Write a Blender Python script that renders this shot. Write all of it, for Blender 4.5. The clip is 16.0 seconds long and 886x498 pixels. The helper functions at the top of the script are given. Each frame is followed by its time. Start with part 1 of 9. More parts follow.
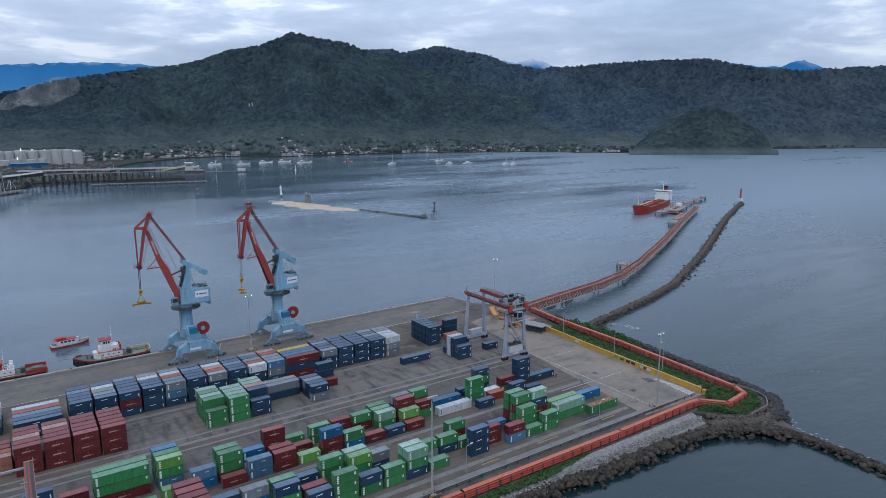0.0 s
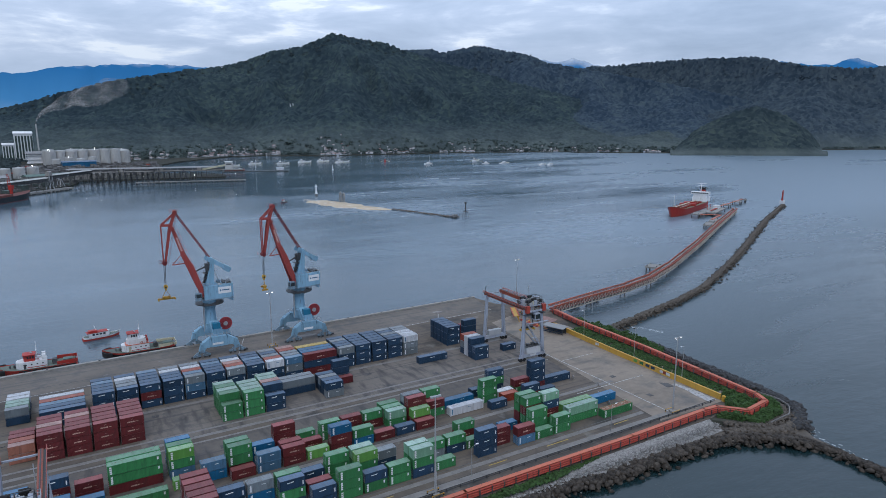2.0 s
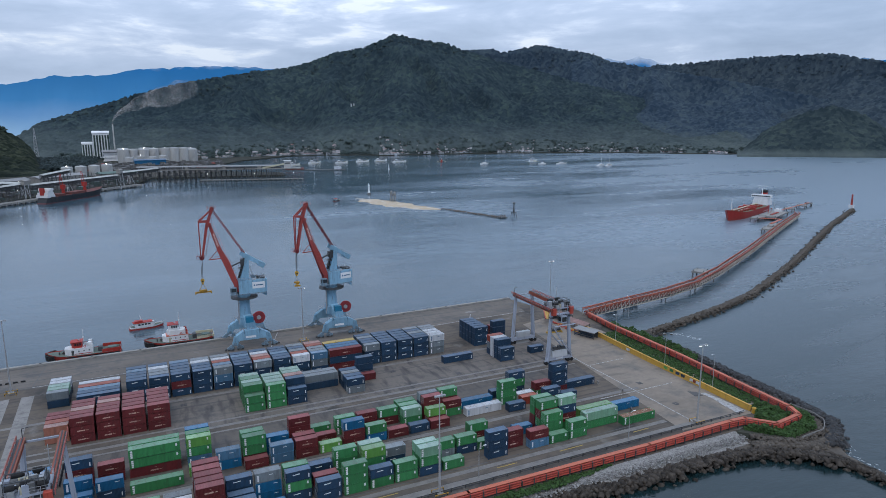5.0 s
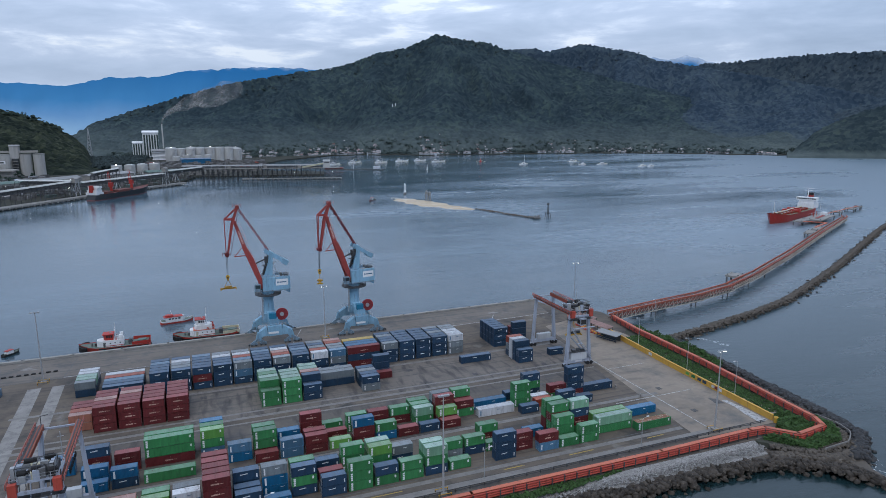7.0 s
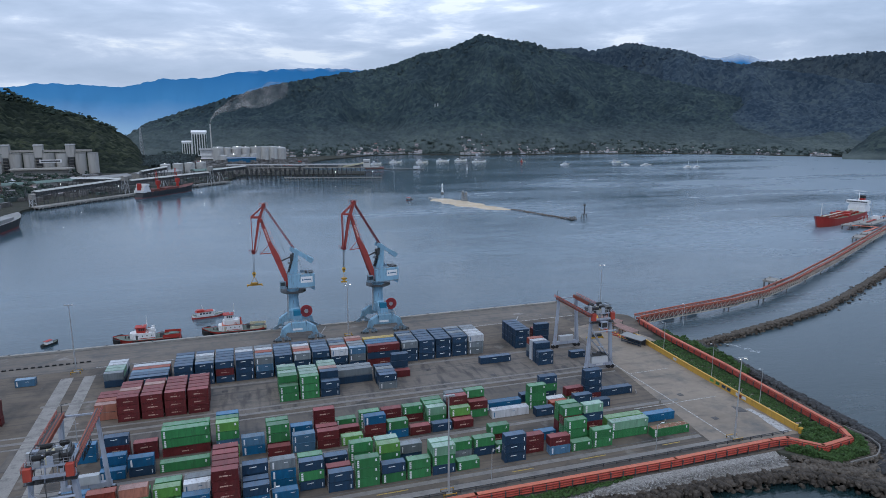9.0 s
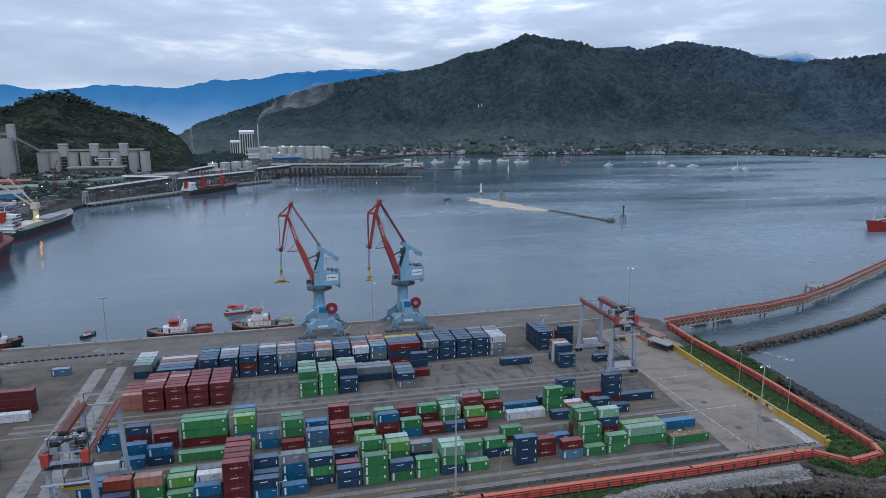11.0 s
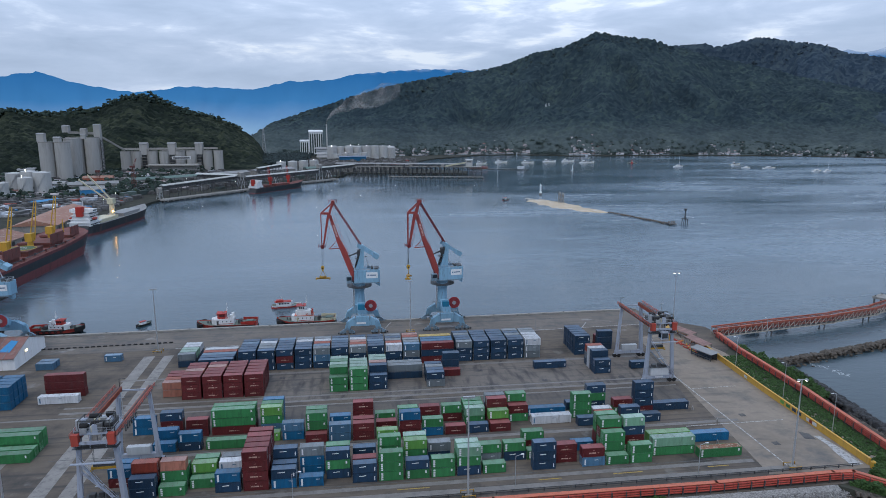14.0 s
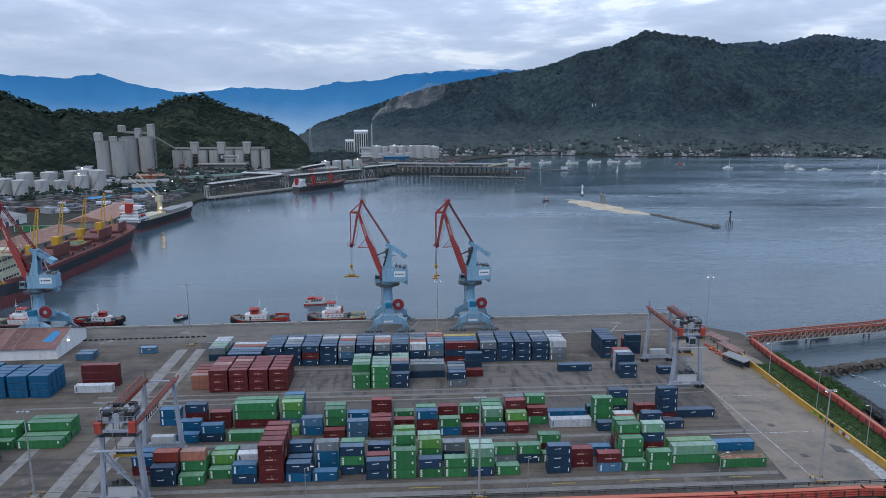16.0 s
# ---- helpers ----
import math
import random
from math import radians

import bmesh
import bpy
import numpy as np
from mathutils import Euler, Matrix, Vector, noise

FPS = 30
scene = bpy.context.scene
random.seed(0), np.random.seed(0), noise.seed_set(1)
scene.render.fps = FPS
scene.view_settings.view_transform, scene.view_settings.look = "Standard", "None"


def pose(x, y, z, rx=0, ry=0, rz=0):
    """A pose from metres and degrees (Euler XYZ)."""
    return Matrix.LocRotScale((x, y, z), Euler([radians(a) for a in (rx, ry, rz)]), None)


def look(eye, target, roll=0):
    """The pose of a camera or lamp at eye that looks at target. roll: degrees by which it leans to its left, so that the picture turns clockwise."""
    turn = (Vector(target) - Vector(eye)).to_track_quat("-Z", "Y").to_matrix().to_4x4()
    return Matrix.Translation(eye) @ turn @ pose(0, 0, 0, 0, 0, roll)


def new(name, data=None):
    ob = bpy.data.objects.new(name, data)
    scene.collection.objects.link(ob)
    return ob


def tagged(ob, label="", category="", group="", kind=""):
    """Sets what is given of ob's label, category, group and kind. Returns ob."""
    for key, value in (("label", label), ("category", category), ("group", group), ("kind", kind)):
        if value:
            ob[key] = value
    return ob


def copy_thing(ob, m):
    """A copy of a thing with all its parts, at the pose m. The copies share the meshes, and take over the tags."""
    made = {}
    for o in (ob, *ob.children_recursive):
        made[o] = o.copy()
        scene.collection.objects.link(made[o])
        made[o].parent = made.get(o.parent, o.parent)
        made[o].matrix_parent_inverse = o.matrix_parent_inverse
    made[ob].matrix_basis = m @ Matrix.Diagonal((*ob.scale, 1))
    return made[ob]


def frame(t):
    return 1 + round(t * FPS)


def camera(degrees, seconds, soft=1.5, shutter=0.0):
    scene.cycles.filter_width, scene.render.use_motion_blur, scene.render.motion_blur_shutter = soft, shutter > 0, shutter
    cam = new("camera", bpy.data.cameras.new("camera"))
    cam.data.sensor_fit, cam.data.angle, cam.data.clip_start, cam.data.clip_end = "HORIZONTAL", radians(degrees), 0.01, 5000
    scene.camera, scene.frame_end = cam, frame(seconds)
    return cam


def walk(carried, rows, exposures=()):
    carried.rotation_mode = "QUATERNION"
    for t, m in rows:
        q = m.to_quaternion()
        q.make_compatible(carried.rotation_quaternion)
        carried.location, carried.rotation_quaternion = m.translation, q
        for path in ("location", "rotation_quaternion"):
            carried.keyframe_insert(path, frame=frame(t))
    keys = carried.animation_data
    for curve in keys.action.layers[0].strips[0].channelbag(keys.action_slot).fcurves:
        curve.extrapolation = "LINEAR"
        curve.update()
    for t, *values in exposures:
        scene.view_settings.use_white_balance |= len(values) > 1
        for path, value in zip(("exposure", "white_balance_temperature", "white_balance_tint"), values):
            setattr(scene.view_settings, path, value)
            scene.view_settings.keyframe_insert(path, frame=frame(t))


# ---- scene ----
cam = camera(68.97, 16.0, soft=0.8)
PATH = [
    (0.0, 0.793, 0.369, 89.51, 78.844, 0, -34.282),
    (0.5, 2.371, -0.789, 89.51, 78.844, 0, -33.412),
    (1.0, 3.999, -1.915, 89.51, 78.844, 0, -32.535),
    (1.5, 5.672, -3.017, 89.51, 78.844, 0, -31.652),
    (2.0, 7.388, -4.096, 89.51, 78.844, 0, -30.765),
    (2.5, 9.143, -5.157, 89.51, 78.844, 0, -29.873),
    (3.0, 10.932, -6.198, 89.51, 78.844, 0, -28.978),
    (3.5, 12.752, -7.220, 89.51, 78.844, 0, -28.077),
    (4.0, 14.601, -8.221, 89.51, 78.844, 0, -27.171),
    (4.5, 16.475, -9.197, 89.51, 78.844, 0, -26.259),
    (5.0, 18.371, -10.147, 89.51, 78.844, 0, -25.340),
    (5.5, 20.286, -11.068, 89.51, 78.844, 0, -24.413),
    (6.0, 22.219, -11.956, 89.51, 78.844, 0, -23.478),
    (6.5, 24.166, -12.809, 89.51, 78.844, 0, -22.534),
    (7.0, 26.126, -13.624, 89.51, 78.844, 0, -21.581),
    (7.5, 28.097, -14.400, 89.51, 78.844, 0, -20.619),
    (8.0, 30.078, -15.135, 89.51, 78.844, 0, -19.649),
    (8.5, 32.066, -15.828, 89.51, 78.844, 0, -18.670),
    (9.0, 34.061, -16.479, 89.51, 78.844, 0, -17.683),
    (9.5, 36.061, -17.089, 89.51, 78.844, 0, -16.689),
    (10.0, 38.064, -17.657, 89.51, 78.844, 0, -15.690),
    (10.5, 40.068, -18.186, 89.51, 78.844, 0, -14.686),
    (11.0, 42.073, -18.677, 89.51, 78.844, 0, -13.679),
    (11.5, 44.075, -19.131, 89.51, 78.844, 0, -12.669),
    (12.0, 46.072, -19.551, 89.51, 78.844, 0, -11.659),
    (12.5, 48.062, -19.938, 89.51, 78.844, 0, -10.648),
    (13.0, 50.041, -20.293, 89.51, 78.844, 0, -9.637),
    (13.5, 52.005, -20.617, 89.51, 78.844, 0, -8.626),
    (14.0, 53.949, -20.910, 89.51, 78.844, 0, -7.616),
    (14.5, 55.867, -21.170, 89.51, 78.844, 0, -6.603),
    (15.0, 57.752, -21.394, 89.51, 78.844, 0, -5.587),
    (15.5, 59.596, -21.578, 89.51, 78.844, 0, -4.563),
    (16.0, 61.389, -21.712, 89.51, 78.844, 0, -3.528),
]
walk(cam, [(t, pose(*p)) for t, *p in PATH])

# ---- world and light ----
world = bpy.data.worlds.new("overcast_sky")
scene.world = world
world.use_nodes = True
wn, wl = world.node_tree.nodes, world.node_tree.links
wn.clear()


def wnode(kind, **sockets):
    n = wn.new(kind)
    for key, value in sockets.items():
        n.inputs[key].default_value = value
    return n


def wmath(op, a, b=None):
    n = wn.new("ShaderNodeMath")
    n.operation = op
    for i, s in enumerate((a, b)):
        if s is None:
            continue
        if isinstance(s, (int, float)):
            n.inputs[i].default_value = s
        else:
            wl.new(s, n.inputs[i])
    return n.outputs[0]


def wramp(fac, stops):
    n = wn.new("ShaderNodeValToRGB")
    while len(n.color_ramp.elements) < len(stops):
        n.color_ramp.elements.new(0.5)
    for e, (p, c) in zip(n.color_ramp.elements, stops):
        e.position, e.color = p, (*c, 1)
    wl.new(fac, n.inputs[0])
    return n.outputs[0]


def wmix(fac, a, b):
    n = wn.new("ShaderNodeMix")
    n.data_type = "RGBA"
    wl.new(fac, n.inputs[0]) if not isinstance(fac, float) else setattr(n.inputs[0], "default_value", fac)
    wl.new(a, n.inputs[6])
    wl.new(b, n.inputs[7])
    return n.outputs[2]


sky = wn.new("ShaderNodeTexSky")
sky.sky_type, sky.sun_disc = "NISHITA", False
sky.sun_elevation, sky.sun_rotation, sky.air_density, sky.dust_density = radians(56), radians(207), 1.2, 2.0
coord = wn.new("ShaderNodeTexCoord")
sep = wn.new("ShaderNodeSeparateXYZ")
wl.new(coord.outputs["Generated"], sep.inputs[0])
up = wmath("MAXIMUM", sep.outputs[2], 0.0)
flat = wn.new("ShaderNodeVectorMath")
flat.operation = "MULTIPLY"
wl.new(coord.outputs["Generated"], flat.inputs[0])
flat.inputs[1].default_value = (1.0, 1.0, 4.2)
clouds = wnode("ShaderNodeTexNoise", Scale=6.2, Detail=9.0, Roughness=0.57, Distortion=0.25)
wl.new(flat.outputs[0], clouds.inputs["Vector"])
veil = wnode("ShaderNodeTexNoise", Scale=1.7, Detail=5.0, Roughness=0.5, Distortion=0.3)
wl.new(flat.outputs[0], veil.inputs["Vector"])
# thinner cloud round a few bearings: (bearing, elevation, size, gain)
thin = clouds.outputs[0]
for bearing, height, size, gain in ((14.5, 8.8, 0.20, 0.20), (26.5, 8.6, 0.10, 0.18), (5, 6.2, 0.22, 0.10), (-14, 6.2, 0.26, 0.10), (21, 14.0, 0.25, -0.05), (-4, 10.5, 0.30, -0.06)):
    away = wn.new("ShaderNodeVectorMath")
    away.operation = "DISTANCE"
    wl.new(flat.outputs[0], away.inputs[0])
    a0, e0 = radians(bearing), radians(height)
    away.inputs[1].default_value = (math.sin(a0) * math.cos(e0), math.cos(a0) * math.cos(e0), math.sin(e0) * 4.2)
    fall = wmath("MAXIMUM", wmath("SUBTRACT", 1.0, wmath("DIVIDE", away.outputs["Value"], size)), 0.0)
    thin = wmath("ADD", thin, wmath("MULTIPLY", fall, gain))
cloud_colour = wramp(thin, [(0.34, (0.30, 0.40, 0.57)), (0.48, (0.38, 0.49, 0.68)), (0.57, (0.45, 0.56, 0.76)), (0.63, (0.60, 0.71, 0.90)), (0.68, (0.84, 0.92, 1.02))])
veil_colour = wramp(veil.outputs[0], [(0.35, (0.36, 0.47, 0.67)), (0.65, (0.52, 0.63, 0.84))])
both = wmix(0.34, cloud_colour, veil_colour)
low = wramp(up, [(0.0, (1, 1, 1)), (0.05, (0.8, 0.8, 0.8)), (0.10, (0, 0, 0))])
band = wn.new("ShaderNodeRGB")
band.outputs[0].default_value = (0.52, 0.63, 0.82, 1)
lowfac = wmath("MULTIPLY", low, 0.30)
low_sky = wmix(lowfac, both, band.outputs[0])
lift = wn.new("ShaderNodeVectorMath")
lift.operation = "SCALE"
wl.new(low_sky, lift.inputs[0])
wl.new(wmath("ADD", wmath("MULTIPLY", wmath("MINIMUM", wmath("MAXIMUM", wmath("SUBTRACT", up, 0.10), 0.0), 0.2), 2.7), 0.97), lift.inputs["Scale"])
cover = lift.outputs[0]
bg_sky, bg_cloud = wnode("ShaderNodeBackground", Strength=0.05), wnode("ShaderNodeBackground", Strength=1.14)
wl.new(sky.outputs[0], bg_sky.inputs[0])
wl.new(cover, bg_cloud.inputs[0])
mixed = wnode("ShaderNodeMixShader", Fac=0.9)
wl.new(bg_sky.outputs[0], mixed.inputs[1])
wl.new(bg_cloud.outputs[0], mixed.inputs[2])
wout = wn.new("ShaderNodeOutputWorld")
wl.new(mixed.outputs[0], wout.inputs[0])

sun = new("sun", bpy.data.lights.new("sun", "SUN"))
sun.data.energy, sun.data.angle, sun.data.color = 0.8, radians(25), (1.0, 0.90, 0.78)
sun.matrix_world = look((0, 0, 200), (60, 120, 0))


# ---- materials ----
def mat(name, colour, rough=0.6, metal=0.0, vary=0.25, scale=0.5, stain=None, stain_amount=0.3, bump=0.0, bump_scale=8.0, per="object", spec=0.5, emit=0.0, streak=False):
    """A surface with two scales of variation, stains of its own colour and fine relief."""
    m = bpy.data.materials.new(name)
    m.use_nodes = True
    n, l = m.node_tree.nodes, m.node_tree.links
    b = n["Principled BSDF"]
    b.inputs["Roughness"].default_value, b.inputs["Metallic"].default_value = rough, metal
    b.inputs["Specular IOR Level"].default_value = spec
    tc = n.new("ShaderNodeTexCoord")
    src = tc.outputs["Object"]
    if streak:
        mp = n.new("ShaderNodeMapping")
        mp.inputs["Scale"].default_value = (1, 1, 0.12)
        l.new(src, mp.inputs[0])
        src = mp.outputs[0]
    big, fine = n.new("ShaderNodeTexNoise"), n.new("ShaderNodeTexNoise")
    for t, s, d in ((big, scale, 5.0), (fine, scale * 9, 3.0)):
        t.inputs["Scale"].default_value, t.inputs["Detail"].default_value = s, d
        l.new(src, t.inputs["Vector"])
    if per == "island":
        rnd = n.new("ShaderNodeNewGeometry").outputs["Random Per Island"]
    else:
        rnd = n.new("ShaderNodeObjectInfo").outputs["Random"]

    def calc(op, a, c):
        q = n.new("ShaderNodeMath")
        q.operation = op
        for i, s in enumerate((a, c)):
            if isinstance(s, (int, float)):
                q.inputs[i].default_value = s
            else:
                l.new(s, q.inputs[i])
        return q.outputs[0]

    total = calc("ADD", calc("ADD", calc("MULTIPLY", big.outputs[0], 0.9), calc("MULTIPLY", fine.outputs[0], 0.5)), calc("MULTIPLY", rnd, 0.6))
    value = calc("ADD", calc("MULTIPLY", calc("SUBTRACT", total, 1.0), vary * 2), 1.0)
    hsv = n.new("ShaderNodeHueSaturation")
    hsv.inputs["Color"].default_value = (*colour, 1)
    l.new(value, hsv.inputs["Value"])
    out = hsv.outputs[0]
    if stain:
        st = n.new("ShaderNodeTexNoise")
        st.inputs["Scale"].default_value, st.inputs["Detail"].default_value, st.inputs["Roughness"].default_value = scale * 2.3, 8.0, 0.65
        l.new(src, st.inputs["Vector"])
        rp = n.new("ShaderNodeValToRGB")
        rp.color_ramp.elements[0].position, rp.color_ramp.elements[1].position = 0.62 - stain_amount * 0.35, 0.78 - stain_amount * 0.3
        l.new(st.outputs[0], rp.inputs[0])
        mx = n.new("ShaderNodeMix")
        mx.data_type = "RGBA"
        l.new(rp.outputs[0], mx.inputs[0])
        l.new(out, mx.inputs[6])
        mx.inputs[7].default_value = (*stain, 1)
        out = mx.outputs[2]
    l.new(out, b.inputs["Base Color"])
    if bump:
        bt, bp = n.new("ShaderNodeTexNoise"), n.new("ShaderNodeBump")
        bt.inputs["Scale"].default_value, bt.inputs["Detail"].default_value = bump_scale, 4.0
        l.new(tc.outputs["Object"], bt.inputs["Vector"])
        l.new(bt.outputs[0], bp.inputs["Height"])
        bp.inputs["Strength"].default_value, bp.inputs["Distance"].default_value = bump, 0.1
        l.new(bp.outputs[0], b.inputs["Normal"])
    if emit:
        b.inputs["Emission Color"].default_value, b.inputs["Emission Strength"].default_value = (*colour, 1), emit
    return m


def paint(name, colour, stain=(0.10, 0.06, 0.04), amount=0.12, rough=0.5, vary=0.18, scale=0.6):
    return mat(name, tuple(c * 0.78 for c in colour), rough, 0.0, vary, scale, stain, amount, 0.15, 6.0, streak=True, spec=0.3)


def water_material():
    """Rippled harbour water with calmer slicks."""
    m = bpy.data.materials.new("sea_water")
    m.use_nodes = True
    n, l = m.node_tree.nodes, m.node_tree.links
    b = n["Principled BSDF"]
    b.inputs["IOR"].default_value = 1.45
    tc = n.new("ShaderNodeTexCoord")
    mp = n.new("ShaderNodeMapping")
    mp.inputs["Rotation"].default_value, mp.inputs["Scale"].default_value = (0, 0, 0.3), (0.42, 1.0, 1.0)
    l.new(tc.outputs["Object"], mp.inputs[0])

    def tex(scale, detail):
        t = n.new("ShaderNodeTexNoise")
        t.inputs["Scale"].default_value, t.inputs["Detail"].default_value = scale, detail
        l.new(mp.outputs[0], t.inputs["Vector"])
        return t.outputs[0]

    def span(src, a0, a1, lo, hi):
        r = n.new("ShaderNodeMapRange")
        for key, v in zip(("From Min", "From Max", "To Min", "To Max"), (a0, a1, lo, hi)):
            r.inputs[key].default_value = v
        l.new(src, r.inputs["Value"])
        return r.outputs[0]

    def drawn(scale, turn, detail, rough=0.6):
        """Noise drawn out along one direction: wind streaks and cat's-paws."""
        q, t = n.new("ShaderNodeMapping"), n.new("ShaderNodeTexNoise")
        q.inputs["Scale"].default_value, q.inputs["Rotation"].default_value = scale, (0, 0, turn)
        t.inputs["Scale"].default_value, t.inputs["Detail"].default_value, t.inputs["Roughness"].default_value = 1.0, detail, rough
        l.new(tc.outputs["Object"], q.inputs[0])
        l.new(q.outputs[0], t.inputs["Vector"])
        return t.outputs[0]

    spot = n.new("ShaderNodeSeparateXYZ")
    l.new(tc.outputs["Object"], spot.inputs[0])
    # the open bay is wind-roughened, the basin below the western quays lies calm
    wind, gust = n.new("ShaderNodeMath"), n.new("ShaderNodeMath")
    wind.operation = gust.operation = "ADD"
    l.new(drawn((0.0022, 0.0075, 1), 0.2, 6.0), wind.inputs[0])
    reach = n.new("ShaderNodeMath")
    reach.operation, reach.inputs[1].default_value = "MULTIPLY_ADD", -0.65
    l.new(spot.outputs[1], reach.inputs[0])
    l.new(spot.outputs[0], reach.inputs[2])
    l.new(span(reach.outputs[0], -450.0, 600.0, -0.12, 0.27), wind.inputs[1])
    patch = wind.outputs[0]
    l.new(patch, gust.inputs[0])
    l.new(span(drawn((0.014, 0.075, 1), 0.1, 6.0, 0.7), 0.3, 0.7, -0.08, 0.08), gust.inputs[1])
    swell, chop, fine = n.new("ShaderNodeBump"), n.new("ShaderNodeBump"), n.new("ShaderNodeBump")
    for bump, src, strength, depth in ((swell, drawn((0.030, 0.085, 1), 0.12, 6.0, 0.6), 1.0, 0.28), (chop, tex(0.30, 5.0), 0.8, 0.20), (fine, tex(1.4, 3.0), 0.8, 0.07)):
        bump.inputs["Strength"].default_value, bump.inputs["Distance"].default_value = strength, depth
        l.new(src, bump.inputs["Height"])
    l.new(span(patch, 0.38, 0.62, 0.24, 1.0), swell.inputs["Strength"])
    l.new(span(patch, 0.38, 0.62, 0.40, 1.0), chop.inputs["Strength"])
    l.new(swell.outputs[0], chop.inputs["Normal"])
    l.new(chop.outputs[0], fine.inputs["Normal"])
    l.new(fine.outputs[0], b.inputs["Normal"])
    # reflected sky is put into the base colour, paler where the patch value is higher
    ramp = n.new("ShaderNodeValToRGB")
    ramp.color_ramp.elements[0].position, ramp.color_ramp.elements[1].position = 0.37, 0.66
    ramp.color_ramp.elements[0].color, ramp.color_ramp.elements[1].color = (0.046, 0.082, 0.108, 1), (0.135, 0.190, 0.235, 1)
    l.new(patch, ramp.inputs[0])
    # greener, clearer shallows by the yard; the bay's paler blue has sky reflection painted in
    place, tint = n.new("ShaderNodeSeparateXYZ"), n.new("ShaderNodeMix")
    l.new(tc.outputs["Object"], place.inputs[0])
    tint.data_type = "RGBA"
    tint.inputs[6].default_value = (0.009, 0.024, 0.027, 1)
    l.new(span(place.outputs[1], 110.0, 400.0, 0.0, 1.0), tint.inputs[0])
    l.new(ramp.outputs[0], tint.inputs[7])
    l.new(tint.outputs[2], b.inputs["Base Color"])
    l.new(span(gust.outputs[0], 0.36, 0.68, 0.06, 0.30), b.inputs["Roughness"])
    return m


def add_layer(m, stretch, turn, lo, hi, colour, most, detail=5.0):
    """Lays stains of their own colour, drawn out along one direction, over a material."""
    n, l = m.node_tree.nodes, m.node_tree.links
    b = n["Principled BSDF"]
    old = b.inputs["Base Color"].links[0].from_socket
    tc, mp, t = n.new("ShaderNodeTexCoord"), n.new("ShaderNodeMapping"), n.new("ShaderNodeTexNoise")
    mp.inputs["Scale"].default_value, mp.inputs["Rotation"].default_value = stretch, (0, 0, turn)
    t.inputs["Scale"].default_value, t.inputs["Detail"].default_value, t.inputs["Roughness"].default_value = 1.0, detail, 0.6
    l.new(tc.outputs["Object"], mp.inputs[0])
    l.new(mp.outputs[0], t.inputs["Vector"])
    r, mx = n.new("ShaderNodeValToRGB"), n.new("ShaderNodeMix")
    r.color_ramp.elements[0].position, r.color_ramp.elements[1].position = lo, hi
    r.color_ramp.elements[1].color = (most, most, most, 1)
    l.new(t.outputs[0], r.inputs[0])
    mx.data_type = "RGBA"
    l.new(r.outputs[0], mx.inputs[0])
    l.new(old, mx.inputs[6])
    mx.inputs[7].default_value = (*colour, 1)
    l.new(mx.outputs[2], b.inputs["Base Color"])
    return m


M_WATER = water_material()
M_YARD = mat("worn_asphalt", (0.116, 0.096, 0.078), 0.85, 0, 0.46, 0.035, (0.056, 0.053, 0.051), 0.36, 0.3, 3.0, spec=0.25)
M_APRON = mat("concrete_apron", (0.137, 0.117, 0.099), 0.85, 0, 0.40, 0.05, (0.085, 0.083, 0.081), 0.36, 0.25, 3.0)
M_STRIP = mat("pale_concrete", (0.195, 0.184, 0.172), 0.85, 0, 0.38, 0.2, (0.13, 0.125, 0.12), 0.36, 0.2, 4.0)


def lane_material():
    """Asphalt with soft dark smears at every container bay."""
    m = mat("smeared_asphalt", (0.120, 0.103, 0.089), 0.85, 0, 0.40, 0.06, (0.07, 0.069, 0.069), 0.30, 0.3, 3.0)
    n, l = m.node_tree.nodes, m.node_tree.links
    b = n["Principled BSDF"]
    old = b.inputs["Base Color"].links[0].from_socket
    tc, mp = n.new("ShaderNodeTexCoord"), n.new("ShaderNodeMapping")
    mp.inputs["Scale"].default_value = (0.36, 0.085, 1)
    l.new(tc.outputs["Object"], mp.inputs[0])
    t = n.new("ShaderNodeTexNoise")
    t.inputs["Scale"].default_value, t.inputs["Detail"].default_value, t.inputs["Roughness"].default_value = 1.0, 3.0, 0.5
    l.new(mp.outputs[0], t.inputs["Vector"])
    r = n.new("ShaderNodeValToRGB")
    r.color_ramp.elements[0].position, r.color_ramp.elements[1].position = 0.50, 0.70
    r.color_ramp.elements[1].color = (0.85, 0.85, 0.85, 1)
    l.new(t.outputs[0], r.inputs[0])
    mx = n.new("ShaderNodeMix")
    mx.data_type = "RGBA"
    l.new(r.outputs[0], mx.inputs[0])
    l.new(old, mx.inputs[6])
    mx.inputs[7].default_value = (0.038, 0.037, 0.038, 1)
    l.new(mx.outputs[2], b.inputs["Base Color"])
    return m


M_LANE = lane_material()
M_EAST = mat("pale_stained_concrete", (0.232, 0.192, 0.153), 0.85, 0, 0.42, 0.05, (0.12, 0.113, 0.105), 0.34, 0.25, 3.0)
add_layer(M_EAST, (0.05, 0.30, 1), 1.35, 0.56, 0.70, (0.085, 0.08, 0.077), 0.6)
add_layer(M_YARD, (0.012, 0.55, 1), 0.0, 0.52, 0.66, (0.055, 0.053, 0.053), 0.75)
add_layer(M_YARD, (0.035, 0.06, 1), 0.9, 0.53, 0.64, (0.060, 0.056, 0.053), 0.45, 8.0)
add_layer(M_YARD, (0.09, 0.07, 1), 0.4, 0.60, 0.72, (0.27, 0.26, 0.25), 0.55, 7.0)
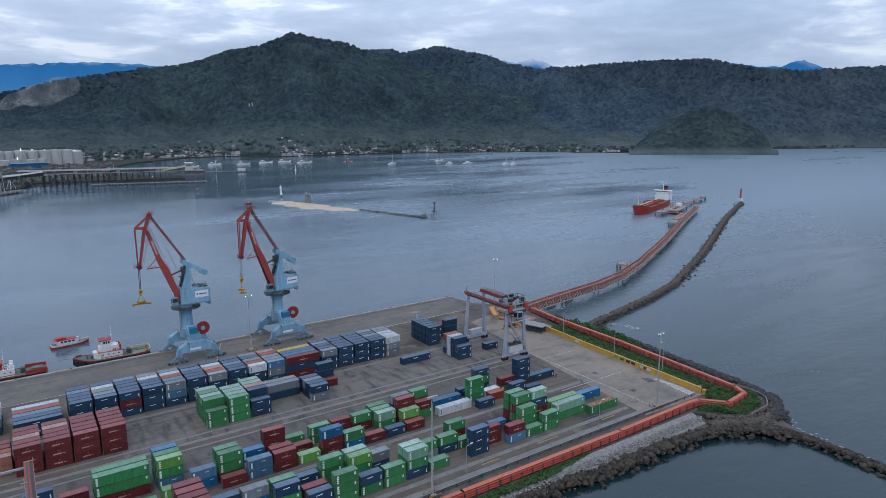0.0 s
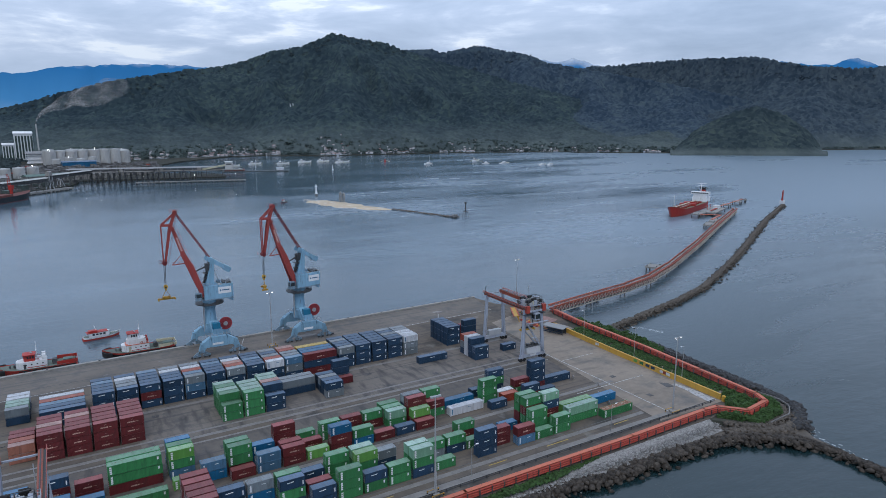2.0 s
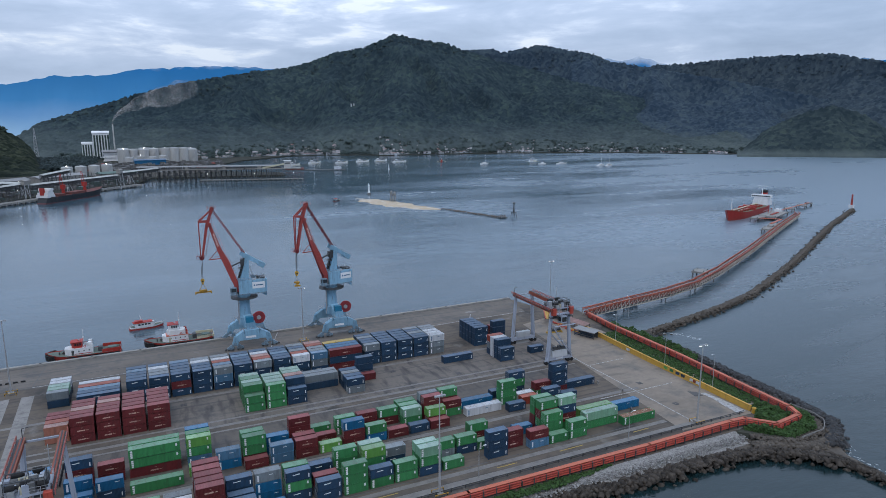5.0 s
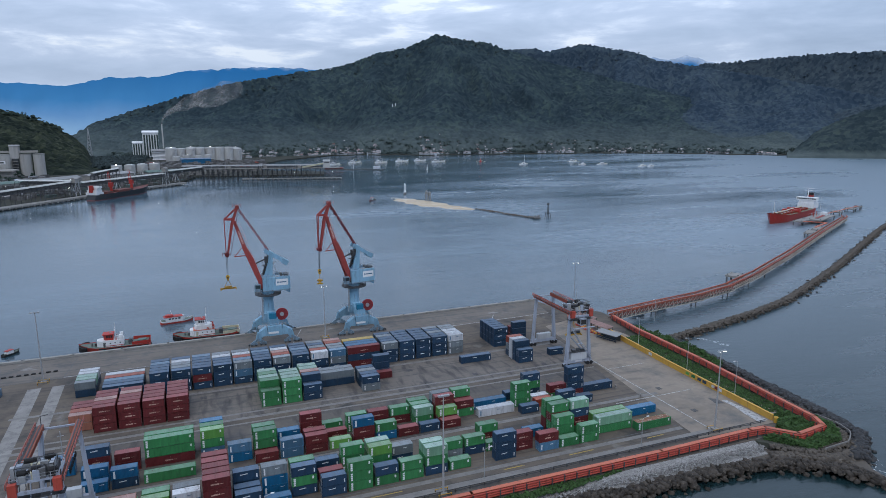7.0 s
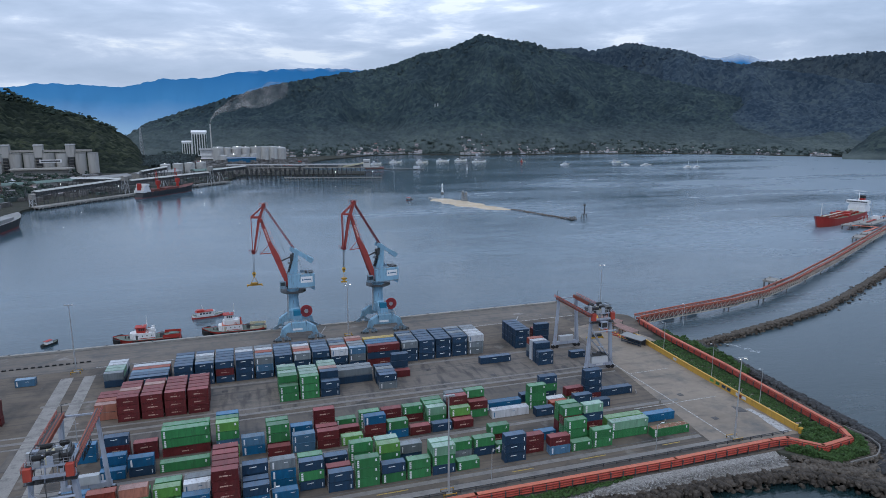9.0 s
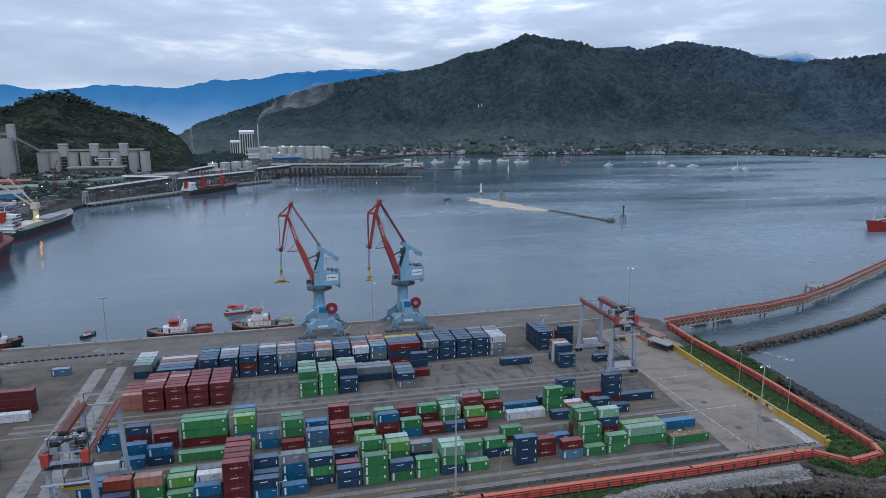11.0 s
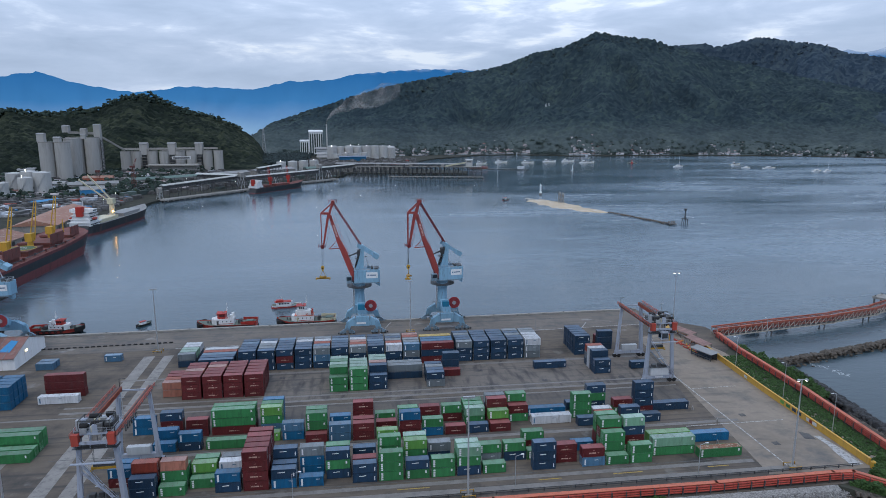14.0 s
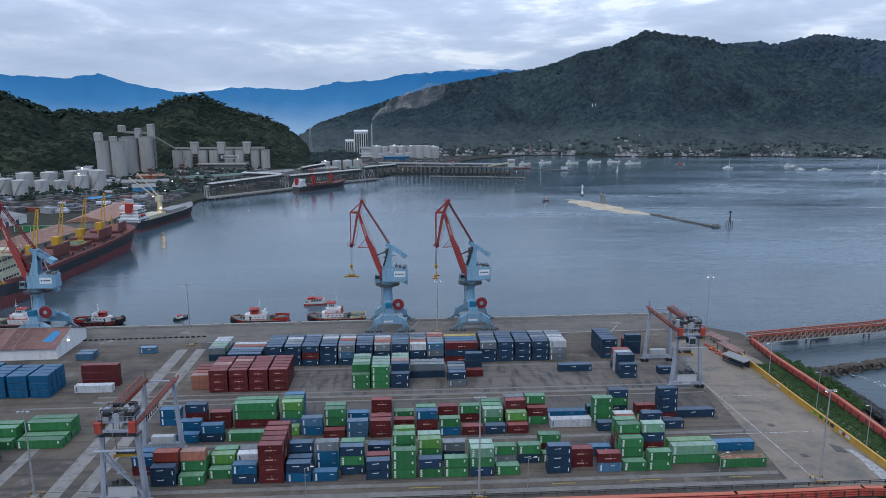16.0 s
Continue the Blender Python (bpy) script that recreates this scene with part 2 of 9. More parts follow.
add_layer(M_APRON, (0.012, 0.5, 1), 0.02, 0.52, 0.66, (0.075, 0.073, 0.072), 0.7)
add_layer(M_APRON, (0.06, 0.09, 1), 0.8, 0.62, 0.70, (0.34, 0.33, 0.32), 0.6, 8.0)
add_layer(M_LANE, (0.012, 0.6, 1), 0.0, 0.54, 0.66, (0.06, 0.058, 0.058), 0.7)
M_PATCH = mat("oily_asphalt", (0.075, 0.073, 0.073), 0.75, 0, 0.4, 0.12, (0.035, 0.035, 0.036), 0.4, 0.2, 4.0)
M_CONC = mat("grey_concrete", (0.25, 0.24, 0.222), 0.8, 0, 0.22, 0.15, (0.14, 0.13, 0.12), 0.25, 0.2, 3.0)
M_DCONC = mat("dark_concrete", (0.12, 0.12, 0.12), 0.8, 0, 0.25, 0.3, (0.05, 0.05, 0.05), 0.3, 0.2, 3.0)
M_WHITE = paint("white_paint", (0.86, 0.87, 0.88), (0.35, 0.28, 0.22), 0.10)
M_LINE = mat("worn_white_line", (0.43, 0.42, 0.40), 0.8, 0, 0.25, 0.6, (0.14, 0.135, 0.13), 0.55)
M_YLINE = mat("worn_yellow_line", (0.36, 0.25, 0.05), 0.8, 0, 0.25, 0.6, (0.15, 0.13, 0.10), 0.35)
M_ORANGE = paint("orange_red_paint", (0.50, 0.084, 0.058), (0.16, 0.036, 0.028), 0.25)
M_ORANGE_TOP = paint("faded_orange_paint", (0.60, 0.165, 0.095), (0.28, 0.09, 0.055), 0.28)
M_RED = paint("red_paint", (0.42, 0.055, 0.04), (0.12, 0.03, 0.025), 0.2)
M_CRANE_RED = paint("crane_red_paint", (0.40, 0.070, 0.062), (0.19, 0.06, 0.05), 0.26)
M_CRANE_BLUE = paint("crane_sky_blue_paint", (0.25, 0.45, 0.60), (0.10, 0.13, 0.15), 0.16, 0.5, 0.30, 0.9)
M_RTG = paint("gantry_pale_grey_paint", (0.40, 0.44, 0.52), (0.16, 0.15, 0.15), 0.2)
M_YELLOW = paint("yellow_paint", (0.62, 0.36, 0.05), (0.18, 0.12, 0.05), 0.15)
M_WALLY = paint("ochre_wall_paint", (0.66, 0.38, 0.07), (0.25, 0.17, 0.08), 0.2)
M_BLACK = mat("black_rubber", (0.012, 0.012, 0.013), 0.8, 0, 0.3, 1.0)
M_STEEL = mat("dark_steel", (0.07, 0.075, 0.08), 0.55, 0.4, 0.3, 1.0, (0.10, 0.06, 0.04), 0.2)
M_GALV = mat("galvanised_steel", (0.42, 0.43, 0.44), 0.5, 0.5, 0.2, 1.0)
M_GLASS = mat("dark_window_glass", (0.02, 0.03, 0.04), 0.08, 0, 0.1, 1.0, spec=0.8)
M_LAMP = mat("lit_lamp", (1.0, 0.97, 0.9), 0.4, emit=9.0)
M_LAMPW = mat("warm_lit_lamp", (1.0, 0.78, 0.45), 0.4, emit=7.0)
M_FLAME = mat("orange_floodlight", (1.0, 0.5, 0.15), 0.4, emit=14.0)
M_RUST = mat("rusty_steel", (0.22, 0.09, 0.045), 0.8, 0, 0.35, 0.7, (0.09, 0.04, 0.025), 0.35)
M_ROOF_BR = mat("brown_sheet_roof", (0.26, 0.13, 0.09), 0.7, 0, 0.3, 0.12, (0.38, 0.32, 0.28), 0.22)
M_ROOF_GR = mat("grey_sheet_roof", (0.22, 0.222, 0.22), 0.6, 0, 0.25, 0.1, (0.20, 0.17, 0.15), 0.25)
M_ROOF_GN = mat("green_sheet_roof", (0.075, 0.125, 0.105), 0.6, 0, 0.25, 0.1, (0.10, 0.10, 0.09), 0.25)
M_TANK = paint("storage_tank_white", (0.52, 0.52, 0.505), (0.30, 0.28, 0.25), 0.2)
M_SILO = mat("silo_concrete", (0.33, 0.325, 0.31), 0.8, 0, 0.16, 0.06, (0.24, 0.235, 0.225), 0.3, streak=True)
M_ROCK = mat("dark_wet_rock", (0.046, 0.038, 0.031), 0.7, 0, 0.8, 0.7, (0.13, 0.112, 0.088), 0.20, 0.5, 2.5, per="island", spec=0.2)
M_ROCKB = mat("black_wet_rock", (0.026, 0.025, 0.025), 0.5, 0, 0.6, 0.7, (0.07, 0.065, 0.06), 0.15, 0.5, 2.5, per="island", spec=0.35)
M_ROCKL = mat("brown_grey_rock", (0.088, 0.073, 0.058), 0.85, 0, 0.5, 0.7, (0.07, 0.065, 0.06), 0.3, 0.5, 2.5, per="island")
M_GRAVEL = mat("pale_rubble", (0.255, 0.248, 0.238), 0.9, 0, 0.7, 1.2, (0.11, 0.105, 0.10), 0.42, 0.8, 2.0, per="island")
M_SAND = mat("wet_sand", (0.50, 0.40, 0.28), 0.85, 0, 0.25, 0.08, (0.62, 0.60, 0.56), 0.25)
M_SOIL = mat("grass_and_soil", (0.050, 0.052, 0.042), 0.95, 0, 0.45, 0.05, (0.08, 0.072, 0.056), 0.25, 0.3, 1.0, spec=0.15)
M_LEAF = mat("shrub_leaves", (0.036, 0.072, 0.022), 0.7, 0, 0.6, 0.6, per="island", spec=0.15)
def forest_material(name, colours, grove_mist=95.0):
    """Crown by crown colour, larger stands of other trees, leafy relief and mist painted on the foot."""
    m = bpy.data.materials.new(name)
    m.use_nodes = True
    n, l = m.node_tree.nodes, m.node_tree.links
    b = n["Principled BSDF"]
    b.inputs["Roughness"].default_value, b.inputs["Specular IOR Level"].default_value = 0.9, 0.08
    tc = n.new("ShaderNodeTexCoord")
    cells, stand, leaf = n.new("ShaderNodeTexVoronoi"), n.new("ShaderNodeTexNoise"), n.new("ShaderNodeTexNoise")
    for t, sc in ((cells, 0.085), (stand, 0.0085), (leaf, 0.30)):
        t.inputs["Scale"].default_value = sc
        l.new(tc.outputs["Object"], t.inputs["Vector"])
    for t, d, ro in ((stand, 7.0, 0.6), (leaf, 4.0, 0.65)):
        t.inputs["Detail"].default_value, t.inputs["Roughness"].default_value = d, ro
    sep = n.new("ShaderNodeSeparateColor")
    l.new(cells.outputs["Color"], sep.inputs[0])

    def calc(op, p, q, r=None):
        x = n.new("ShaderNodeMath")
        x.operation = op
        for i, v in enumerate((p, q, r)):
            if v is None:
                continue
            if isinstance(v, (int, float)):
                x.inputs[i].default_value = v
            else:
                l.new(v, x.inputs[i])
        return x.outputs[0]

    tone = calc("MULTIPLY_ADD", sep.outputs[0], 0.46, calc("MULTIPLY_ADD", leaf.outputs[0], 0.5, calc("MULTIPLY_ADD", stand.outputs[0], 1.15, -0.68)))
    ramp = n.new("ShaderNodeValToRGB")
    while len(ramp.color_ramp.elements) < 3:
        ramp.color_ramp.elements.new(0.5)
    for e, p, c in zip(ramp.color_ramp.elements, (0.12, 0.45, 0.85), colours):
        e.position, e.color = p, (*c, 1)
    l.new(tone, ramp.inputs[0])
    l.new(ramp.outputs[0], b.inputs["Base Color"])
    if grove_mist:
        # paler palms and grass on the lowest ground, with mist painted into their colour
        sp, low, grove_mist_mix = n.new("ShaderNodeSeparateXYZ"), n.new("ShaderNodeMapRange"), n.new("ShaderNodeMix")
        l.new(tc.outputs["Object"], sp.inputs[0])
        for key, v in zip(("From Min", "From Max", "To Min", "To Max"), (grove_mist, 6.0, 0.0, 1.0)):
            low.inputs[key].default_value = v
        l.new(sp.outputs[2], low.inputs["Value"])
        grove_mist_mix.data_type = "RGBA"
        l.new(calc("MULTIPLY", low.outputs[0], calc("MINIMUM", calc("MULTIPLY", stand.outputs[0], 1.3), 0.8)), grove_mist_mix.inputs[0])
        l.new(ramp.outputs[0], grove_mist_mix.inputs[6])
        grove_mist_mix.inputs[7].default_value = (0.10, 0.122, 0.118, 1)
        l.new(grove_mist_mix.outputs[2], b.inputs["Base Color"])
    bump = n.new("ShaderNodeBump")
    bump.inputs["Strength"].default_value, bump.inputs["Distance"].default_value = 0.5, 1.0
    l.new(leaf.outputs[0], bump.inputs["Height"])
    l.new(bump.outputs[0], b.inputs["Normal"])
    return m


# distance haze is painted into these colours: farther hills are bluer and paler
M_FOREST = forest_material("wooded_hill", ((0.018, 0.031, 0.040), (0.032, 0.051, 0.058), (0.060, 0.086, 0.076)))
M_FOREST_MID = forest_material("hazed_ridge", ((0.022, 0.039, 0.060), (0.042, 0.063, 0.084), (0.074, 0.100, 0.108)), 60.0)
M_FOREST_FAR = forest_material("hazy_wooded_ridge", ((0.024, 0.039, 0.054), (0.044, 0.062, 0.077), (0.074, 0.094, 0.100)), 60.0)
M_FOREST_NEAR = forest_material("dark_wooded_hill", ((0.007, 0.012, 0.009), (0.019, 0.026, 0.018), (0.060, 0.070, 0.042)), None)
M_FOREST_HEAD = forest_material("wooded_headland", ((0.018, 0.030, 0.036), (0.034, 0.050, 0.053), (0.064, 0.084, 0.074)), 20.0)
# trees across the bay carry haze in a paler, bluer colour
M_SHORE = mat("hazy_bay_crowns", (0.052, 0.072, 0.070), 0.9, 0, 0.4, 0.1, (0.080, 0.104, 0.084), 0.2, 0.3, 0.8, per="island", spec=0.1)
M_CROWN = mat("shore_tree_crowns", (0.032, 0.048, 0.040), 0.9, 0, 0.5, 0.1, (0.060, 0.078, 0.050), 0.2, 0.3, 0.8, per="island", spec=0.1)
M_TOWN = mat("far_house_walls", (0.40, 0.42, 0.45), 0.8, 0, 0.7, 0.2, per="island")
M_TOWNR = mat("far_house_roofs", (0.27, 0.25, 0.25), 0.8, 0, 0.9, 0.02, (0.26, 0.10, 0.08), 0.30, per="island")


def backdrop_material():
    """Blue distance with haze painted in: it pales towards its foot and glows faintly."""
    m = mat("far_haze_blue_mountains", (0.03, 0.12, 0.30), 1.0, 0, 0.12, 0.002, spec=0.0)
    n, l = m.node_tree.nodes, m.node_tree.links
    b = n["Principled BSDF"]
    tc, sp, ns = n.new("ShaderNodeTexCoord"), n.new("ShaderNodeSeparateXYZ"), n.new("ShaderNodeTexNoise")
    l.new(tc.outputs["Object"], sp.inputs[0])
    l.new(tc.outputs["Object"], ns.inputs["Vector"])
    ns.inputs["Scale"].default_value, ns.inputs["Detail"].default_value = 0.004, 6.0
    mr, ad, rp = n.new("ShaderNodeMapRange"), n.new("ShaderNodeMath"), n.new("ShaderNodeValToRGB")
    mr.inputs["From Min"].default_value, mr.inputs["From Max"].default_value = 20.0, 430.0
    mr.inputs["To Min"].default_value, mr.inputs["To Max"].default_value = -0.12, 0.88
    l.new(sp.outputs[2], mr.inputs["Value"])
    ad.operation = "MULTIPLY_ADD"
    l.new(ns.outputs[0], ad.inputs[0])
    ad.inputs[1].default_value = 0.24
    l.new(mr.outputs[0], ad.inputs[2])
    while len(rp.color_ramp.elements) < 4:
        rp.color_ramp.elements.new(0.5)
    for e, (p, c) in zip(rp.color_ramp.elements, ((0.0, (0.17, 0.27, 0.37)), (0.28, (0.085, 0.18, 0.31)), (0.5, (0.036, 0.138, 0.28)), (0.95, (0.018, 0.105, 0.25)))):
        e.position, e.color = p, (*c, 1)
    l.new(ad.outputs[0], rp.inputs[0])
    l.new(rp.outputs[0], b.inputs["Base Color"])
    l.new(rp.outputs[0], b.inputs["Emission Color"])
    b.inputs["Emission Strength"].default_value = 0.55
    # the tops are lost in cloud
    cap, puff, clear, mix = n.new("ShaderNodeMapRange"), n.new("ShaderNodeTexNoise"), n.new("ShaderNodeBsdfTransparent"), n.new("ShaderNodeMixShader")
    puff.inputs["Scale"].default_value, puff.inputs["Detail"].default_value = 0.0045, 6.0
    l.new(tc.outputs["Object"], puff.inputs["Vector"])
    level = n.new("ShaderNodeMath")
    level.operation = "MULTIPLY_ADD"
    l.new(puff.outputs[0], level.inputs[0])
    level.inputs[1].default_value = 260.0
    l.new(sp.outputs[2], level.inputs[2])
    for key, v in zip(("From Min", "From Max", "To Min", "To Max"), (570.0, 660.0, 0.0, 0.85)):
        cap.inputs[key].default_value = v
    l.new(level.outputs[0], cap.inputs["Value"])
    l.new(cap.outputs[0], mix.inputs[0])
    l.new(b.outputs[0], mix.inputs[1])
    l.new(clear.outputs[0], mix.inputs[2])
    l.new(mix.outputs[0], n["Material Output"].inputs[0])
    return m


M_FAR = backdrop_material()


# ---- mesh helpers ----
class Geo:
    """Collects vertices and faces of one mesh."""

    def __init__(self):
        self.v, self.f = [], []

    def add(self, verts, faces):
        o = len(self.v)
        self.v.extend(tuple(p) for p in verts)
        self.f.extend(tuple(i + o for i in face) for face in faces)
        return self

    def box(self, x0, y0, z0, x1, y1, z1):
        p = [(x, y, z) for z in (z0, z1) for y in (y0, y1) for x in (x0, x1)]
        return self.add(p, [(0, 2, 3, 1), (4, 5, 7, 6), (0, 1, 5, 4), (1, 3, 7, 5), (3, 2, 6, 7), (2, 0, 4, 6)])

    def beam(self, p, q, w, h=None, w2=None, h2=None):
        h = w if h is None else h
        w2, h2 = (w if w2 is None else w2), (h if h2 is None else h2)
        p, q = Vector(p), Vector(q)
        d = (q - p).normalized()
        side = d.cross(Vector((0, 0, 1)))
        side = Vector((1, 0, 0)) if side.length < 1e-4 else side.normalized()
        top = side.cross(d)
        pts = []
        for c, a, b in ((p, w, h), (q, w2, h2)):
            pts += [c + side * (sx * a / 2) + top * (sz * b / 2) for sx, sz in ((-1, -1), (1, -1), (1, 1), (-1, 1))]
        return self.add(pts, [(3, 2, 1, 0), (4, 5, 6, 7), (0, 1, 5, 4), (1, 2, 6, 5), (2, 3, 7, 6), (3, 0, 4, 7)])

    def tube(self, p, q, r, r2=None, n=10):
        r2 = r if r2 is None else r2
        p, q = Vector(p), Vector(q)
        d = (q - p).normalized()
        side = d.cross(Vector((0, 0, 1)))
        side = Vector((1, 0, 0)) if side.length < 1e-4 else side.normalized()
        top = d.cross(side)
        ring = [(side * math.cos(2 * math.pi * i / n) + top * math.sin(2 * math.pi * i / n)) for i in range(n)]
        pts = [p + a * r for a in ring] + [q + a * r2 for a in ring]
        return self.add(pts, [(i, (i + 1) % n, n + (i + 1) % n, n + i) for i in range(n)] + [tuple(range(n - 1, -1, -1)), tuple(range(n, 2 * n))])

    def prism(self, outline, z0, z1):
        n = len(outline)
        pts = [(x, y, z0) for x, y in outline] + [(x, y, z1) for x, y in outline]
        return self.add(pts, [(i, (i + 1) % n, n + (i + 1) % n, n + i) for i in range(n)] + [tuple(range(n - 1, -1, -1)), tuple(range(n, 2 * n))])

    def gable(self, x0, y0, x1, y1, z0, z1, along="x", over=0.0):
        """A solid pitched roof with its ridge along x or y."""
        x0, y0, x1, y1 = x0 - over, y0 - over, x1 + over, y1 + over
        if along == "x":
            ym = (y0 + y1) / 2
            p = [(x0, y0, z0), (x0, y1, z0), (x0, ym, z1), (x1, y0, z0), (x1, y1, z0), (x1, ym, z1)]
        else:
            xm = (x0 + x1) / 2
            p = [(x1, y0, z0), (x0, y0, z0), (xm, y0, z1), (x1, y1, z0), (x0, y1, z0), (xm, y1, z1)]
        return self.add(p, [(0, 2, 1), (3, 4, 5), (0, 3, 5, 2), (1, 2, 5, 4), (0, 1, 4, 3)])

    def ring(self, c, r, tube, n=20, k=6, axis="y"):
        c = Vector(c)
        pts = []
        for i in range(n):
            a = 2 * math.pi * i / n
            for j in range(k):
                b = 2 * math.pi * j / k
                q = r + tube * math.cos(b)
                u, v, w = q * math.cos(a), q * math.sin(a), tube * math.sin(b)
                pts.append(c + Vector((u, w, v) if axis == "y" else ((w, u, v) if axis == "x" else (u, v, w))))
        return self.add(pts, [(i * k + j, i * k + (j + 1) % k, ((i + 1) % n) * k + (j + 1) % k, ((i + 1) % n) * k + j) for i in range(n) for j in range(k)])

    def mesh(self, name, material):
        me = bpy.data.meshes.new(name)
        me.from_pydata([tuple(p) for p in self.v], [], self.f)
        me.validate()
        me.materials.append(material)
        return me

    def obj(self, name, material, parent=None, label="", smooth=False):
        me = self.mesh(name, material)
        if smooth:
            me.polygons.foreach_set("use_smooth", [True] * len(me.polygons))
        ob = new(name, me)
        ob.parent = parent
        if label:
            tagged(ob, label)
        return ob


def part(name, geo, material, parent, label="", smooth=False):
    return geo.obj(name, material, parent, label, smooth)


def thing(name, label, category, group="", at=(0, 0, 0), turn=0.0, kind=""):
    ob = new(name)
    ob.matrix_basis = pose(*at, 0, 0, turn)
    return tagged(ob, label, category, group, kind)


def structure(name, geo, material, label="", smooth=False):
    return tagged(geo.obj(name, material, None, "", smooth), label, "", "", "structure")


def blob_mesh(name, centres, sizes, material, squash=0.8, detail=1, rough=0.3, seed=1, parent=None):
    """Many uneven lumps in one mesh: crowns, shrubs or rocks."""
    bm = bmesh.new()
    bmesh.ops.create_icosphere(bm, subdivisions=detail, radius=1.0)
    base = np.array([v.co[:] for v in bm.verts])
    tris = np.array([[v.index for v in f.verts] for f in bm.faces])
    bm.free()
    if detail == 0:
        tris = tris[base[tris][:, :, 2].mean(1) > -0.6]
    rng = np.random.default_rng(seed)
    c, s = np.asarray(centres, float), np.asarray(sizes, float)
    k, nv = len(c), len(base)
    ang = rng.uniform(0, 2 * np.pi, k)
    ca, sa = np.cos(ang), np.sin(ang)
    scale = s[:, None, None] * (1 + rng.uniform(-rough, rough, (k, nv, 1)))
    p = base[None] * scale
    p[:, :, 0] *= rng.uniform(0.8, 1.25, (k, 1))
    p[:, :, 2] *= squash
    p = np.stack([p[:, :, 0] * ca[:, None] - p[:, :, 1] * sa[:, None], p[:, :, 0] * sa[:, None] + p[:, :, 1] * ca[:, None], p[:, :, 2]], 2)
    p += c[:, None, :]
    f = tris[None] + (np.arange(k) * nv)[:, None, None]
    me = bpy.data.meshes.new(name)
    nt = f.shape[0] * f.shape[1]
    me.vertices.add(k * nv)
    me.vertices.foreach_set("co", p.reshape(-1).astype(np.float32))
    me.loops.add(nt * 3)
    me.loops.foreach_set("vertex_index", f.reshape(-1).astype(np.int32))
    me.polygons.add(nt)
    me.polygons.foreach_set("loop_start", np.arange(0, nt * 3, 3, dtype=np.int32))
    me.update(calc_edges=True)
    me.validate()
    me.materials.append(material)
    ob = new(name, me)
    ob.parent = parent
    return ob


# ---- sea, land and hills ----
SEA = -3.0
QUAY_A, QUAY_B = (-210.0, 257.5), (186.5, 266.0)


def quay_y(x):
    return QUAY_A[1] + (x - QUAY_A[0]) * (QUAY_B[1] - QUAY_A[1]) / (QUAY_B[0] - QUAY_A[0])


g = Geo()
g.add([(-5200, -1500, SEA), (5200, -1500, SEA), (5200, 5200, SEA), (-5200, 5200, SEA)], [(0, 1, 2, 3)])
structure("water", g, M_WATER, "calm grey-blue harbour water with fine ripples")

yard_outline = [(-420, 112.6), (174, 112.6), (190, 116), (193.5, 122), (197, 205), (206, 214), (206, 236), (190, 250), (186.5, 266.0), (-210, 257.5), (-420, 253)]
g = Geo()
g.prism(yard_outline, -9, 0)
structure("ground", g, M_YARD, "stained grey asphalt container yard")


def slab(name, outline, z, material, label=""):
    return structure(name, Geo().prism(outline, -0.3, z), material, label)


slab("pavement_apron", [(-400, 236), (-60, 237), (120, 240), (182, 244), (186.3, 265.6), (-210, 257.1), (-400, 252.6)], 0.012, M_APRON, "worn pale concrete quay apron")
slab("pavement_east", [(158, 119), (189, 118.5), (193, 124), (196.4, 205), (190, 232), (170, 226)], 0.010, M_EAST, "grey concrete turning area")
structure("trim_cope", Geo().beam((QUAY_A[0], QUAY_A[1] - 0.6, 0.3), (QUAY_B[0], QUAY_B[1] - 0.6, 0.3), 1.5, 0.8), M_CONC, "concrete quay cope")
structure("trim_quay_face", Geo().beam((QUAY_A[0], QUAY_A[1] + 0.2, -1.9), (QUAY_B[0], QUAY_B[1] + 0.2, -1.9), 0.8, 2.4), M_DCONC, "dark quay face")


def strips(name, rows, material, z, label):
    gg = Geo()
    for x0, y0, x1, y1, w in rows:
        gg.beam((x0, y0, z - 0.05), (x1, y1, z - 0.05), w, 0.1)
    return structure(name, gg, material, label)


# gantry tracks and the painted lines
strips("pavement_track", [(-20, 126.2, 158, 126.2, 1.6), (-20, 149.2, 168, 149.2, 1.6), (-40, 180.6, 166, 180.6, 1.5), (-40, 184.4, 160, 184.4, 1.0), (-30, 205.6, 160, 205.6, 1.5), (-60, 177.0, 162, 177.0, 0.9), (-60, 122.6, 165, 121.4, 2.4)], M_STRIP, 0.02, "pale concrete gantry track")
strips("pavement_lane", [(-24.9, 120.9, -27.5, 230, 4.1), (-17.8, 120.9, -20.3, 230, 3.7), (-41.5, 120.9, -42.5, 170, 3.2)], M_STRIP, 0.018, "pale concrete lane strip")
strips("trim_line", [(165.4, 121, 165.2, 190, 0.42), (165.8, 173.0, 182, 173.3, 0.32), (150, 147.2, 181.5, 147.4, 0.34), (95, 240.5, 182, 243.5, 0.4), (-20, 238, 95, 240.5, 0.3), (60, 239.0, 68, 262, 0.35), (150, 240, 156, 250, 0.35)], M_LINE, 0.032, "worn white painted line")
strips("trim_yellow_line", [(62, 124.6, 70, 124.6, 0.3), (98, 124.4, 104, 124.4, 0.3), (118, 124.6, 126, 124.7, 0.3), (144, 124.6, 150, 124.7, 0.3)], M_YLINE, 0.034, "worn yellow painted line")
strips("trim_rail", [(-205, quay_y(-205) - 0.9, 184, quay_y(184) - 0.9, 0.25), (-205, quay_y(-205) - 15.9, 184, quay_y(184) - 18.1, 0.25)], M_STEEL, 0.03, "dark crane rail")
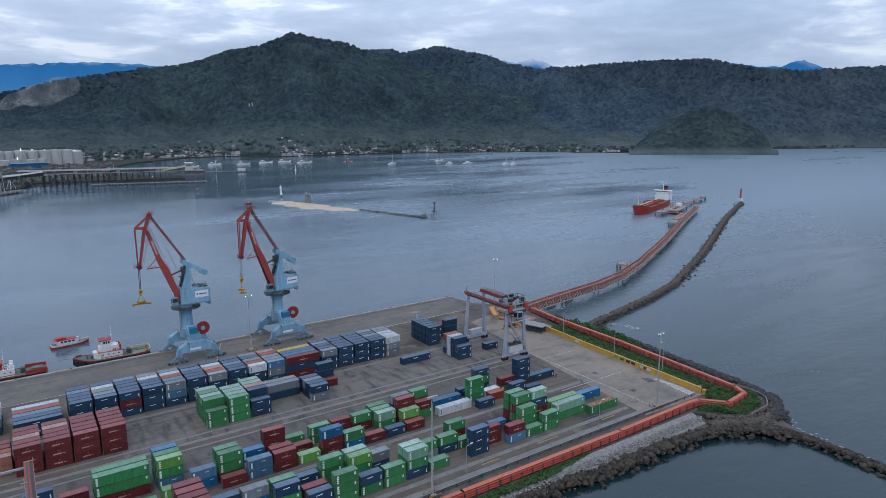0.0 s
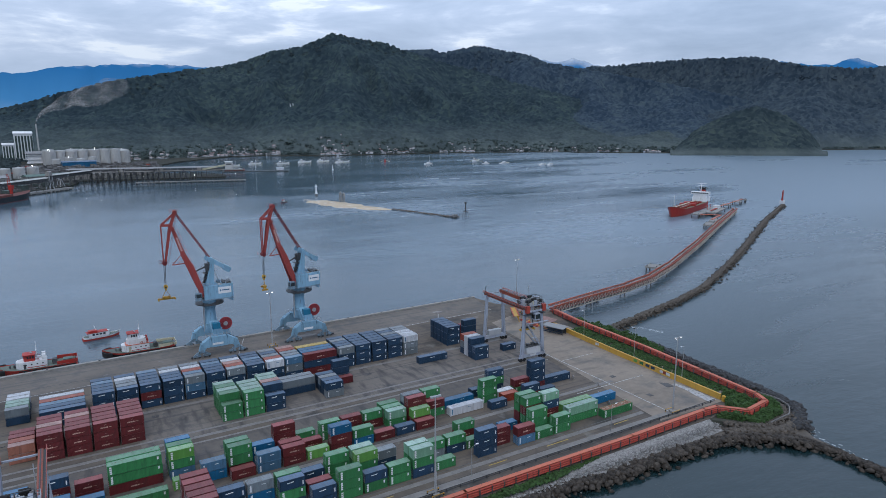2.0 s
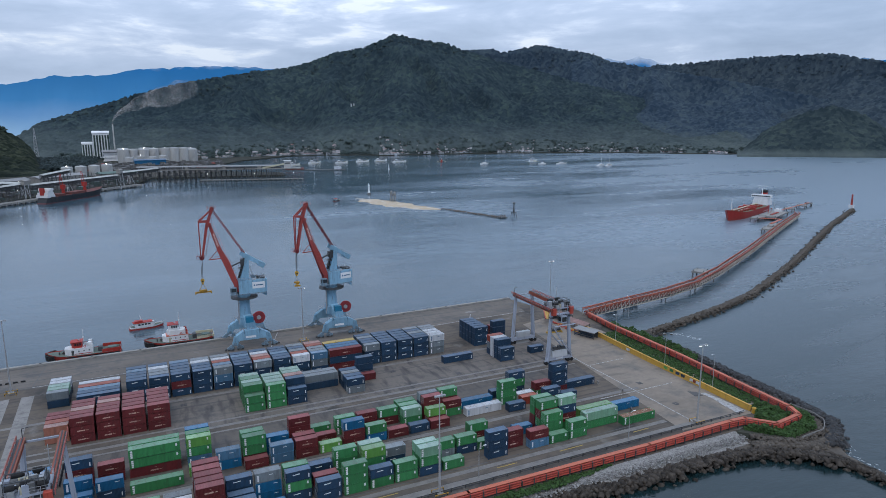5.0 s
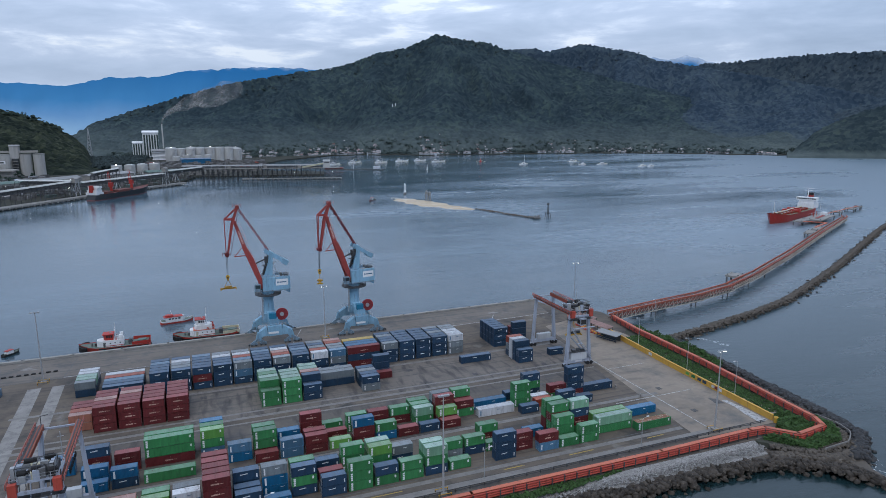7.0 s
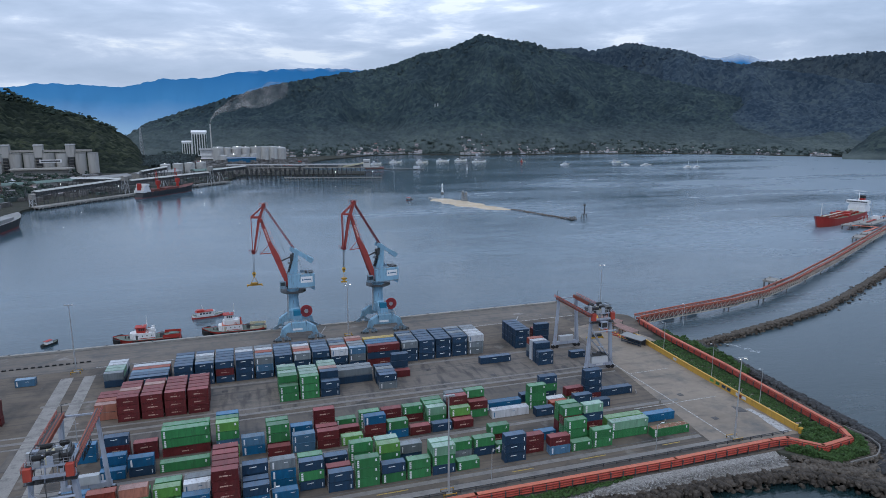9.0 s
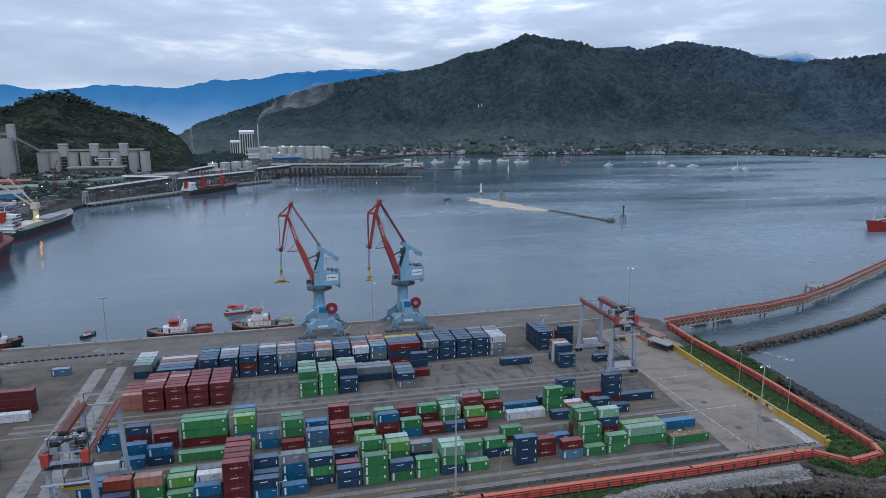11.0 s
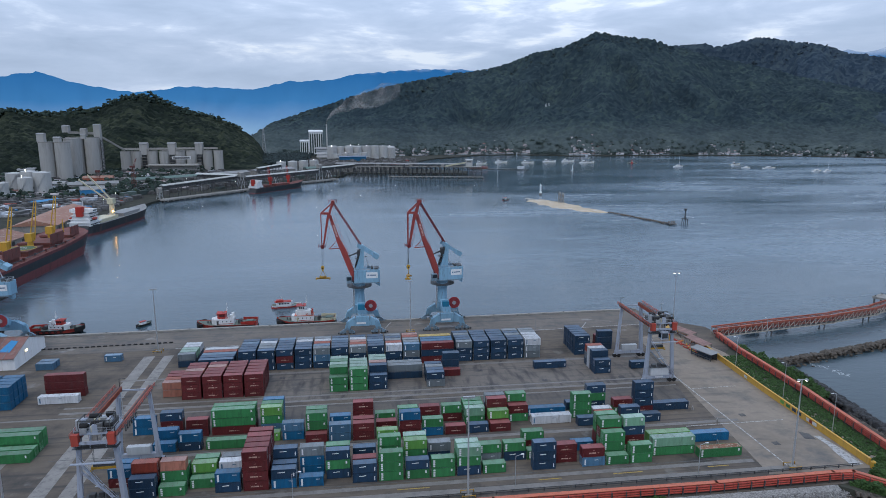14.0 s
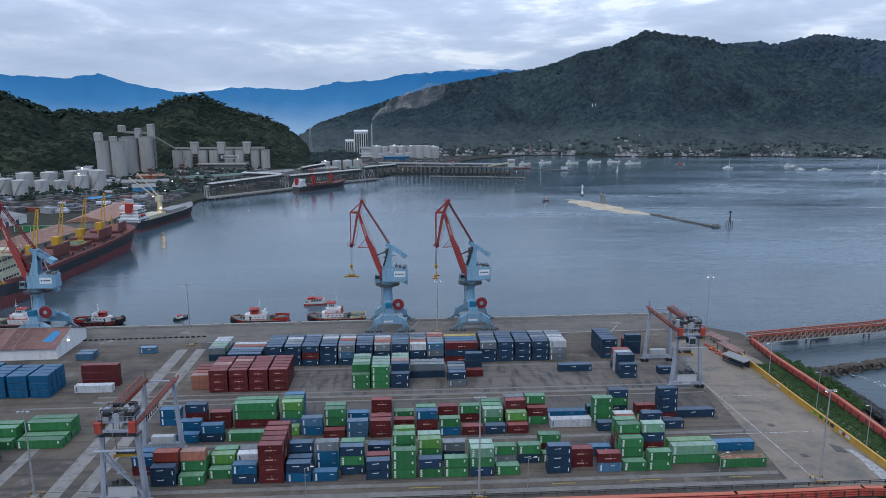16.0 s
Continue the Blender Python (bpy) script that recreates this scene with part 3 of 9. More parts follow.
strips("trim_joint", [(-205, quay_y(-205) - 1.7, 184, quay_y(184) - 1.7, 0.45), (-205, quay_y(-205) - 8.0, 184, quay_y(184) - 8.0, 0.18), (-60, 236.6, 120, 239.6, 0.3), (-30, 128.0, 158, 128.0, 0.25), (-30, 150.6, 166, 150.6, 0.25), (60, 240.2, 64, 262, 0.2), (-20, 238.4, -18, 260, 0.2), (130, 242, 136, 264, 0.2)], M_DCONC, 0.026, "dark worn joint in the paving")
# dark tyre-worn lanes where boxes are lifted
slab("pavement_bays", [(20, 181.5), (163, 181.5), (166, 207.5), (20, 207.5)], 0.014, M_LANE, "asphalt lane with dark tyre and oil smears")
slab("pavement_bays_near", [(-30, 164.5), (160, 164.5), (162, 176.2), (-30, 176.2)], 0.014, M_LANE, "asphalt lane with dark tyre and oil smears")


# hills by bearing from the yard
HX, HY, EYE = 35.0, -12.0, 89.5
MAIN = [(-9.5, -2.0), (-8.4, -1.2), (-6.4, 0.05), (-3.5, 1.0), (-0.6, 1.95), (3.3, 3.1), (8.7, 4.05), (12, 4.5), (14.2, 5.15), (16, 5.8), (18.2, 6.2), (21, 7.35), (23.6, 6.8), (25.5, 6.55), (26.7, 6.05), (29.3, 6.1), (30.2, 5.8), (33.1, 6.4), (37.5, 5.65), (39, 5.0), (42.7, 4.55), (46.5, 4.75), (50.6, 5.0), (55.3, 5.0), (59, 4.2), (62, 3.9), (67.5, 4.0), (80, 4.4), (100, 3.0)]
SHORE = [(-10, 1750), (-3, 1800), (5, 1760), (14, 1890), (20, 1850), (28, 1960), (38, 2060), (47, 2060), (54, 2150), (60, 2500), (68, 2850), (100, 2900)]
LEFT = [(-100, 3.0), (-60, 3.4), (-36, 3.0), (-31, 2.6), (-29.6, 2.25), (-28.9, 1.95), (-27.9, 1.56), (-27.0, 1.29), (-26.35, 0.84), (-25.4, 1.05), (-24.3, 0.77), (-22.2, 0.8), (-20.6, 1.0), (-19.4, 1.15), (-18.5, 1.74), (-17.4, 2.03), (-16.2, 2.26), (-15.2, 2.05), (-14.2, 1.5), (-13.4, 1.13), (-12.5, 0.92), (-11.3, 0.66), (-10.4, 0.25), (-9.6, -0.1), (-9.0, -0.55), (-8.4, -0.85), (-7.9, -1.25), (-7.45, -1.85), (-7.1, -2.7), (-6.8, -3.4)]
HEAD = [(49.3, -2.5), (51.3, -0.45), (53.9, 0.9), (55.6, 1.35), (57.7, 0.65), (59.5, -0.65), (60.8, -2.5)]


def table(rows, x):
    return float(np.interp(x, [r[0] for r in rows], [r[1] for r in rows]))


# front hill with the peak, the ridge behind its shoulder, and the long ridge beyond
FRONT = [r for r in MAIN if r[0] < 27] + [(28.3, 5.65), (30, 5.1), (33, 4.35), (36, 3.5), (40, 2.45), (44, 1.5), (48, 0.6), (52, -0.6), (55, -2.0)]
MIDDLE = [(22, 4.2), (25.5, 5.6), (26.7, 6.02), (29.3, 6.1), (30.2, 5.8), (33.1, 6.4), (37.5, 5.65), (39, 5.0), (42.7, 4.3), (46, 3.7), (50, 2.9), (54, 2.0), (58, 1.0), (61, -0.5), (63, -2.0)]
BEYOND = [(33, 2.5), (36, 3.6), (39, 4.4), (42.7, 4.55)] + [r for r in MAIN if r[0] > 43]
FOOT_MIDDLE = [(22, 2500), (40, 2520), (50, 2380), (56, 2420), (63, 2640)]
FOOT_BEYOND = [(33, 3000), (45, 2950), (56, 2650), (60, 2500), (68, 2850), (100, 2900)]


def canopy(x, y, cell, seed):
    """Height of rounded tree crowns, one to a jittered cell."""
    gx, gy = np.floor(x / cell), np.floor(y / cell)
    best = np.zeros_like(x)
    for i in (-1, 0, 1):
        for j in (-1, 0, 1):
            cx, cy = gx + i, gy + j
            r1 = np.modf(np.abs(np.sin(cx * 127.1 + cy * 311.7 + seed) * 43758.5453))[0]
            r2 = np.modf(np.abs(np.sin(cx * 269.5 + cy * 183.3 + seed) * 24634.6345))[0]
            r3 = np.modf(np.abs(np.sin(cx * 419.2 + cy * 71.9 + seed) * 35412.112))[0]
            d2 = ((cx + 0.5 + (r1 - 0.5) * 0.9) * cell - x) ** 2 + ((cy + 0.5 + (r2 - 0.5) * 0.9) * cell - y) ** 2
            wide = cell * (0.45 + 0.4 * r3)
            best = np.maximum(best, np.sqrt(np.maximum(0.0, 1 - d2 / wide ** 2)) * cell * (0.38 + 0.5 * r3 * r1 + 0.12 * r2))
    return best


class Hill:
    """Wooded ground that rises in spurs and gullies from a foot to a ridge seen at the given elevation."""

    def __init__(self, ridge, near, depth, rough, seed, spur=230.0):
        self.ridge, self.near, self.depth, self.rough, self.seed, self.spur = ridge, near, depth, rough, seed, spur

    def height(self, az, r):
        near = self.near(az)
        rr = near + self.depth(az)
        top = EYE + rr * math.tan(radians(table(self.ridge, az))) - 8.0
        u = (r - near) / (rr - near)
        if u > 1:
            return max(top * (1 - (u - 1) * 1.3), 0.8)
        w = max(u, 0.0)
        x, y = self.place(az, r)
        arc = radians(az) * 2300.0
        bend = noise.noise(Vector((x / 520.0, y / 520.0, self.seed))) * 150.0
        crest = noise.ridged_multi_fractal(Vector(((arc + bend) / self.spur, r / 760.0, self.seed)), 1.0, 2.1, 4, 1.0, 2.0)
        gully = min(1.0, max(0.0, 1.25 - 0.75 * crest))
        bell = min(1.0, 3.4 * w * (1 - w) ** 0.75)
        h = max(top, 2.0) * w ** 0.86 * (1 - 0.60 * self.rough * bell * gully)
        h += noise.fractal(Vector((x / 170.0, y / 170.0, self.seed)), 1.0, 2.1, 4) * 16.0 * self.rough * bell
        return max(h, -2.0 if u < 0.02 else 0.8)

    def place(self, az, r):
        a = radians(az)
        return HX + r * math.sin(a), HY + r * math.cos(a)

    def build(self, name, az0, az1, naz, nr, label, material, cell=11.0, back=1.18):
        """The ground is worked out on a coarse net and the crowns are raised on a fine one."""
        k = 2
        coarse = np.zeros((naz // k + 1, nr // k + 1))
        az_c, u_c = np.linspace(az0, az1, naz // k + 1), np.linspace(-0.015, back, nr // k + 1)
        u_c[np.argmin(abs(u_c - 1.0))] = 1.0
        for i, az in enumerate(az_c):
            near, d = self.near(az), self.depth(az)
            for j, u in enumerate(u_c):
                coarse[i, j] = self.height(az, near + d * u)
        fi, fj = np.linspace(0, naz // k, naz + 1), np.linspace(0, nr // k, nr + 1)
        i0, j0 = np.minimum(fi.astype(int), naz // k - 1), np.minimum(fj.astype(int), nr // k - 1)
        ti, tj = (fi - i0)[:, None], (fj - j0)[None, :]
        z = (coarse[np.ix_(i0, j0)] * (1 - ti) * (1 - tj) + coarse[np.ix_(i0 + 1, j0)] * ti * (1 - tj)
             + coarse[np.ix_(i0, j0 + 1)] * (1 - ti) * tj + coarse[np.ix_(i0 + 1, j0 + 1)] * ti * tj)
        az, u = np.linspace(az0, az1, naz + 1), np.linspace(-0.015, back, nr + 1)
        near = np.array([self.near(a) for a in az])[:, None]
        deep = np.array([self.depth(a) for a in az])[:, None]
        r = near + deep * u[None, :]
        x, y = HX + r * np.sin(np.radians(az))[:, None], HY + r * np.cos(np.radians(az))[:, None]
        z = z + np.where(u[None, :] > 0.004, canopy(x, y, cell, self.seed) * np.clip(z / 14.0, 0.15, 1.0), 0.0)
        z[:, 0] = SEA - 2
        me = bpy.data.meshes.new(name)
        co = np.stack([x, y, z], 2).reshape(-1, 3).astype(np.float32)
        idx = np.arange((naz + 1) * (nr + 1)).reshape(naz + 1, nr + 1)
        quads = np.stack([idx[:-1, :-1], idx[:-1, 1:], idx[1:, 1:], idx[1:, :-1]], 2).reshape(-1, 4).astype(np.int32)
        me.vertices.add(len(co))
        me.vertices.foreach_set("co", co.reshape(-1))
        me.loops.add(len(quads) * 4)
        me.loops.foreach_set("vertex_index", quads.reshape(-1))
        me.polygons.add(len(quads))
        me.polygons.foreach_set("loop_start", np.arange(0, len(quads) * 4, 4, dtype=np.int32))
        me.polygons.foreach_set("use_smooth", [True] * len(quads))
        me.update(calc_edges=True)
        me.materials.append(material)
        return tagged(new(name, me), label, "", "", "structure")


main_hill = Hill(FRONT, lambda a: table(SHORE, a), lambda a: 860.0, 1.15, 3.1, 330.0)
middle_hill = Hill(MIDDLE, lambda a: table(FOOT_MIDDLE, a), lambda a: 620.0, 1.1, 9.4, 330.0)
beyond_hill = Hill(BEYOND, lambda a: table(FOOT_BEYOND, a), lambda a: 560.0, 1.1, 1.7, 360.0)
left_hill = Hill(LEFT, lambda a: 1300.0, lambda a: 420.0, 0.35, 7.7, 150.0)
head_hill = Hill(HEAD, lambda a: 1985.0 + (a - 55) * 12, lambda a: 190.0, 0.3, 5.2, 120.0)
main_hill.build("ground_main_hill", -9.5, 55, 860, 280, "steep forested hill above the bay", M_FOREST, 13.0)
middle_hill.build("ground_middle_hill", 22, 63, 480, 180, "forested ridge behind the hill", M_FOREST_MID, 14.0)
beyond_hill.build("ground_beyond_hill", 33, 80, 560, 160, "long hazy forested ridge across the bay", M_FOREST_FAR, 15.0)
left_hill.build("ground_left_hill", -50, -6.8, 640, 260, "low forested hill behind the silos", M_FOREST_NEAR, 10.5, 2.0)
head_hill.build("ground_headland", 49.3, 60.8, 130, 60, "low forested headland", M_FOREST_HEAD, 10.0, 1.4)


def ridge_trees(hill, az0, az1, count, size, seed, material):
    """Taller single trees that break the skyline."""
    rg = np.random.default_rng(seed)
    cs, ss = [], []
    for _ in range(count):
        az = rg.uniform(az0, az1)
        r = hill.near(az) + hill.depth(az) * rg.uniform(0.95, 1.01)
        x, y = hill.place(az, r)
        z = hill.height(az, r) + size * 0.45
        lift = size * rg.uniform(0.1, 1.3) ** 2
        for _ in range(rg.integers(3, 8)):
            cs.append((x + rg.normal(0, size * 0.55), y + rg.normal(0, size * 0.55), z + lift * rg.uniform(0.3, 1.0)))
            ss.append(size * rg.uniform(0.25, 0.6))
    ob = blob_mesh("ridge_trees", cs, ss, material, 0.85, 0, 0.5, seed)
    return tagged(ob, "tall single trees along the hill crest", "trees", "", "stuff")


# the far crest trees have distance haze painted into their colour
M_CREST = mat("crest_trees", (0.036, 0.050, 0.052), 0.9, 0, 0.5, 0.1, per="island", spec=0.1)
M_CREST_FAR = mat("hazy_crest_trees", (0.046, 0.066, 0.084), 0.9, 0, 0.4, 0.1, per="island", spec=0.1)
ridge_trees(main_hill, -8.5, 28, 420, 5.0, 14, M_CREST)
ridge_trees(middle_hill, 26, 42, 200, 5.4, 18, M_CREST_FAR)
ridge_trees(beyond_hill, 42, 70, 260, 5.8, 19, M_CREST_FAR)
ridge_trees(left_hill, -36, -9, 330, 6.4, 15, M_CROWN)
FAR_L = [(-60, 3.2), (-30, 3.35), (-28, 3.25), (-25.5, 3.25), (-23.6, 3.65), (-21.7, 3.05), (-18.9, 2.45), (-16.8, 2.3), (-13.7, 2.75), (-11, 2.8), (-8.2, 2.6), (-5.4, 3.3), (-1.5, 3.5), (0.4, 4.0), (4.3, 4.3), (7.2, 4.45), (12, 4.3), (20, 3.0)]
FAR_R = [(34, 2.5), (38.9, 5.2), (40.1, 4.9), (41.5, 5.25), (43.2, 4.7), (47, 3.5), (55, 3.8), (57.4, 4.5), (59.5, 4.2), (61, 4.25), (62.3, 4.6), (63.7, 3.95), (68, 3.0)]
for ridge in (FAR_L, FAR_R):
    g = Geo()
    n, m = 420, 10
    for i in range(n + 1):
        az = ridge[0][0] + (ridge[-1][0] - ridge[0][0]) * i / n
        el = table(ridge, az) + noise.fractal(Vector((az * 0.9, 0, 2)), 0.8, 2.2, 6) * 0.13
        for j in range(m + 1):
            k = j / m
            fold = noise.ridged_multi_fractal(Vector((az * 0.35, k * 0.9, 4.0)), 0.9, 2.1, 5, 1.0, 2.0) * math.sin(math.pi * k)
            r = 4300 + 320 * k + fold * 34
            x, y = HX + r * math.sin(radians(az)), HY + r * math.cos(radians(az))
            g.v.append((x, y, SEA + k * (EYE + r * math.tan(radians(el)) - SEA)))
    g.f = [(i * (m + 1) + j, i * (m + 1) + j + 1, (i + 1) * (m + 1) + j + 1, (i + 1) * (m + 1) + j) for i in range(n) for j in range(m)]
    structure("backdrop", g, M_FAR, "distant mountain range painted haze blue", smooth=True)

# flat land along the far and the western shore
west_shore = [(-420, 262), (-186, 262), (-172.5, 276), (-172.5, 500), (-176, 560), (-178, 668), (-180, 752), (-176, 770), (-100, 905), (-45, 990), (20, 1060), (40, 1150), (250, 1120), (262, 1180), (150, 1260), (160, 1420), (250, 1600), (420, 1790), (-1500, 2300), (-2600, 900), (-1200, 262)]
structure("ground_west", Geo().prism(west_shore, -7, -0.6), M_SOIL, "low port land with grass and yards")
far_flat = []
for i in range(90):
    az = -9 + 78 * i / 89
    far_flat.append(main_hill.place(az, table(SHORE, az) - 34 + 14 * math.sin(i * 1.7)))
far_flat += [main_hill.place(az, table(SHORE, az) + 60) for az in np.linspace(69, -9, 60)]
structure("ground_far_shore", Geo().prism(far_flat, -6, -1.2), M_SOIL, "narrow village shore below the hill")


# ---- shipping containers ----
TINTS = {
    "g": ("green", (0.050, 0.235, 0.085)), "l": ("lime green", (0.14, 0.36, 0.08)), "p": ("faded mint green", (0.24, 0.46, 0.31)),
    "n": ("navy blue", (0.022, 0.058, 0.110)), "b": ("bright blue", (0.012, 0.14, 0.29)), "t": ("faded steel blue", (0.085, 0.20, 0.32)),
    "r": ("maroon", (0.150, 0.027, 0.029)), "o": ("orange red", (0.34, 0.06, 0.035)), "s": ("faded salmon", (0.48, 0.20, 0.14)),
    "w": ("white", (0.62, 0.64, 0.67)), "y": ("grey", (0.20, 0.235, 0.255)), "e": ("yellow", (0.62, 0.42, 0.07)),
}
# how far each roof colour is mixed from the wall colour towards a paler one
ROOF_PALENESS = {"g": 0.30, "l": 0.4, "p": 0.5, "n": 0.36, "b": 0.2, "t": 0.3, "r": 0.32, "o": 0.3, "s": 0.35, "w": 0.2, "y": 0.3, "e": 0.2}
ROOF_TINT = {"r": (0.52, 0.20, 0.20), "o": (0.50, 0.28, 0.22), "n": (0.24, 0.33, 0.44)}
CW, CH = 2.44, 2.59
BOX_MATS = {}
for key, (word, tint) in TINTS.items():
    paleness = ROOF_PALENESS[key]
    top = tuple(c + (f - c) * paleness for c, f in zip(tint, ROOF_TINT.get(key, (0.42, 0.45, 0.47))))
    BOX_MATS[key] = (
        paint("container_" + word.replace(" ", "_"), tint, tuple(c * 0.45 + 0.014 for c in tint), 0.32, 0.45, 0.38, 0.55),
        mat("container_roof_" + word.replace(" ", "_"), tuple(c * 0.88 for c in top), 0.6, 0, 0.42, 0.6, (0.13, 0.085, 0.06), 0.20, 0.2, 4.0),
    )
M_RUSTROOF = mat("rusted_container_roof", (0.24, 0.11, 0.06), 0.8, 0, 0.45, 0.5, (0.42, 0.40, 0.33), 0.30)


def corrugated(length):
    """Ribbed wall panel: profile along one side, from -x to +x, pushed in towards the middle."""
    rib, depth = 0.28, 0.04
    pts, n = [], int((length - 0.36) / rib)
    x = -length / 2 + 0.18
    step = (length - 0.36) / n
    for i in range(n):
        for k, d in ((0.0, 0), (0.30, 0), (0.5, depth), (0.8, depth)):
            pts.append((x + (i + k) * step, d))
    pts.append((x + n * step, 0))
    return pts


CONTAINER_BASE = {}


def container_model(key, size, rusty=False):
    """One container of a colour and a length, standing at the origin."""
    length = 6.06 if size == 20 else 12.19
    word = TINTS[key][0]
    side, roof = BOX_MATS[key]
    roof = M_RUSTROOF if rusty else roof
    top = thing("shipping_container", f"{word} ribbed steel {size}-foot shipping container" + (" with a rusted roof" if rusty else ""), "container", "stacked containers")
    hl, hw = length / 2, CW / 2
    for sgn in (-1, 1):
        gg = Geo()
        prof = corrugated(length)
        for x, d in prof:
            y = sgn * (hw - 0.03 - d)
            gg.v += [(x, y, 0.23), (x, y, CH - 0.1)]
        gg.f = [(2 * i, 2 * i + 2, 2 * i + 3, 2 * i + 1) if sgn < 0 else (2 * i + 1, 2 * i + 3, 2 * i + 2, 2 * i) for i in range(len(prof) - 1)]
        part("side_wall", gg, side, top)
    part("front_wall", Geo().box(-hl + 0.04, -hw + 0.14, 0.15, -hl + 0.08, hw - 0.14, CH - 0.1), side, top)
    for sgn in (-1, 1):
        gg = Geo().box(hl - 0.08, min(0.01 * sgn, sgn * (hw - 0.14)), 0.16, hl - 0.03, max(0.01 * sgn, sgn * (hw - 0.14)), CH - 0.12)
        door = part("door", gg, side, top)
        part("lock_bar", Geo().tube((hl - 0.01, sgn * 0.35, 0.2), (hl - 0.01, sgn * 0.35, CH - 0.15), 0.025, n=6).tube((hl - 0.01, sgn * 0.8, 0.2), (hl - 0.01, sgn * 0.8, CH - 0.15), 0.025, n=6), M_GALV, door)
    gg = Geo()
    for x in (-hl, hl - 0.16):
        for y in (-hw, hw - 0.16):
            gg.box(x, y, 0.0, x + 0.16, y + 0.16, CH)
    for y in (-hw + 0.005, hw - 0.105):
        gg.box(-hl + 0.16, y, 0.11, hl - 0.16, y + 0.1, 0.25)
        gg.box(-hl + 0.16, y, CH - 0.12, hl - 0.16, y + 0.1, CH - 0.005)
    for x in (-hl + 0.005, hl - 0.105):
        gg.box(x, -hw + 0.16, 0.11, x + 0.1, hw - 0.16, 0.25)
        gg.box(x, -hw + 0.16, CH - 0.12, x + 0.1, hw - 0.16, CH - 0.005)
    part("frame", gg, side, top)
    gg, n = Geo(), 9 if size == 20 else 18
    line = [(-hl + 0.1, CH - 0.10), (-hl + 0.1, CH - 0.03)]
    for i in range(n):
        x = -hl + 0.3 + (length - 0.6) * (i + 0.3) / n
        line += [(x, CH - 0.03), (x + 0.03, CH - 0.008), (x + 0.19, CH - 0.008), (x + 0.22, CH - 0.03)]
    line += [(hl - 0.1, CH - 0.03), (hl - 0.1, CH - 0.10)]
    for x, z in line:
        gg.v += [(x, -hw + 0.1, CH - 0.10), (x, -hw + 0.1, z), (x, hw - 0.1, z), (x, hw - 0.1, CH - 0.10)]
    for i in range(len(line) - 1):
        a, b = i * 4, i * 4 + 4
        gg.f += [(a + k, b + k, b + k + 1, a + k + 1) for k in range(3)]
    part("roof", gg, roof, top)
    # owner's marks as plain bars
    for sgn in (-1, 1):
        y = sgn * (hw + 0.006)

        def bars(rects):
            m = Geo()
            for u0, z0, u1, z1 in rects:
                m.box(min(u0, u1), y - 0.012, z0, max(u0, u1), y + 0.012, z1)
            return m

        s = -sgn
        if key in "glp":
            part("marking", bars([(s * (-hl + 0.45 + 0.0), 0.35, s * (-hl + 0.95), 0.75), (s * (-hl + 0.45), 0.85, s * (-hl + 0.95), 1.25), (s * (-hl + 0.45), 1.35, s * (-hl + 0.95), 1.75), (s * (-hl + 0.45), 1.85, s * (-hl + 0.95), 2.3), (s * (hl - 1.1), 1.5, s * (hl - 0.7), 2.2)]), M_WHITE, top, "white upright lettering bars")
        elif key == "n":
            part("marking", bars([(s * -1.4, 1.72, s * -0.3, 1.9), (s * -0.3, 1.76, s * 0.3, 1.98), (s * (hl - 0.7), 0.6, s * (hl - 0.45), 1.6)]), M_WHITE, top, "small white lettering bar")
        elif key in "b":
            part("marking", bars([(s * (-hl + 0.55), 0.35, s * (-hl + 1.0), 2.25), (s * 1.2, 1.9, s * 2.2, 2.02)]), M_WHITE, top, "white upright stripe")
        elif key in "tyw":
            part("marking", bars([(s * (-hl + 0.5), 0.5, s * (-hl + 0.85), 2.1), (s * 0.2, 1.7, s * 1.2, 1.86)]), M_WHITE if key != "w" else BOX_MATS["t"][0], top, "small lettering bars")
        elif key == "r":
            part("marking", bars([(s * -1.3, 1.0, s * 0.6, 1.35), (s * 0.8, 1.1, s * 1.6, 1.22), (s * -0.2, 1.9, s * 0.2, 2.02)]), M_MARK, top, "dull lettering bar")
    return top


M_MARK = mat("dull_lettering", (0.48, 0.32, 0.26), 0.7, 0, 0.4, 2.0, (0.12, 0.03, 0.03), 0.45)
jit = random.Random(9)


REST = {}
SOLO = [True]


def container(key, size, x, y, z, rusty=False):
    """x, y: the front left corner of the container seen from the quay road; z: its underside."""
    length = 6.06 if size == 20 else 12.19
    code = (key, size, rusty)
    if not SOLO[0]:
        REST.setdefault(code, []).append((x + length / 2 + jit.uniform(-0.07, 0.07), y + CW / 2 + jit.uniform(-0.07, 0.07), z))
        return
    m = pose(x + length / 2 + jit.uniform(-0.07, 0.07), y + CW / 2 + jit.uniform(-0.07, 0.07), z, 0, 0, (180 if jit.random() < 0.5 else 0) + jit.uniform(-0.5, 0.5))
    if code not in CONTAINER_BASE:
        ob = container_model(key, size, rusty)
        ob.matrix_basis = m
        CONTAINER_BASE[code] = ob
    else:
        copy_thing(CONTAINER_BASE[code], m)


def stacks(x, y0, pitch, rows, z=0.0):
    """rows: one word for each row from the front; letters from the ground up, a capital is a 40-foot box, a dot an empty slot."""
    words = rows.split()
    for j, word in enumerate(words):
        for k, letter in enumerate(word):
            if letter != ".":
                SOLO[0] = y0 < 180 or (j == 0 and y0 < 212 and x > -60)
                container(letter.lower(), 40 if letter.isupper() else 20, x, y0 + j * pitch, z + k * CH)


BAY = 6.67


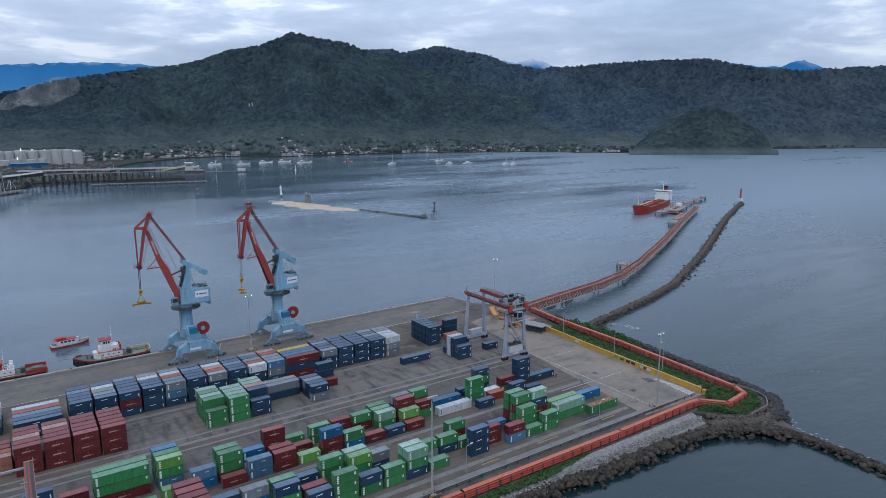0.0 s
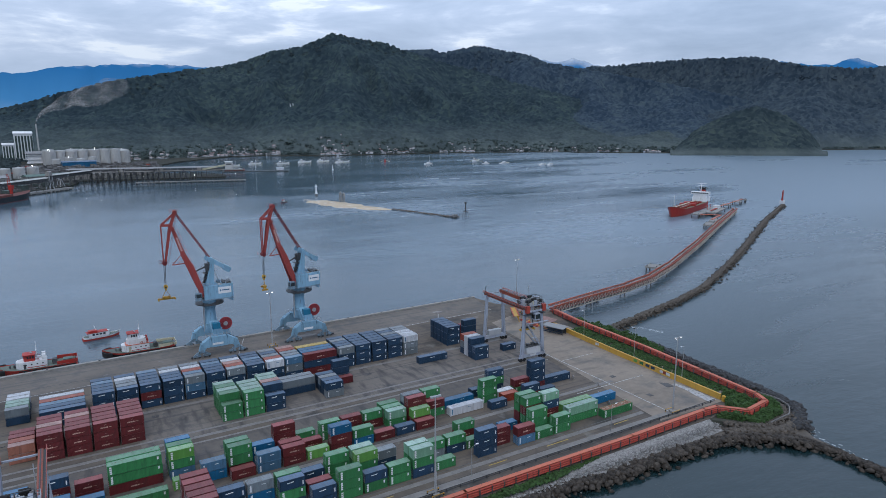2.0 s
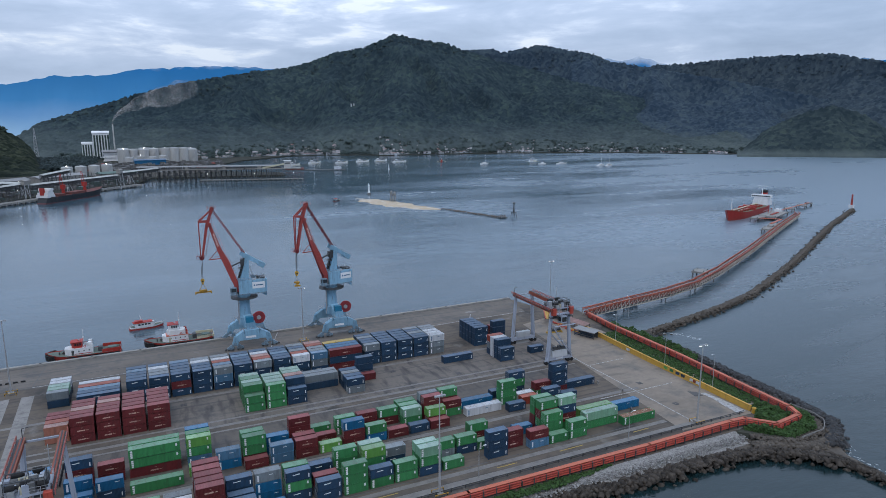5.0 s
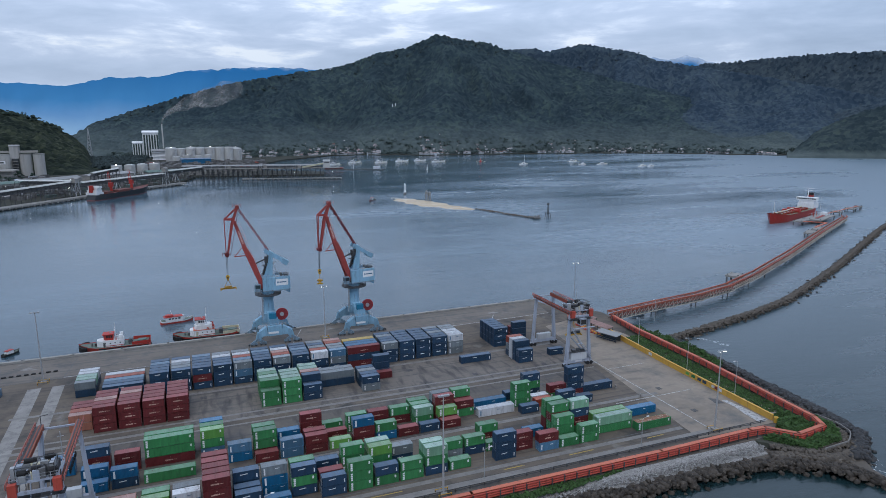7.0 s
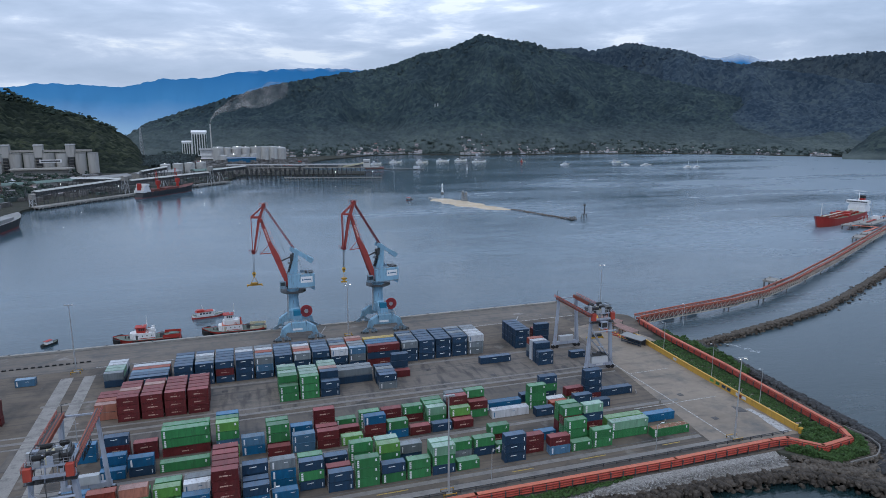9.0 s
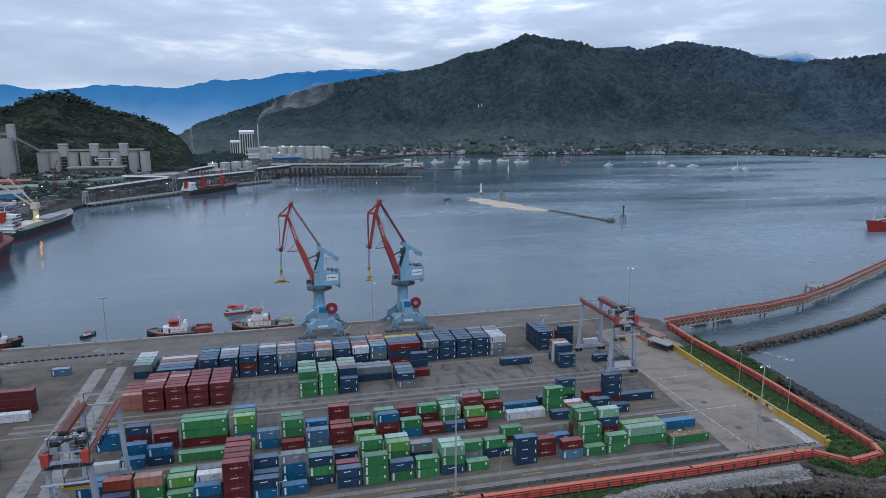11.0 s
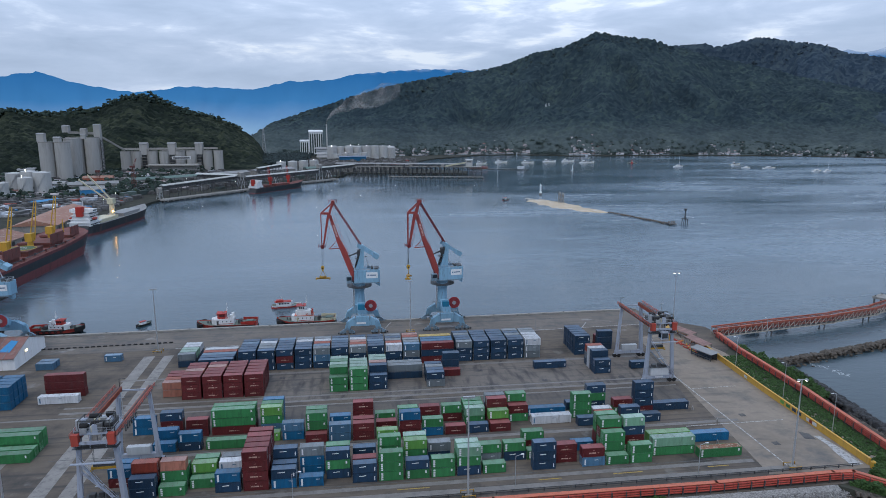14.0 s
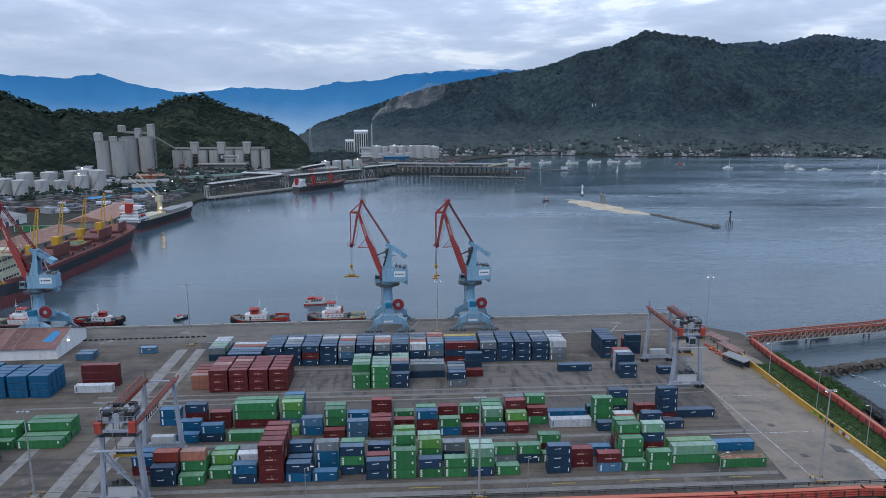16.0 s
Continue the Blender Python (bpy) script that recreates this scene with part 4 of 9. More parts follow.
def block(x0, first, y0, pitch, bays):
    for i, rows in enumerate(bays.split("|")):
        stacks(x0 + (first + i) * BAY, y0, pitch, rows)


# front block, from the west
block(24.4, -4, 128.9, 2.8, "nn nro .|g ggs gg|. g gl gg|nb . nw yy|rrrr rrrr rrrr rrrr rrrr|bn nn nnn|b . bby|. ngn ngg|nn nr . nn|ggg . . ggg|gn . ggl ggp|gg . . ny|ngp ggp|g . yg|. . ng|nnn . g . rg|. rr|tr . . b|g ggg ngrg rrgg|gg . grnp")
stacks(-9.0, 128.9 + 5.6, 2.8, "rb nb g")
stacks(131.9, 131.7, 2.8, "GP GL")
SOLO[0] = True
container("g", 40, 144.2, 129.0, 0, True)
container("b", 40, 145.6, 137.6, 0)
# second block
stacks(-12.1, 162.6, 2.8, "bb")
stacks(-3.5, 151.4, 2.8, "b bb . rrn")
stacks(3.4, 151.4, 2.8, "nb . . rr")
stacks(10.6, 151.4, 2.8, "G . . RGG RGG")
block(24.4, 0, 151.4, 2.8, ". l . tgl ggg bbb|. bt|r rgg ggg|tt . bb|rr rr . rrr|l . r . g|rrb . . gg|bg . . rr|r . . rg|n . gp gg gg|r rl rrr nny|. . gr grg")
stacks(104.4, 151.4, 2.8, ". W . B")
block(24.4, 14, 151.4, 2.8, "n . ggg . n|. o w . ngn|rn . gr|n . rnnn")
SOLO[0] = True
container("n", 40, 144.3, 158.2, 0)
# third block
block(15.5, -4, 186.4, 2.8, ". ss oo rr rr|rrr rrr rrs rrr rrr|rrr rrr rrr rrs rrr|rrr rrr rrr rrr rrr|rrr rrr rrr rrr rrr")
block(43.2, 0, 186.4, 2.8, "gg ggg ggp ggg ggp|ggg ggp ggp ggp|nn nnn nns nnp nnp")
stacks(63.2, 186.4, 2.8, ". . . NY NY")
stacks(76.2, 186.4, 2.8, "yn nn ny nn")
stacks(83.0, 186.4, 2.8, ". . . r nnn")
# fourth block, behind
block(116.5, 0, 208.9, 2.8, "yyw yyw yyw yyy yyy")
block(116.5, -4, 208.9, 2.8, "nny nnn nnn nny nnn|nnn nnn nnn nnn nnn|nnn nnn nnn nnn nnn|nnn nnn nny nnn nny")
stacks(76.5, 208.9, 2.8, "RNR NNB NNB NNE")
block(116.5, -16, 208.9, 2.8, "nnn nnn nnn nnt nnn|nnn nny nny nnw nnn|nrn nnn nnn nnn nnt|nnn nnn nnn nnw nny|nty nnt nno nnw nny|nnn nnn nnn nnt nnn|nny nno nns nnw nnn|nnn nnn nnt nnn nnn|nnw nno nny nnn nny|nyt nny nny nno nns")
stacks(-4.4, 208.9, 2.8, "NN NN NT NO NW")
stacks(-13.2, 216.0, 2.8, "ny np np nw nw")
# eastern groups
stacks(136.6, 209.7, 2.8, "nnn nnn nnn nnn nnn")
stacks(137.4, 190.1, 2.8, "nn nnn www nyo")
stacks(147.5, 214.0, 2.8, "nnn rr")
stacks(152.6, 193.0, 2.8, "n")
SOLO[0] = True
container("n", 40, 117.2, 197.5, 0)
# western groups
for i in range(5):
    stacks(-89.9 + i * 6.95, 185.6, 2.75, "bbb bbb bbb bbb" if i > 1 else ". . bbb bbb bbb")
stacks(-49.5, 188.6, 2.8, "W . RRR rg")
stacks(-64.2, 219.9, 2.8, "t t")
SOLO[0] = True
container("t", 20, -42.5, 225.6, 0)
stacks(-46.8, 150.6, 2.8, "G G GG GG")
stacks(-60.2, 147.5, 2.8, ". G GG GG")
stacks(-54.5, 138.0, 2.8, "enn rnn nrn")


def far_containers():
    """The containers deep in the blocks, past those that stand as things of their own, in one mesh with their own paints."""
    vs, fs, ms, mats = [], [], [], []
    for (key, size, rusty), places in REST.items():
        hl = (6.06 if size == 20 else 12.19) / 2
        gg = Geo()
        prof = corrugated(hl * 2)
        for sgn in (-1, 1):
            o = len(gg.v)
            for x, d in prof:
                yy = sgn * (CW / 2 - 0.03 - d)
                gg.v += [(x, yy, 0.13), (x, yy, CH - 0.06)]
            gg.f += [tuple(o + q for q in ((2 * i, 2 * i + 2, 2 * i + 3, 2 * i + 1) if sgn < 0 else (2 * i + 1, 2 * i + 3, 2 * i + 2, 2 * i))) for i in range(len(prof) - 1)]
        for x in (-hl, hl - 0.16):
            for yy in (-CW / 2, CW / 2 - 0.16):
                gg.box(x, yy, 0, x + 0.16, yy + 0.16, CH)
        gg.box(-hl + 0.15, -CW / 2 + 0.3, 0.05, hl - 0.15, CW / 2 - 0.3, 0.3)
        gg.box(-hl + 0.03, -CW / 2 + 0.14, 0.1, -hl + 0.07, CW / 2 - 0.14, CH - 0.05).box(hl - 0.07, -CW / 2 + 0.14, 0.1, hl - 0.03, CW / 2 - 0.14, CH - 0.05)
        walls = len(gg.f)
        gg.box(-hl + 0.02, -CW / 2 + 0.02, CH - 0.1, hl - 0.02, CW / 2 - 0.02, CH - 0.035)
        ribs = 9 if size == 20 else 18
        for i in range(ribs):
            x = -hl + 0.3 + (hl * 2 - 0.6) * (i + 0.3) / ribs
            gg.box(x, -CW / 2 + 0.15, CH - 0.035, x + 0.22, CW / 2 - 0.15, CH - 0.012)
        for mt in BOX_MATS[key]:
            if mt not in mats:
                mats.append(mt)
        a, b = mats.index(BOX_MATS[key][0]), mats.index(BOX_MATS[key][1])
        for p in places:
            o = len(vs)
            vs += [(v[0] + p[0], v[1] + p[1], v[2] + p[2]) for v in gg.v]
            fs += [tuple(i + o for i in f) for f in gg.f]
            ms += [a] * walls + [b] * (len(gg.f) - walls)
    me = bpy.data.meshes.new("container_stacks")
    me.from_pydata(vs, [], fs)
    for mt in mats:
        me.materials.append(mt)
    me.polygons.foreach_set("material_index", ms)
    return tagged(new("container_stacks", me), "long rows of stacked shipping containers in mixed colours", "containers", "", "stuff")


far_containers()


# ---- luffing portal cranes on the quay ----
def portal_crane(at, label, slew=0.0, cross=False):
    """A portal on two rails 16 m apart (local x along the quay) under a slewing house with a luffing boom towards -x."""
    top = thing("portal_crane", label, "crane", "quay cranes", at)
    for y, s in ((-8.0, 1), (8.0, -1)):
        # arched end beam on two balanced legs
        gg = Geo()
        for x0, z0, x1, z1, h0, h1 in ((-5.0, 5.0, -1.8, 5.9, 2.0, 3.9), (-1.8, 5.9, 3.8, 5.9, 3.9, 3.9), (3.8, 5.9, 7.2, 5.0, 3.9, 2.0)):
            gg.beam((x0, y, z0), (x1, y, z1), 2.5, h0, 2.5, h1)
        for x, d in ((-4.6, -1.2), (6.8, 1.2)):
            gg.beam((x, y, 5.2), (x + d, y, 2.4), 1.8, 2.6, 1.3, 1.9)
        end = part("end_beam", gg, M_CRANE_BLUE, top)
        part("end_panel", Geo().box(-1.6, y - 1.32 if s > 0 else y + 1.26, 4.8, 2.4, y - 1.26 if s > 0 else y + 1.32, 5.6), M_WHITE, end, "small white owner's panel")
        rails = Geo()
        for dy in (-1.1, 1.1):
            rails.beam((-3.6, y + dy, 8.9), (5.6, y + dy, 8.9), 0.07).beam((-3.6, y + dy, 8.4), (5.6, y + dy, 8.4), 0.06)
            for k in range(8):
                rails.beam((-3.6 + k * 1.31, y + dy, 7.0), (-3.6 + k * 1.31, y + dy, 8.9), 0.07)
        part("beam_rail", rails, M_GALV, end)
        # arm from the column down to the end beam
        arm = Geo().beam((0.2, -s * 1.4, 11.2), (1.0, y + s * 0.9, 7.2), 3.2, 3.2, 3.6, 2.4)
        arm.beam((0.2, -s * 1.2, 9.4), (1.0, y + s * 0.6, 5.9), 2.0, 1.6, 2.6, 1.4)
        part("portal_arm", arm, M_CRANE_BLUE, top)
        if s > 0:
            part("stair_tower", Geo().box(-0.6, y + 0.2, 6.6, 2.6, y + 2.6, 10.6), M_CRANE_BLUE, top)
            part("electric_cabinet", Geo().box(-0.9, y + 0.1, 10.6, 2.0, y + 2.3, 12.8), M_PANEL_TEAL, top, "teal switch cabinet")
        for x in (-5.6, 7.8):
            leg = part("balance_beam", Geo().beam((x - 1.9, y, 1.75), (x, y, 2.5), 0.9, 0.7, 0.9, 1.0).beam((x, y, 2.5), (x + 1.9, y, 1.75), 0.9, 1.0, 0.9, 0.7).box(x - 0.55, y - 0.75, 2.3, x + 0.55, y + 0.75, 3.2), M_CRANE_GREY, top)
            for bx in (x - 1.85, x + 1.85):
                part("bogie", Geo().box(bx - 1.35, y - 0.42, 0.65, bx + 1.35, y + 0.42, 1.25).beam((bx - 0.9, y, 1.2), (bx, y, 1.75), 0.7, 0.5).beam((bx, y, 1.75), (bx + 0.9, y, 1.2), 0.7, 0.5).box(bx - 0.4, y - 0.85, 0.7, bx + 0.3, y - 0.4, 1.5), M_CRANE_GREY, leg)
                for k in (-0.85, 0.85):
                    part("wheel", Geo().tube((bx + k, y - 0.28, 0.42), (bx + k, y + 0.28, 0.42), 0.42, n=12), M_STEEL, leg)
            part("rail_clamp", Geo().box(x + (3.4 if x > 0 else -4.0), y - 0.4, 0.3, x + (4.0 if x > 0 else -3.4), y + 0.4, 1.0), M_STEEL, leg)
    part("column_base", Geo().tube((0, 0, 8.0), (0, 0, 12.2), 2.9, 2.3, 16).box(-2.2, -3.0, 9.0, 2.2, 3.0, 11.6), M_CRANE_BLUE, top)
    part("pedestal", Geo().tube((0, 0, 12.2), (0, 0, 16.8), 2.25, 1.95, 18).tube((0, 0, 16.8), (0, 0, 20.0), 1.95, 2.6, 18), M_CRANE_BLUE, top, smooth=False)
    part("ladder_cage", Geo().beam((-2.6, -0.6, 8.0), (-2.5, -0.6, 18.6), 0.5, 0.5), M_GALV, top)
    part("landing", Geo().tube((0, 0, 19.3), (0, 0, 19.6), 5.3, 5.3, 28), M_STEEL, top, "dark round walkway")
    rail = Geo().ring((0, 0, 20.6), 5.2, 0.05, 28, 4, "z").ring((0, 0, 20.1), 5.2, 0.04, 28, 4, "z")
    for i in range(20):
        a = i * math.pi / 10
        rail.tube((5.2 * math.cos(a), 5.2 * math.sin(a), 19.6), (5.2 * math.cos(a), 5.2 * math.sin(a), 20.6), 0.04, n=4)
    part("landing_rail", rail, M_STEEL, top)
    reel = part("cable_reel", Geo().tube((4.6, -4.75, 11.4), (4.6, -4.45, 11.4), 2.45, n=28).ring((4.6, -4.6, 11.4), 2.4, 0.2, 28, 6), M_REELRED, top, "dark red cable reel")
    for i in range(16):
        a = i * math.pi / 8
        part("spoke", Geo().beam((4.6 + 0.9 * math.cos(a), -4.82, 11.4 + 0.9 * math.sin(a)), (4.6 + 2.3 * math.cos(a), -4.82, 11.4 + 2.3 * math.sin(a)), 0.12), M_REEL, reel)
    part("reel_hub", Geo().tube((4.6, -5.0, 11.4), (4.6, -4.3, 11.4), 0.85, n=16), M_GALV, reel, "pale round hub")
    part("reel_bracket", Geo().beam((1.8, -3.6, 10.2), (4.6, -4.2, 11.4), 0.5), M_CRANE_BLUE, top)
    fixed = set(top.children)

    # slewing house
    house = part("machine_house", Geo().prism([(-2.2, -3.2), (8.2, -3.2), (8.9, -2.4), (8.9, 2.4), (8.2, 3.2), (-2.2, 3.2)], 20.3, 25.7), M_CRANE_BLUE, top)
    part("house_band", Geo().prism([(-2.3, -3.3), (8.25, -3.3), (9.0, -2.45), (9.0, 2.45), (8.25, 3.3), (-2.3, 3.3)], 20.1, 20.5), M_CRANE_GREY, house)
    part("turntable", Geo().tube((0, 0, 18.9), (0, 0, 20.1), 2.5, 2.8, 20), M_CRANE_BLUE, top)
    part("sign_board", Geo().box(3.0, -3.28, 22.3, 7.9, -3.203, 24.9), M_WHITE, house, "white owner's board")
    part("sign_mark", Geo().box(3.5, -3.31, 23.25, 4.1, -3.282, 23.95).box(4.4, -3.31, 23.4, 7.2, -3.282, 23.85), BOX_MATS["t"][0], house, "small blue bars")
    roof_rail = Geo()
    loop = [(-2.0, -3.0), (8.0, -3.0), (8.7, 0), (8.0, 3.0), (-2.0, 3.0), (-2.0, -3.0)]
    for (x0, y0), (x1, y1) in zip(loop, loop[1:]):
        for z in (26.2, 26.8):
            roof_rail.beam((x0, y0, z), (x1, y1, z), 0.07)
        for k in (0, 0.2, 0.4, 0.6, 0.8):
            roof_rail.beam((x0 + (x1 - x0) * k, y0 + (y1 - y0) * k, 25.7), (x0 + (x1 - x0) * k, y0 + (y1 - y0) * k, 26.8), 0.07)
    part("roof_rail", roof_rail, M_GALV, house)
    part("winch", Geo().tube((5.6, -1.3, 26.3), (5.6, 1.3, 26.3), 0.6), M_STEEL, house)
    part("winch_motor", Geo().box(6.6, -1.6, 25.7, 8.2, 1.6, 26.5), M_STEEL, house)
    part("roof_cabinet", Geo().box(3.4, 1.0, 25.7, 4.8, 2.6, 26.7), M_CRANE_GREY, house)
    part("roof_hatch", Geo().box(3.2, -2.6, 25.7, 4.6, -1.4, 26.1), M_GALV, house)
    part("underbox", Geo().add([(6.0, -1.8, 20.1), (8.8, -1.8, 20.1), (8.8, -1.8, 18.4), (6.0, 1.2, 20.1), (8.8, 1.2, 20.1), (8.8, 1.2, 18.4)], [(0, 2, 1), (3, 4, 5), (0, 1, 4, 3), (1, 2, 5, 4), (0, 3, 5, 2)]), M_CRANE_BLUE, house)
    cab = part("operator_cab", Geo().box(-5.4, -3.0, 20.6, -3.1, -1.0, 23.2).box(-5.6, -3.2, 20.3, -2.6, -0.8, 20.6), M_CRANE_GREY, top)
    part("cab_window", Geo().box(-5.46, -2.8, 21.4, -5.40, -1.2, 22.9), M_GLASS, cab)
    part("side_window", Geo().box(-5.2, -3.06, 21.5, -3.4, -3.0, 22.9), M_GLASS, cab)
    # tower frame: plated back legs, dark luffing rack in front
    fr = Geo()
    for y in (-1.7, 1.7):
        fr.beam((0.2, y, 25.7), (1.3, y, 31.6), 0.5, 3.4, 0.5, 1.9)
        fr.beam((1.3, y, 31.4), (1.7, y, 36.0), 0.5, 1.9, 0.5, 1.3)
    fr.beam((1.6, -1.9, 36.0), (1.6, 1.9, 36.0), 0.8).beam((1.0, -1.7, 30.0), (1.0, 1.7, 30.0), 0.5)
    part("a_frame", fr, M_CRANE_BLUE, top)
    rk = Geo().beam((-1.6, 0, 26.6), (0.7, 0, 34.6), 0.9, 0.7).beam((-4.8, 0, 31.4), (0.9, 0, 33.6), 0.55, 0.5)
    rk.box(-0.7, -1.3, 31.6, 1.3, 1.3, 34.2)
    for z in (28.2, 30.4):
        rk.box(-1.7, -1.5, z, 0.2, 1.5, z + 0.12)
    part("luffing_rack", rk, M_STEEL, top, "dark luffing rack and drive platform")
    lever = Geo()
    for y in (-1.5, 1.5):
        lever.beam((-0.4, y, 36.6), (7.0, y, 31.9), 0.5, 1.7, 0.5, 1.2)
    lever.beam((4.0, -1.5, 33.6), (4.0, 1.5, 33.6), 0.5)
    lv = part("counterweight_lever", lever, M_CRANE_BLUE, top)
    part("counterweight", Geo().beam((6.2, 0, 32.2), (8.4, 0, 30.9), 3.6, 2.0), M_CRANE_BLUE, lv)
    part("tower_stair", Geo().beam((4.6, 2.1, 25.7), (2.8, 2.1, 31.0), 0.6, 0.15).box(1.2, 1.9, 30.8, 4.0, 2.7, 30.95), M_GALV, top)
    # boom, fly jib and tie bar
    knee, neck, head = (-6.2, 0, 33.6), (-8.4, 0, 38.6), (-11.6, 0, 49.2)
    boom = part("boom", Geo().beam((-5.6, 0, 32.4), neck, 1.4, 1.9, 1.4, 1.6).beam(neck, head, 1.4, 1.6, 1.0, 1.1), M_CRANE_RED, top)
    for y in (-1.3, 1.3):
        part("boom_leg", Geo().beam((-2.4, y, 20.9), (-3.2, y, 25.2), 0.6, 1.2, 0.6, 1.8).beam((-3.2, y, 25.0), knee[:1] + (y * 0.62,) + knee[2:], 0.6, 2.0, 0.5, 2.4).beam(knee[:1] + (y * 0.62,) + knee[2:], neck[:1] + (y * 0.5,) + neck[2:], 0.5, 2.4, 0.5, 1.7), M_CRANE_RED, boom)
    for k in (0.15, 0.4, 0.65, 0.9):
        part("cross_plate", Geo().box(-3.0 - 3.2 * k - 0.9, -1.3, 24.5 + 9 * k, -3.0 - 3.2 * k + 0.9, 1.3, 24.8 + 9 * k), M_CRANE_RED, boom)
    part("boom_foot", Geo().box(-3.4, -1.9, 19.9, -1.6, 1.9, 21.2), M_STEEL, boom)
    for i in range(9):
        p0, p1 = Vector((-8.85, -0.765, 40.2)), Vector((-10.4, -0.66, 45.6))
        a, b = p0.lerp(p1, i / 9), p0.lerp(p1, (i + 0.68) / 9)
        part("lettering_bar", Geo().beam(a, b, 0.02, 0.62), M_LETTER, boom)
    part("bracket", Geo().beam((-7.0, 0, 35.2), (-12.6, 0, 35.0), 0.6, 0.3).beam((-8.6, 0, 39.2), (-12.2, 0, 35.2), 0.2), M_CRANE_RED, boom)
    part("bracket_rail", Geo().beam((-7.4, -0.5, 36.2), (-12.6, -0.5, 36.0), 0.06).beam((-12.6, -0.5, 35.0), (-12.6, -0.5, 36.0), 0.06).beam((-10, -0.5, 35.0), (-10, -0.5, 36.1), 0.06), M_CRANE_RED, boom)
    lad = Geo()
    for z0, z1, x0, x1 in ((24, 38, -1.8, -7.0), (38.5, 49.5, -7.2, -10.6)):
        for y in (0.9, 1.3):
            lad.beam((x0, y, z0), (x1, y, z1), 0.07)
            lad.beam((x0 + 0.6, y, z0 + 0.5), (x1 + 0.6, y, z1 + 0.5), 0.06)
        for i in range(24):
            k = i / 24
            lad.beam((x0 + (x1 - x0) * k, 0.9, z0 + (z1 - z0) * k), (x0 + (x1 - x0) * k, 1.3, z0 + (z1 - z0) * k), 0.06)
            if i % 3 == 0:
                lad.beam((x0 + (x1 - x0) * k, 1.1, z0 + (z1 - z0) * k), (x0 + (x1 - x0) * k + 0.6, 1.1, z0 + (z1 - z0) * k + 0.5), 0.06)
    part("boom_ladder", lad, M_CRANE_RED, boom)
    apex, back, tip = (-10.3, 0, 55.0), (-15.5, 0, 50.4), (-15.3, 0, 36.0)
    jib = Geo()
    for y in (-0.8, 0.8):
        jib.beam((apex[0], y * 0.7, apex[2]), (back[0], y, back[2]), 0.34, 0.45)
        jib.beam((back[0], y, back[2]), (tip[0] - 0.2, y * 0.6, tip[2]), 0.3, 0.34)
        jib.beam((apex[0], y * 0.7, apex[2]), (-12.6, y * 0.7, 48.4), 0.45, 0.8, 0.45, 1.1)
        jib.beam((-12.6, y * 0.7, 48.4), (tip[0] + 0.4, y * 0.6, tip[2]), 0.4, 1.0, 0.4, 0.6)
        jib.beam((-12.0, y * 0.8, 50.3), (back[0], y, back[2]), 0.4, 0.9, 0.4, 0.6)
    for k in (0.15, 0.32, 0.49, 0.66, 0.83):
        z = apex[2] + (tip[2] - apex[2]) * k
        jib.beam((apex[0] + (tip[0] - apex[0]) * k, -0.6, z), (apex[0] + (tip[0] - apex[0]) * k, 0.6, z), 0.22)
        z = back[2] + (tip[2] - back[2]) * k
        jib.beam((back[0], -0.8, z), (back[0], 0.8, z), 0.18)
    jib.tube((-11.7, -1.1, 49.2), (-11.7, 1.1, 49.2), 0.7, n=12)
    fly = part("fly_jib", jib, M_CRANE_RED, top)
    part("tip_sheave", Geo().tube((tip[0] + 0.1, -0.9, tip[2]), (tip[0] + 0.1, 0.9, tip[2]), 0.85, n=14), M_REEL, fly)
    part("apex_sheave", Geo().tube((apex[0], -0.9, apex[2] + 0.1), (apex[0], 0.9, apex[2] + 0.1), 0.8, n=14), M_CRANE_RED, fly)
    rail2 = Geo()
    for y in (-1.2, 1.2):
        for dz in (-0.2, 0.4, 1.0):
            rail2.beam((-17.0, y, tip[2] + dz), (-14.0, y, tip[2] + dz), 0.07)
        for x in (-17.0, -16, -15, -14.0):
            rail2.beam((x, y, tip[2] - 0.4), (x, y, tip[2] + 1.0), 0.07)
        for x in (-12.0, -11.0, -9.8, -8.8):
            rail2.beam((x, y, apex[2] - 0.3), (x, y, apex[2] + 1.1), 0.07)
        rail2.beam((-12.0, y, apex[2] + 1.1), (-8.8, y, apex[2] + 1.1), 0.07).beam((-12.0, y, apex[2] + 0.5), (-8.8, y, apex[2] + 0.5), 0.06)
        rail2.beam((apex[0] + 0.7, y * 0.8, apex[2]), (tip[0] + 1.5, y * 0.8, tip[2]), 0.07)
        for k in (0.1, 0.25, 0.4, 0.55, 0.7, 0.85):
            q = Vector(apex).lerp(Vector(tip), k)
            rail2.beam((q.x, y * 0.8, q.z), (q.x + 0.9, y * 0.8, q.z), 0.06)
    part("jib_rail", rail2, M_REEL, fly)
    tie = Geo()
    low = Vector((1.2, 0, 36.2))
    for y in (-0.65, 0.65):
        for dz in (-0.55, 0.55):
            tie.beam((apex[0], y, apex[2] + dz), (low.x, y, low.z + dz), 0.2)
    for i in range(16):
        a, b = Vector(apex).lerp(low, i / 16), Vector(apex).lerp(low, (i + 1) / 16)
        for y in (-0.65, 0.65):
            tie.beam((a.x, y, a.z + (0.55 if i % 2 else -0.55)), (b.x, y, b.z + (-0.55 if i % 2 else 0.55)), 0.16)
        tie.beam((a.x, -0.65, a.z + 0.55), (b.x, 0.65, b.z + 0.55), 0.12)
    part("tie_bar", tie, M_REEL, top, "dark red lattice tie bar")
    ropes = Geo()
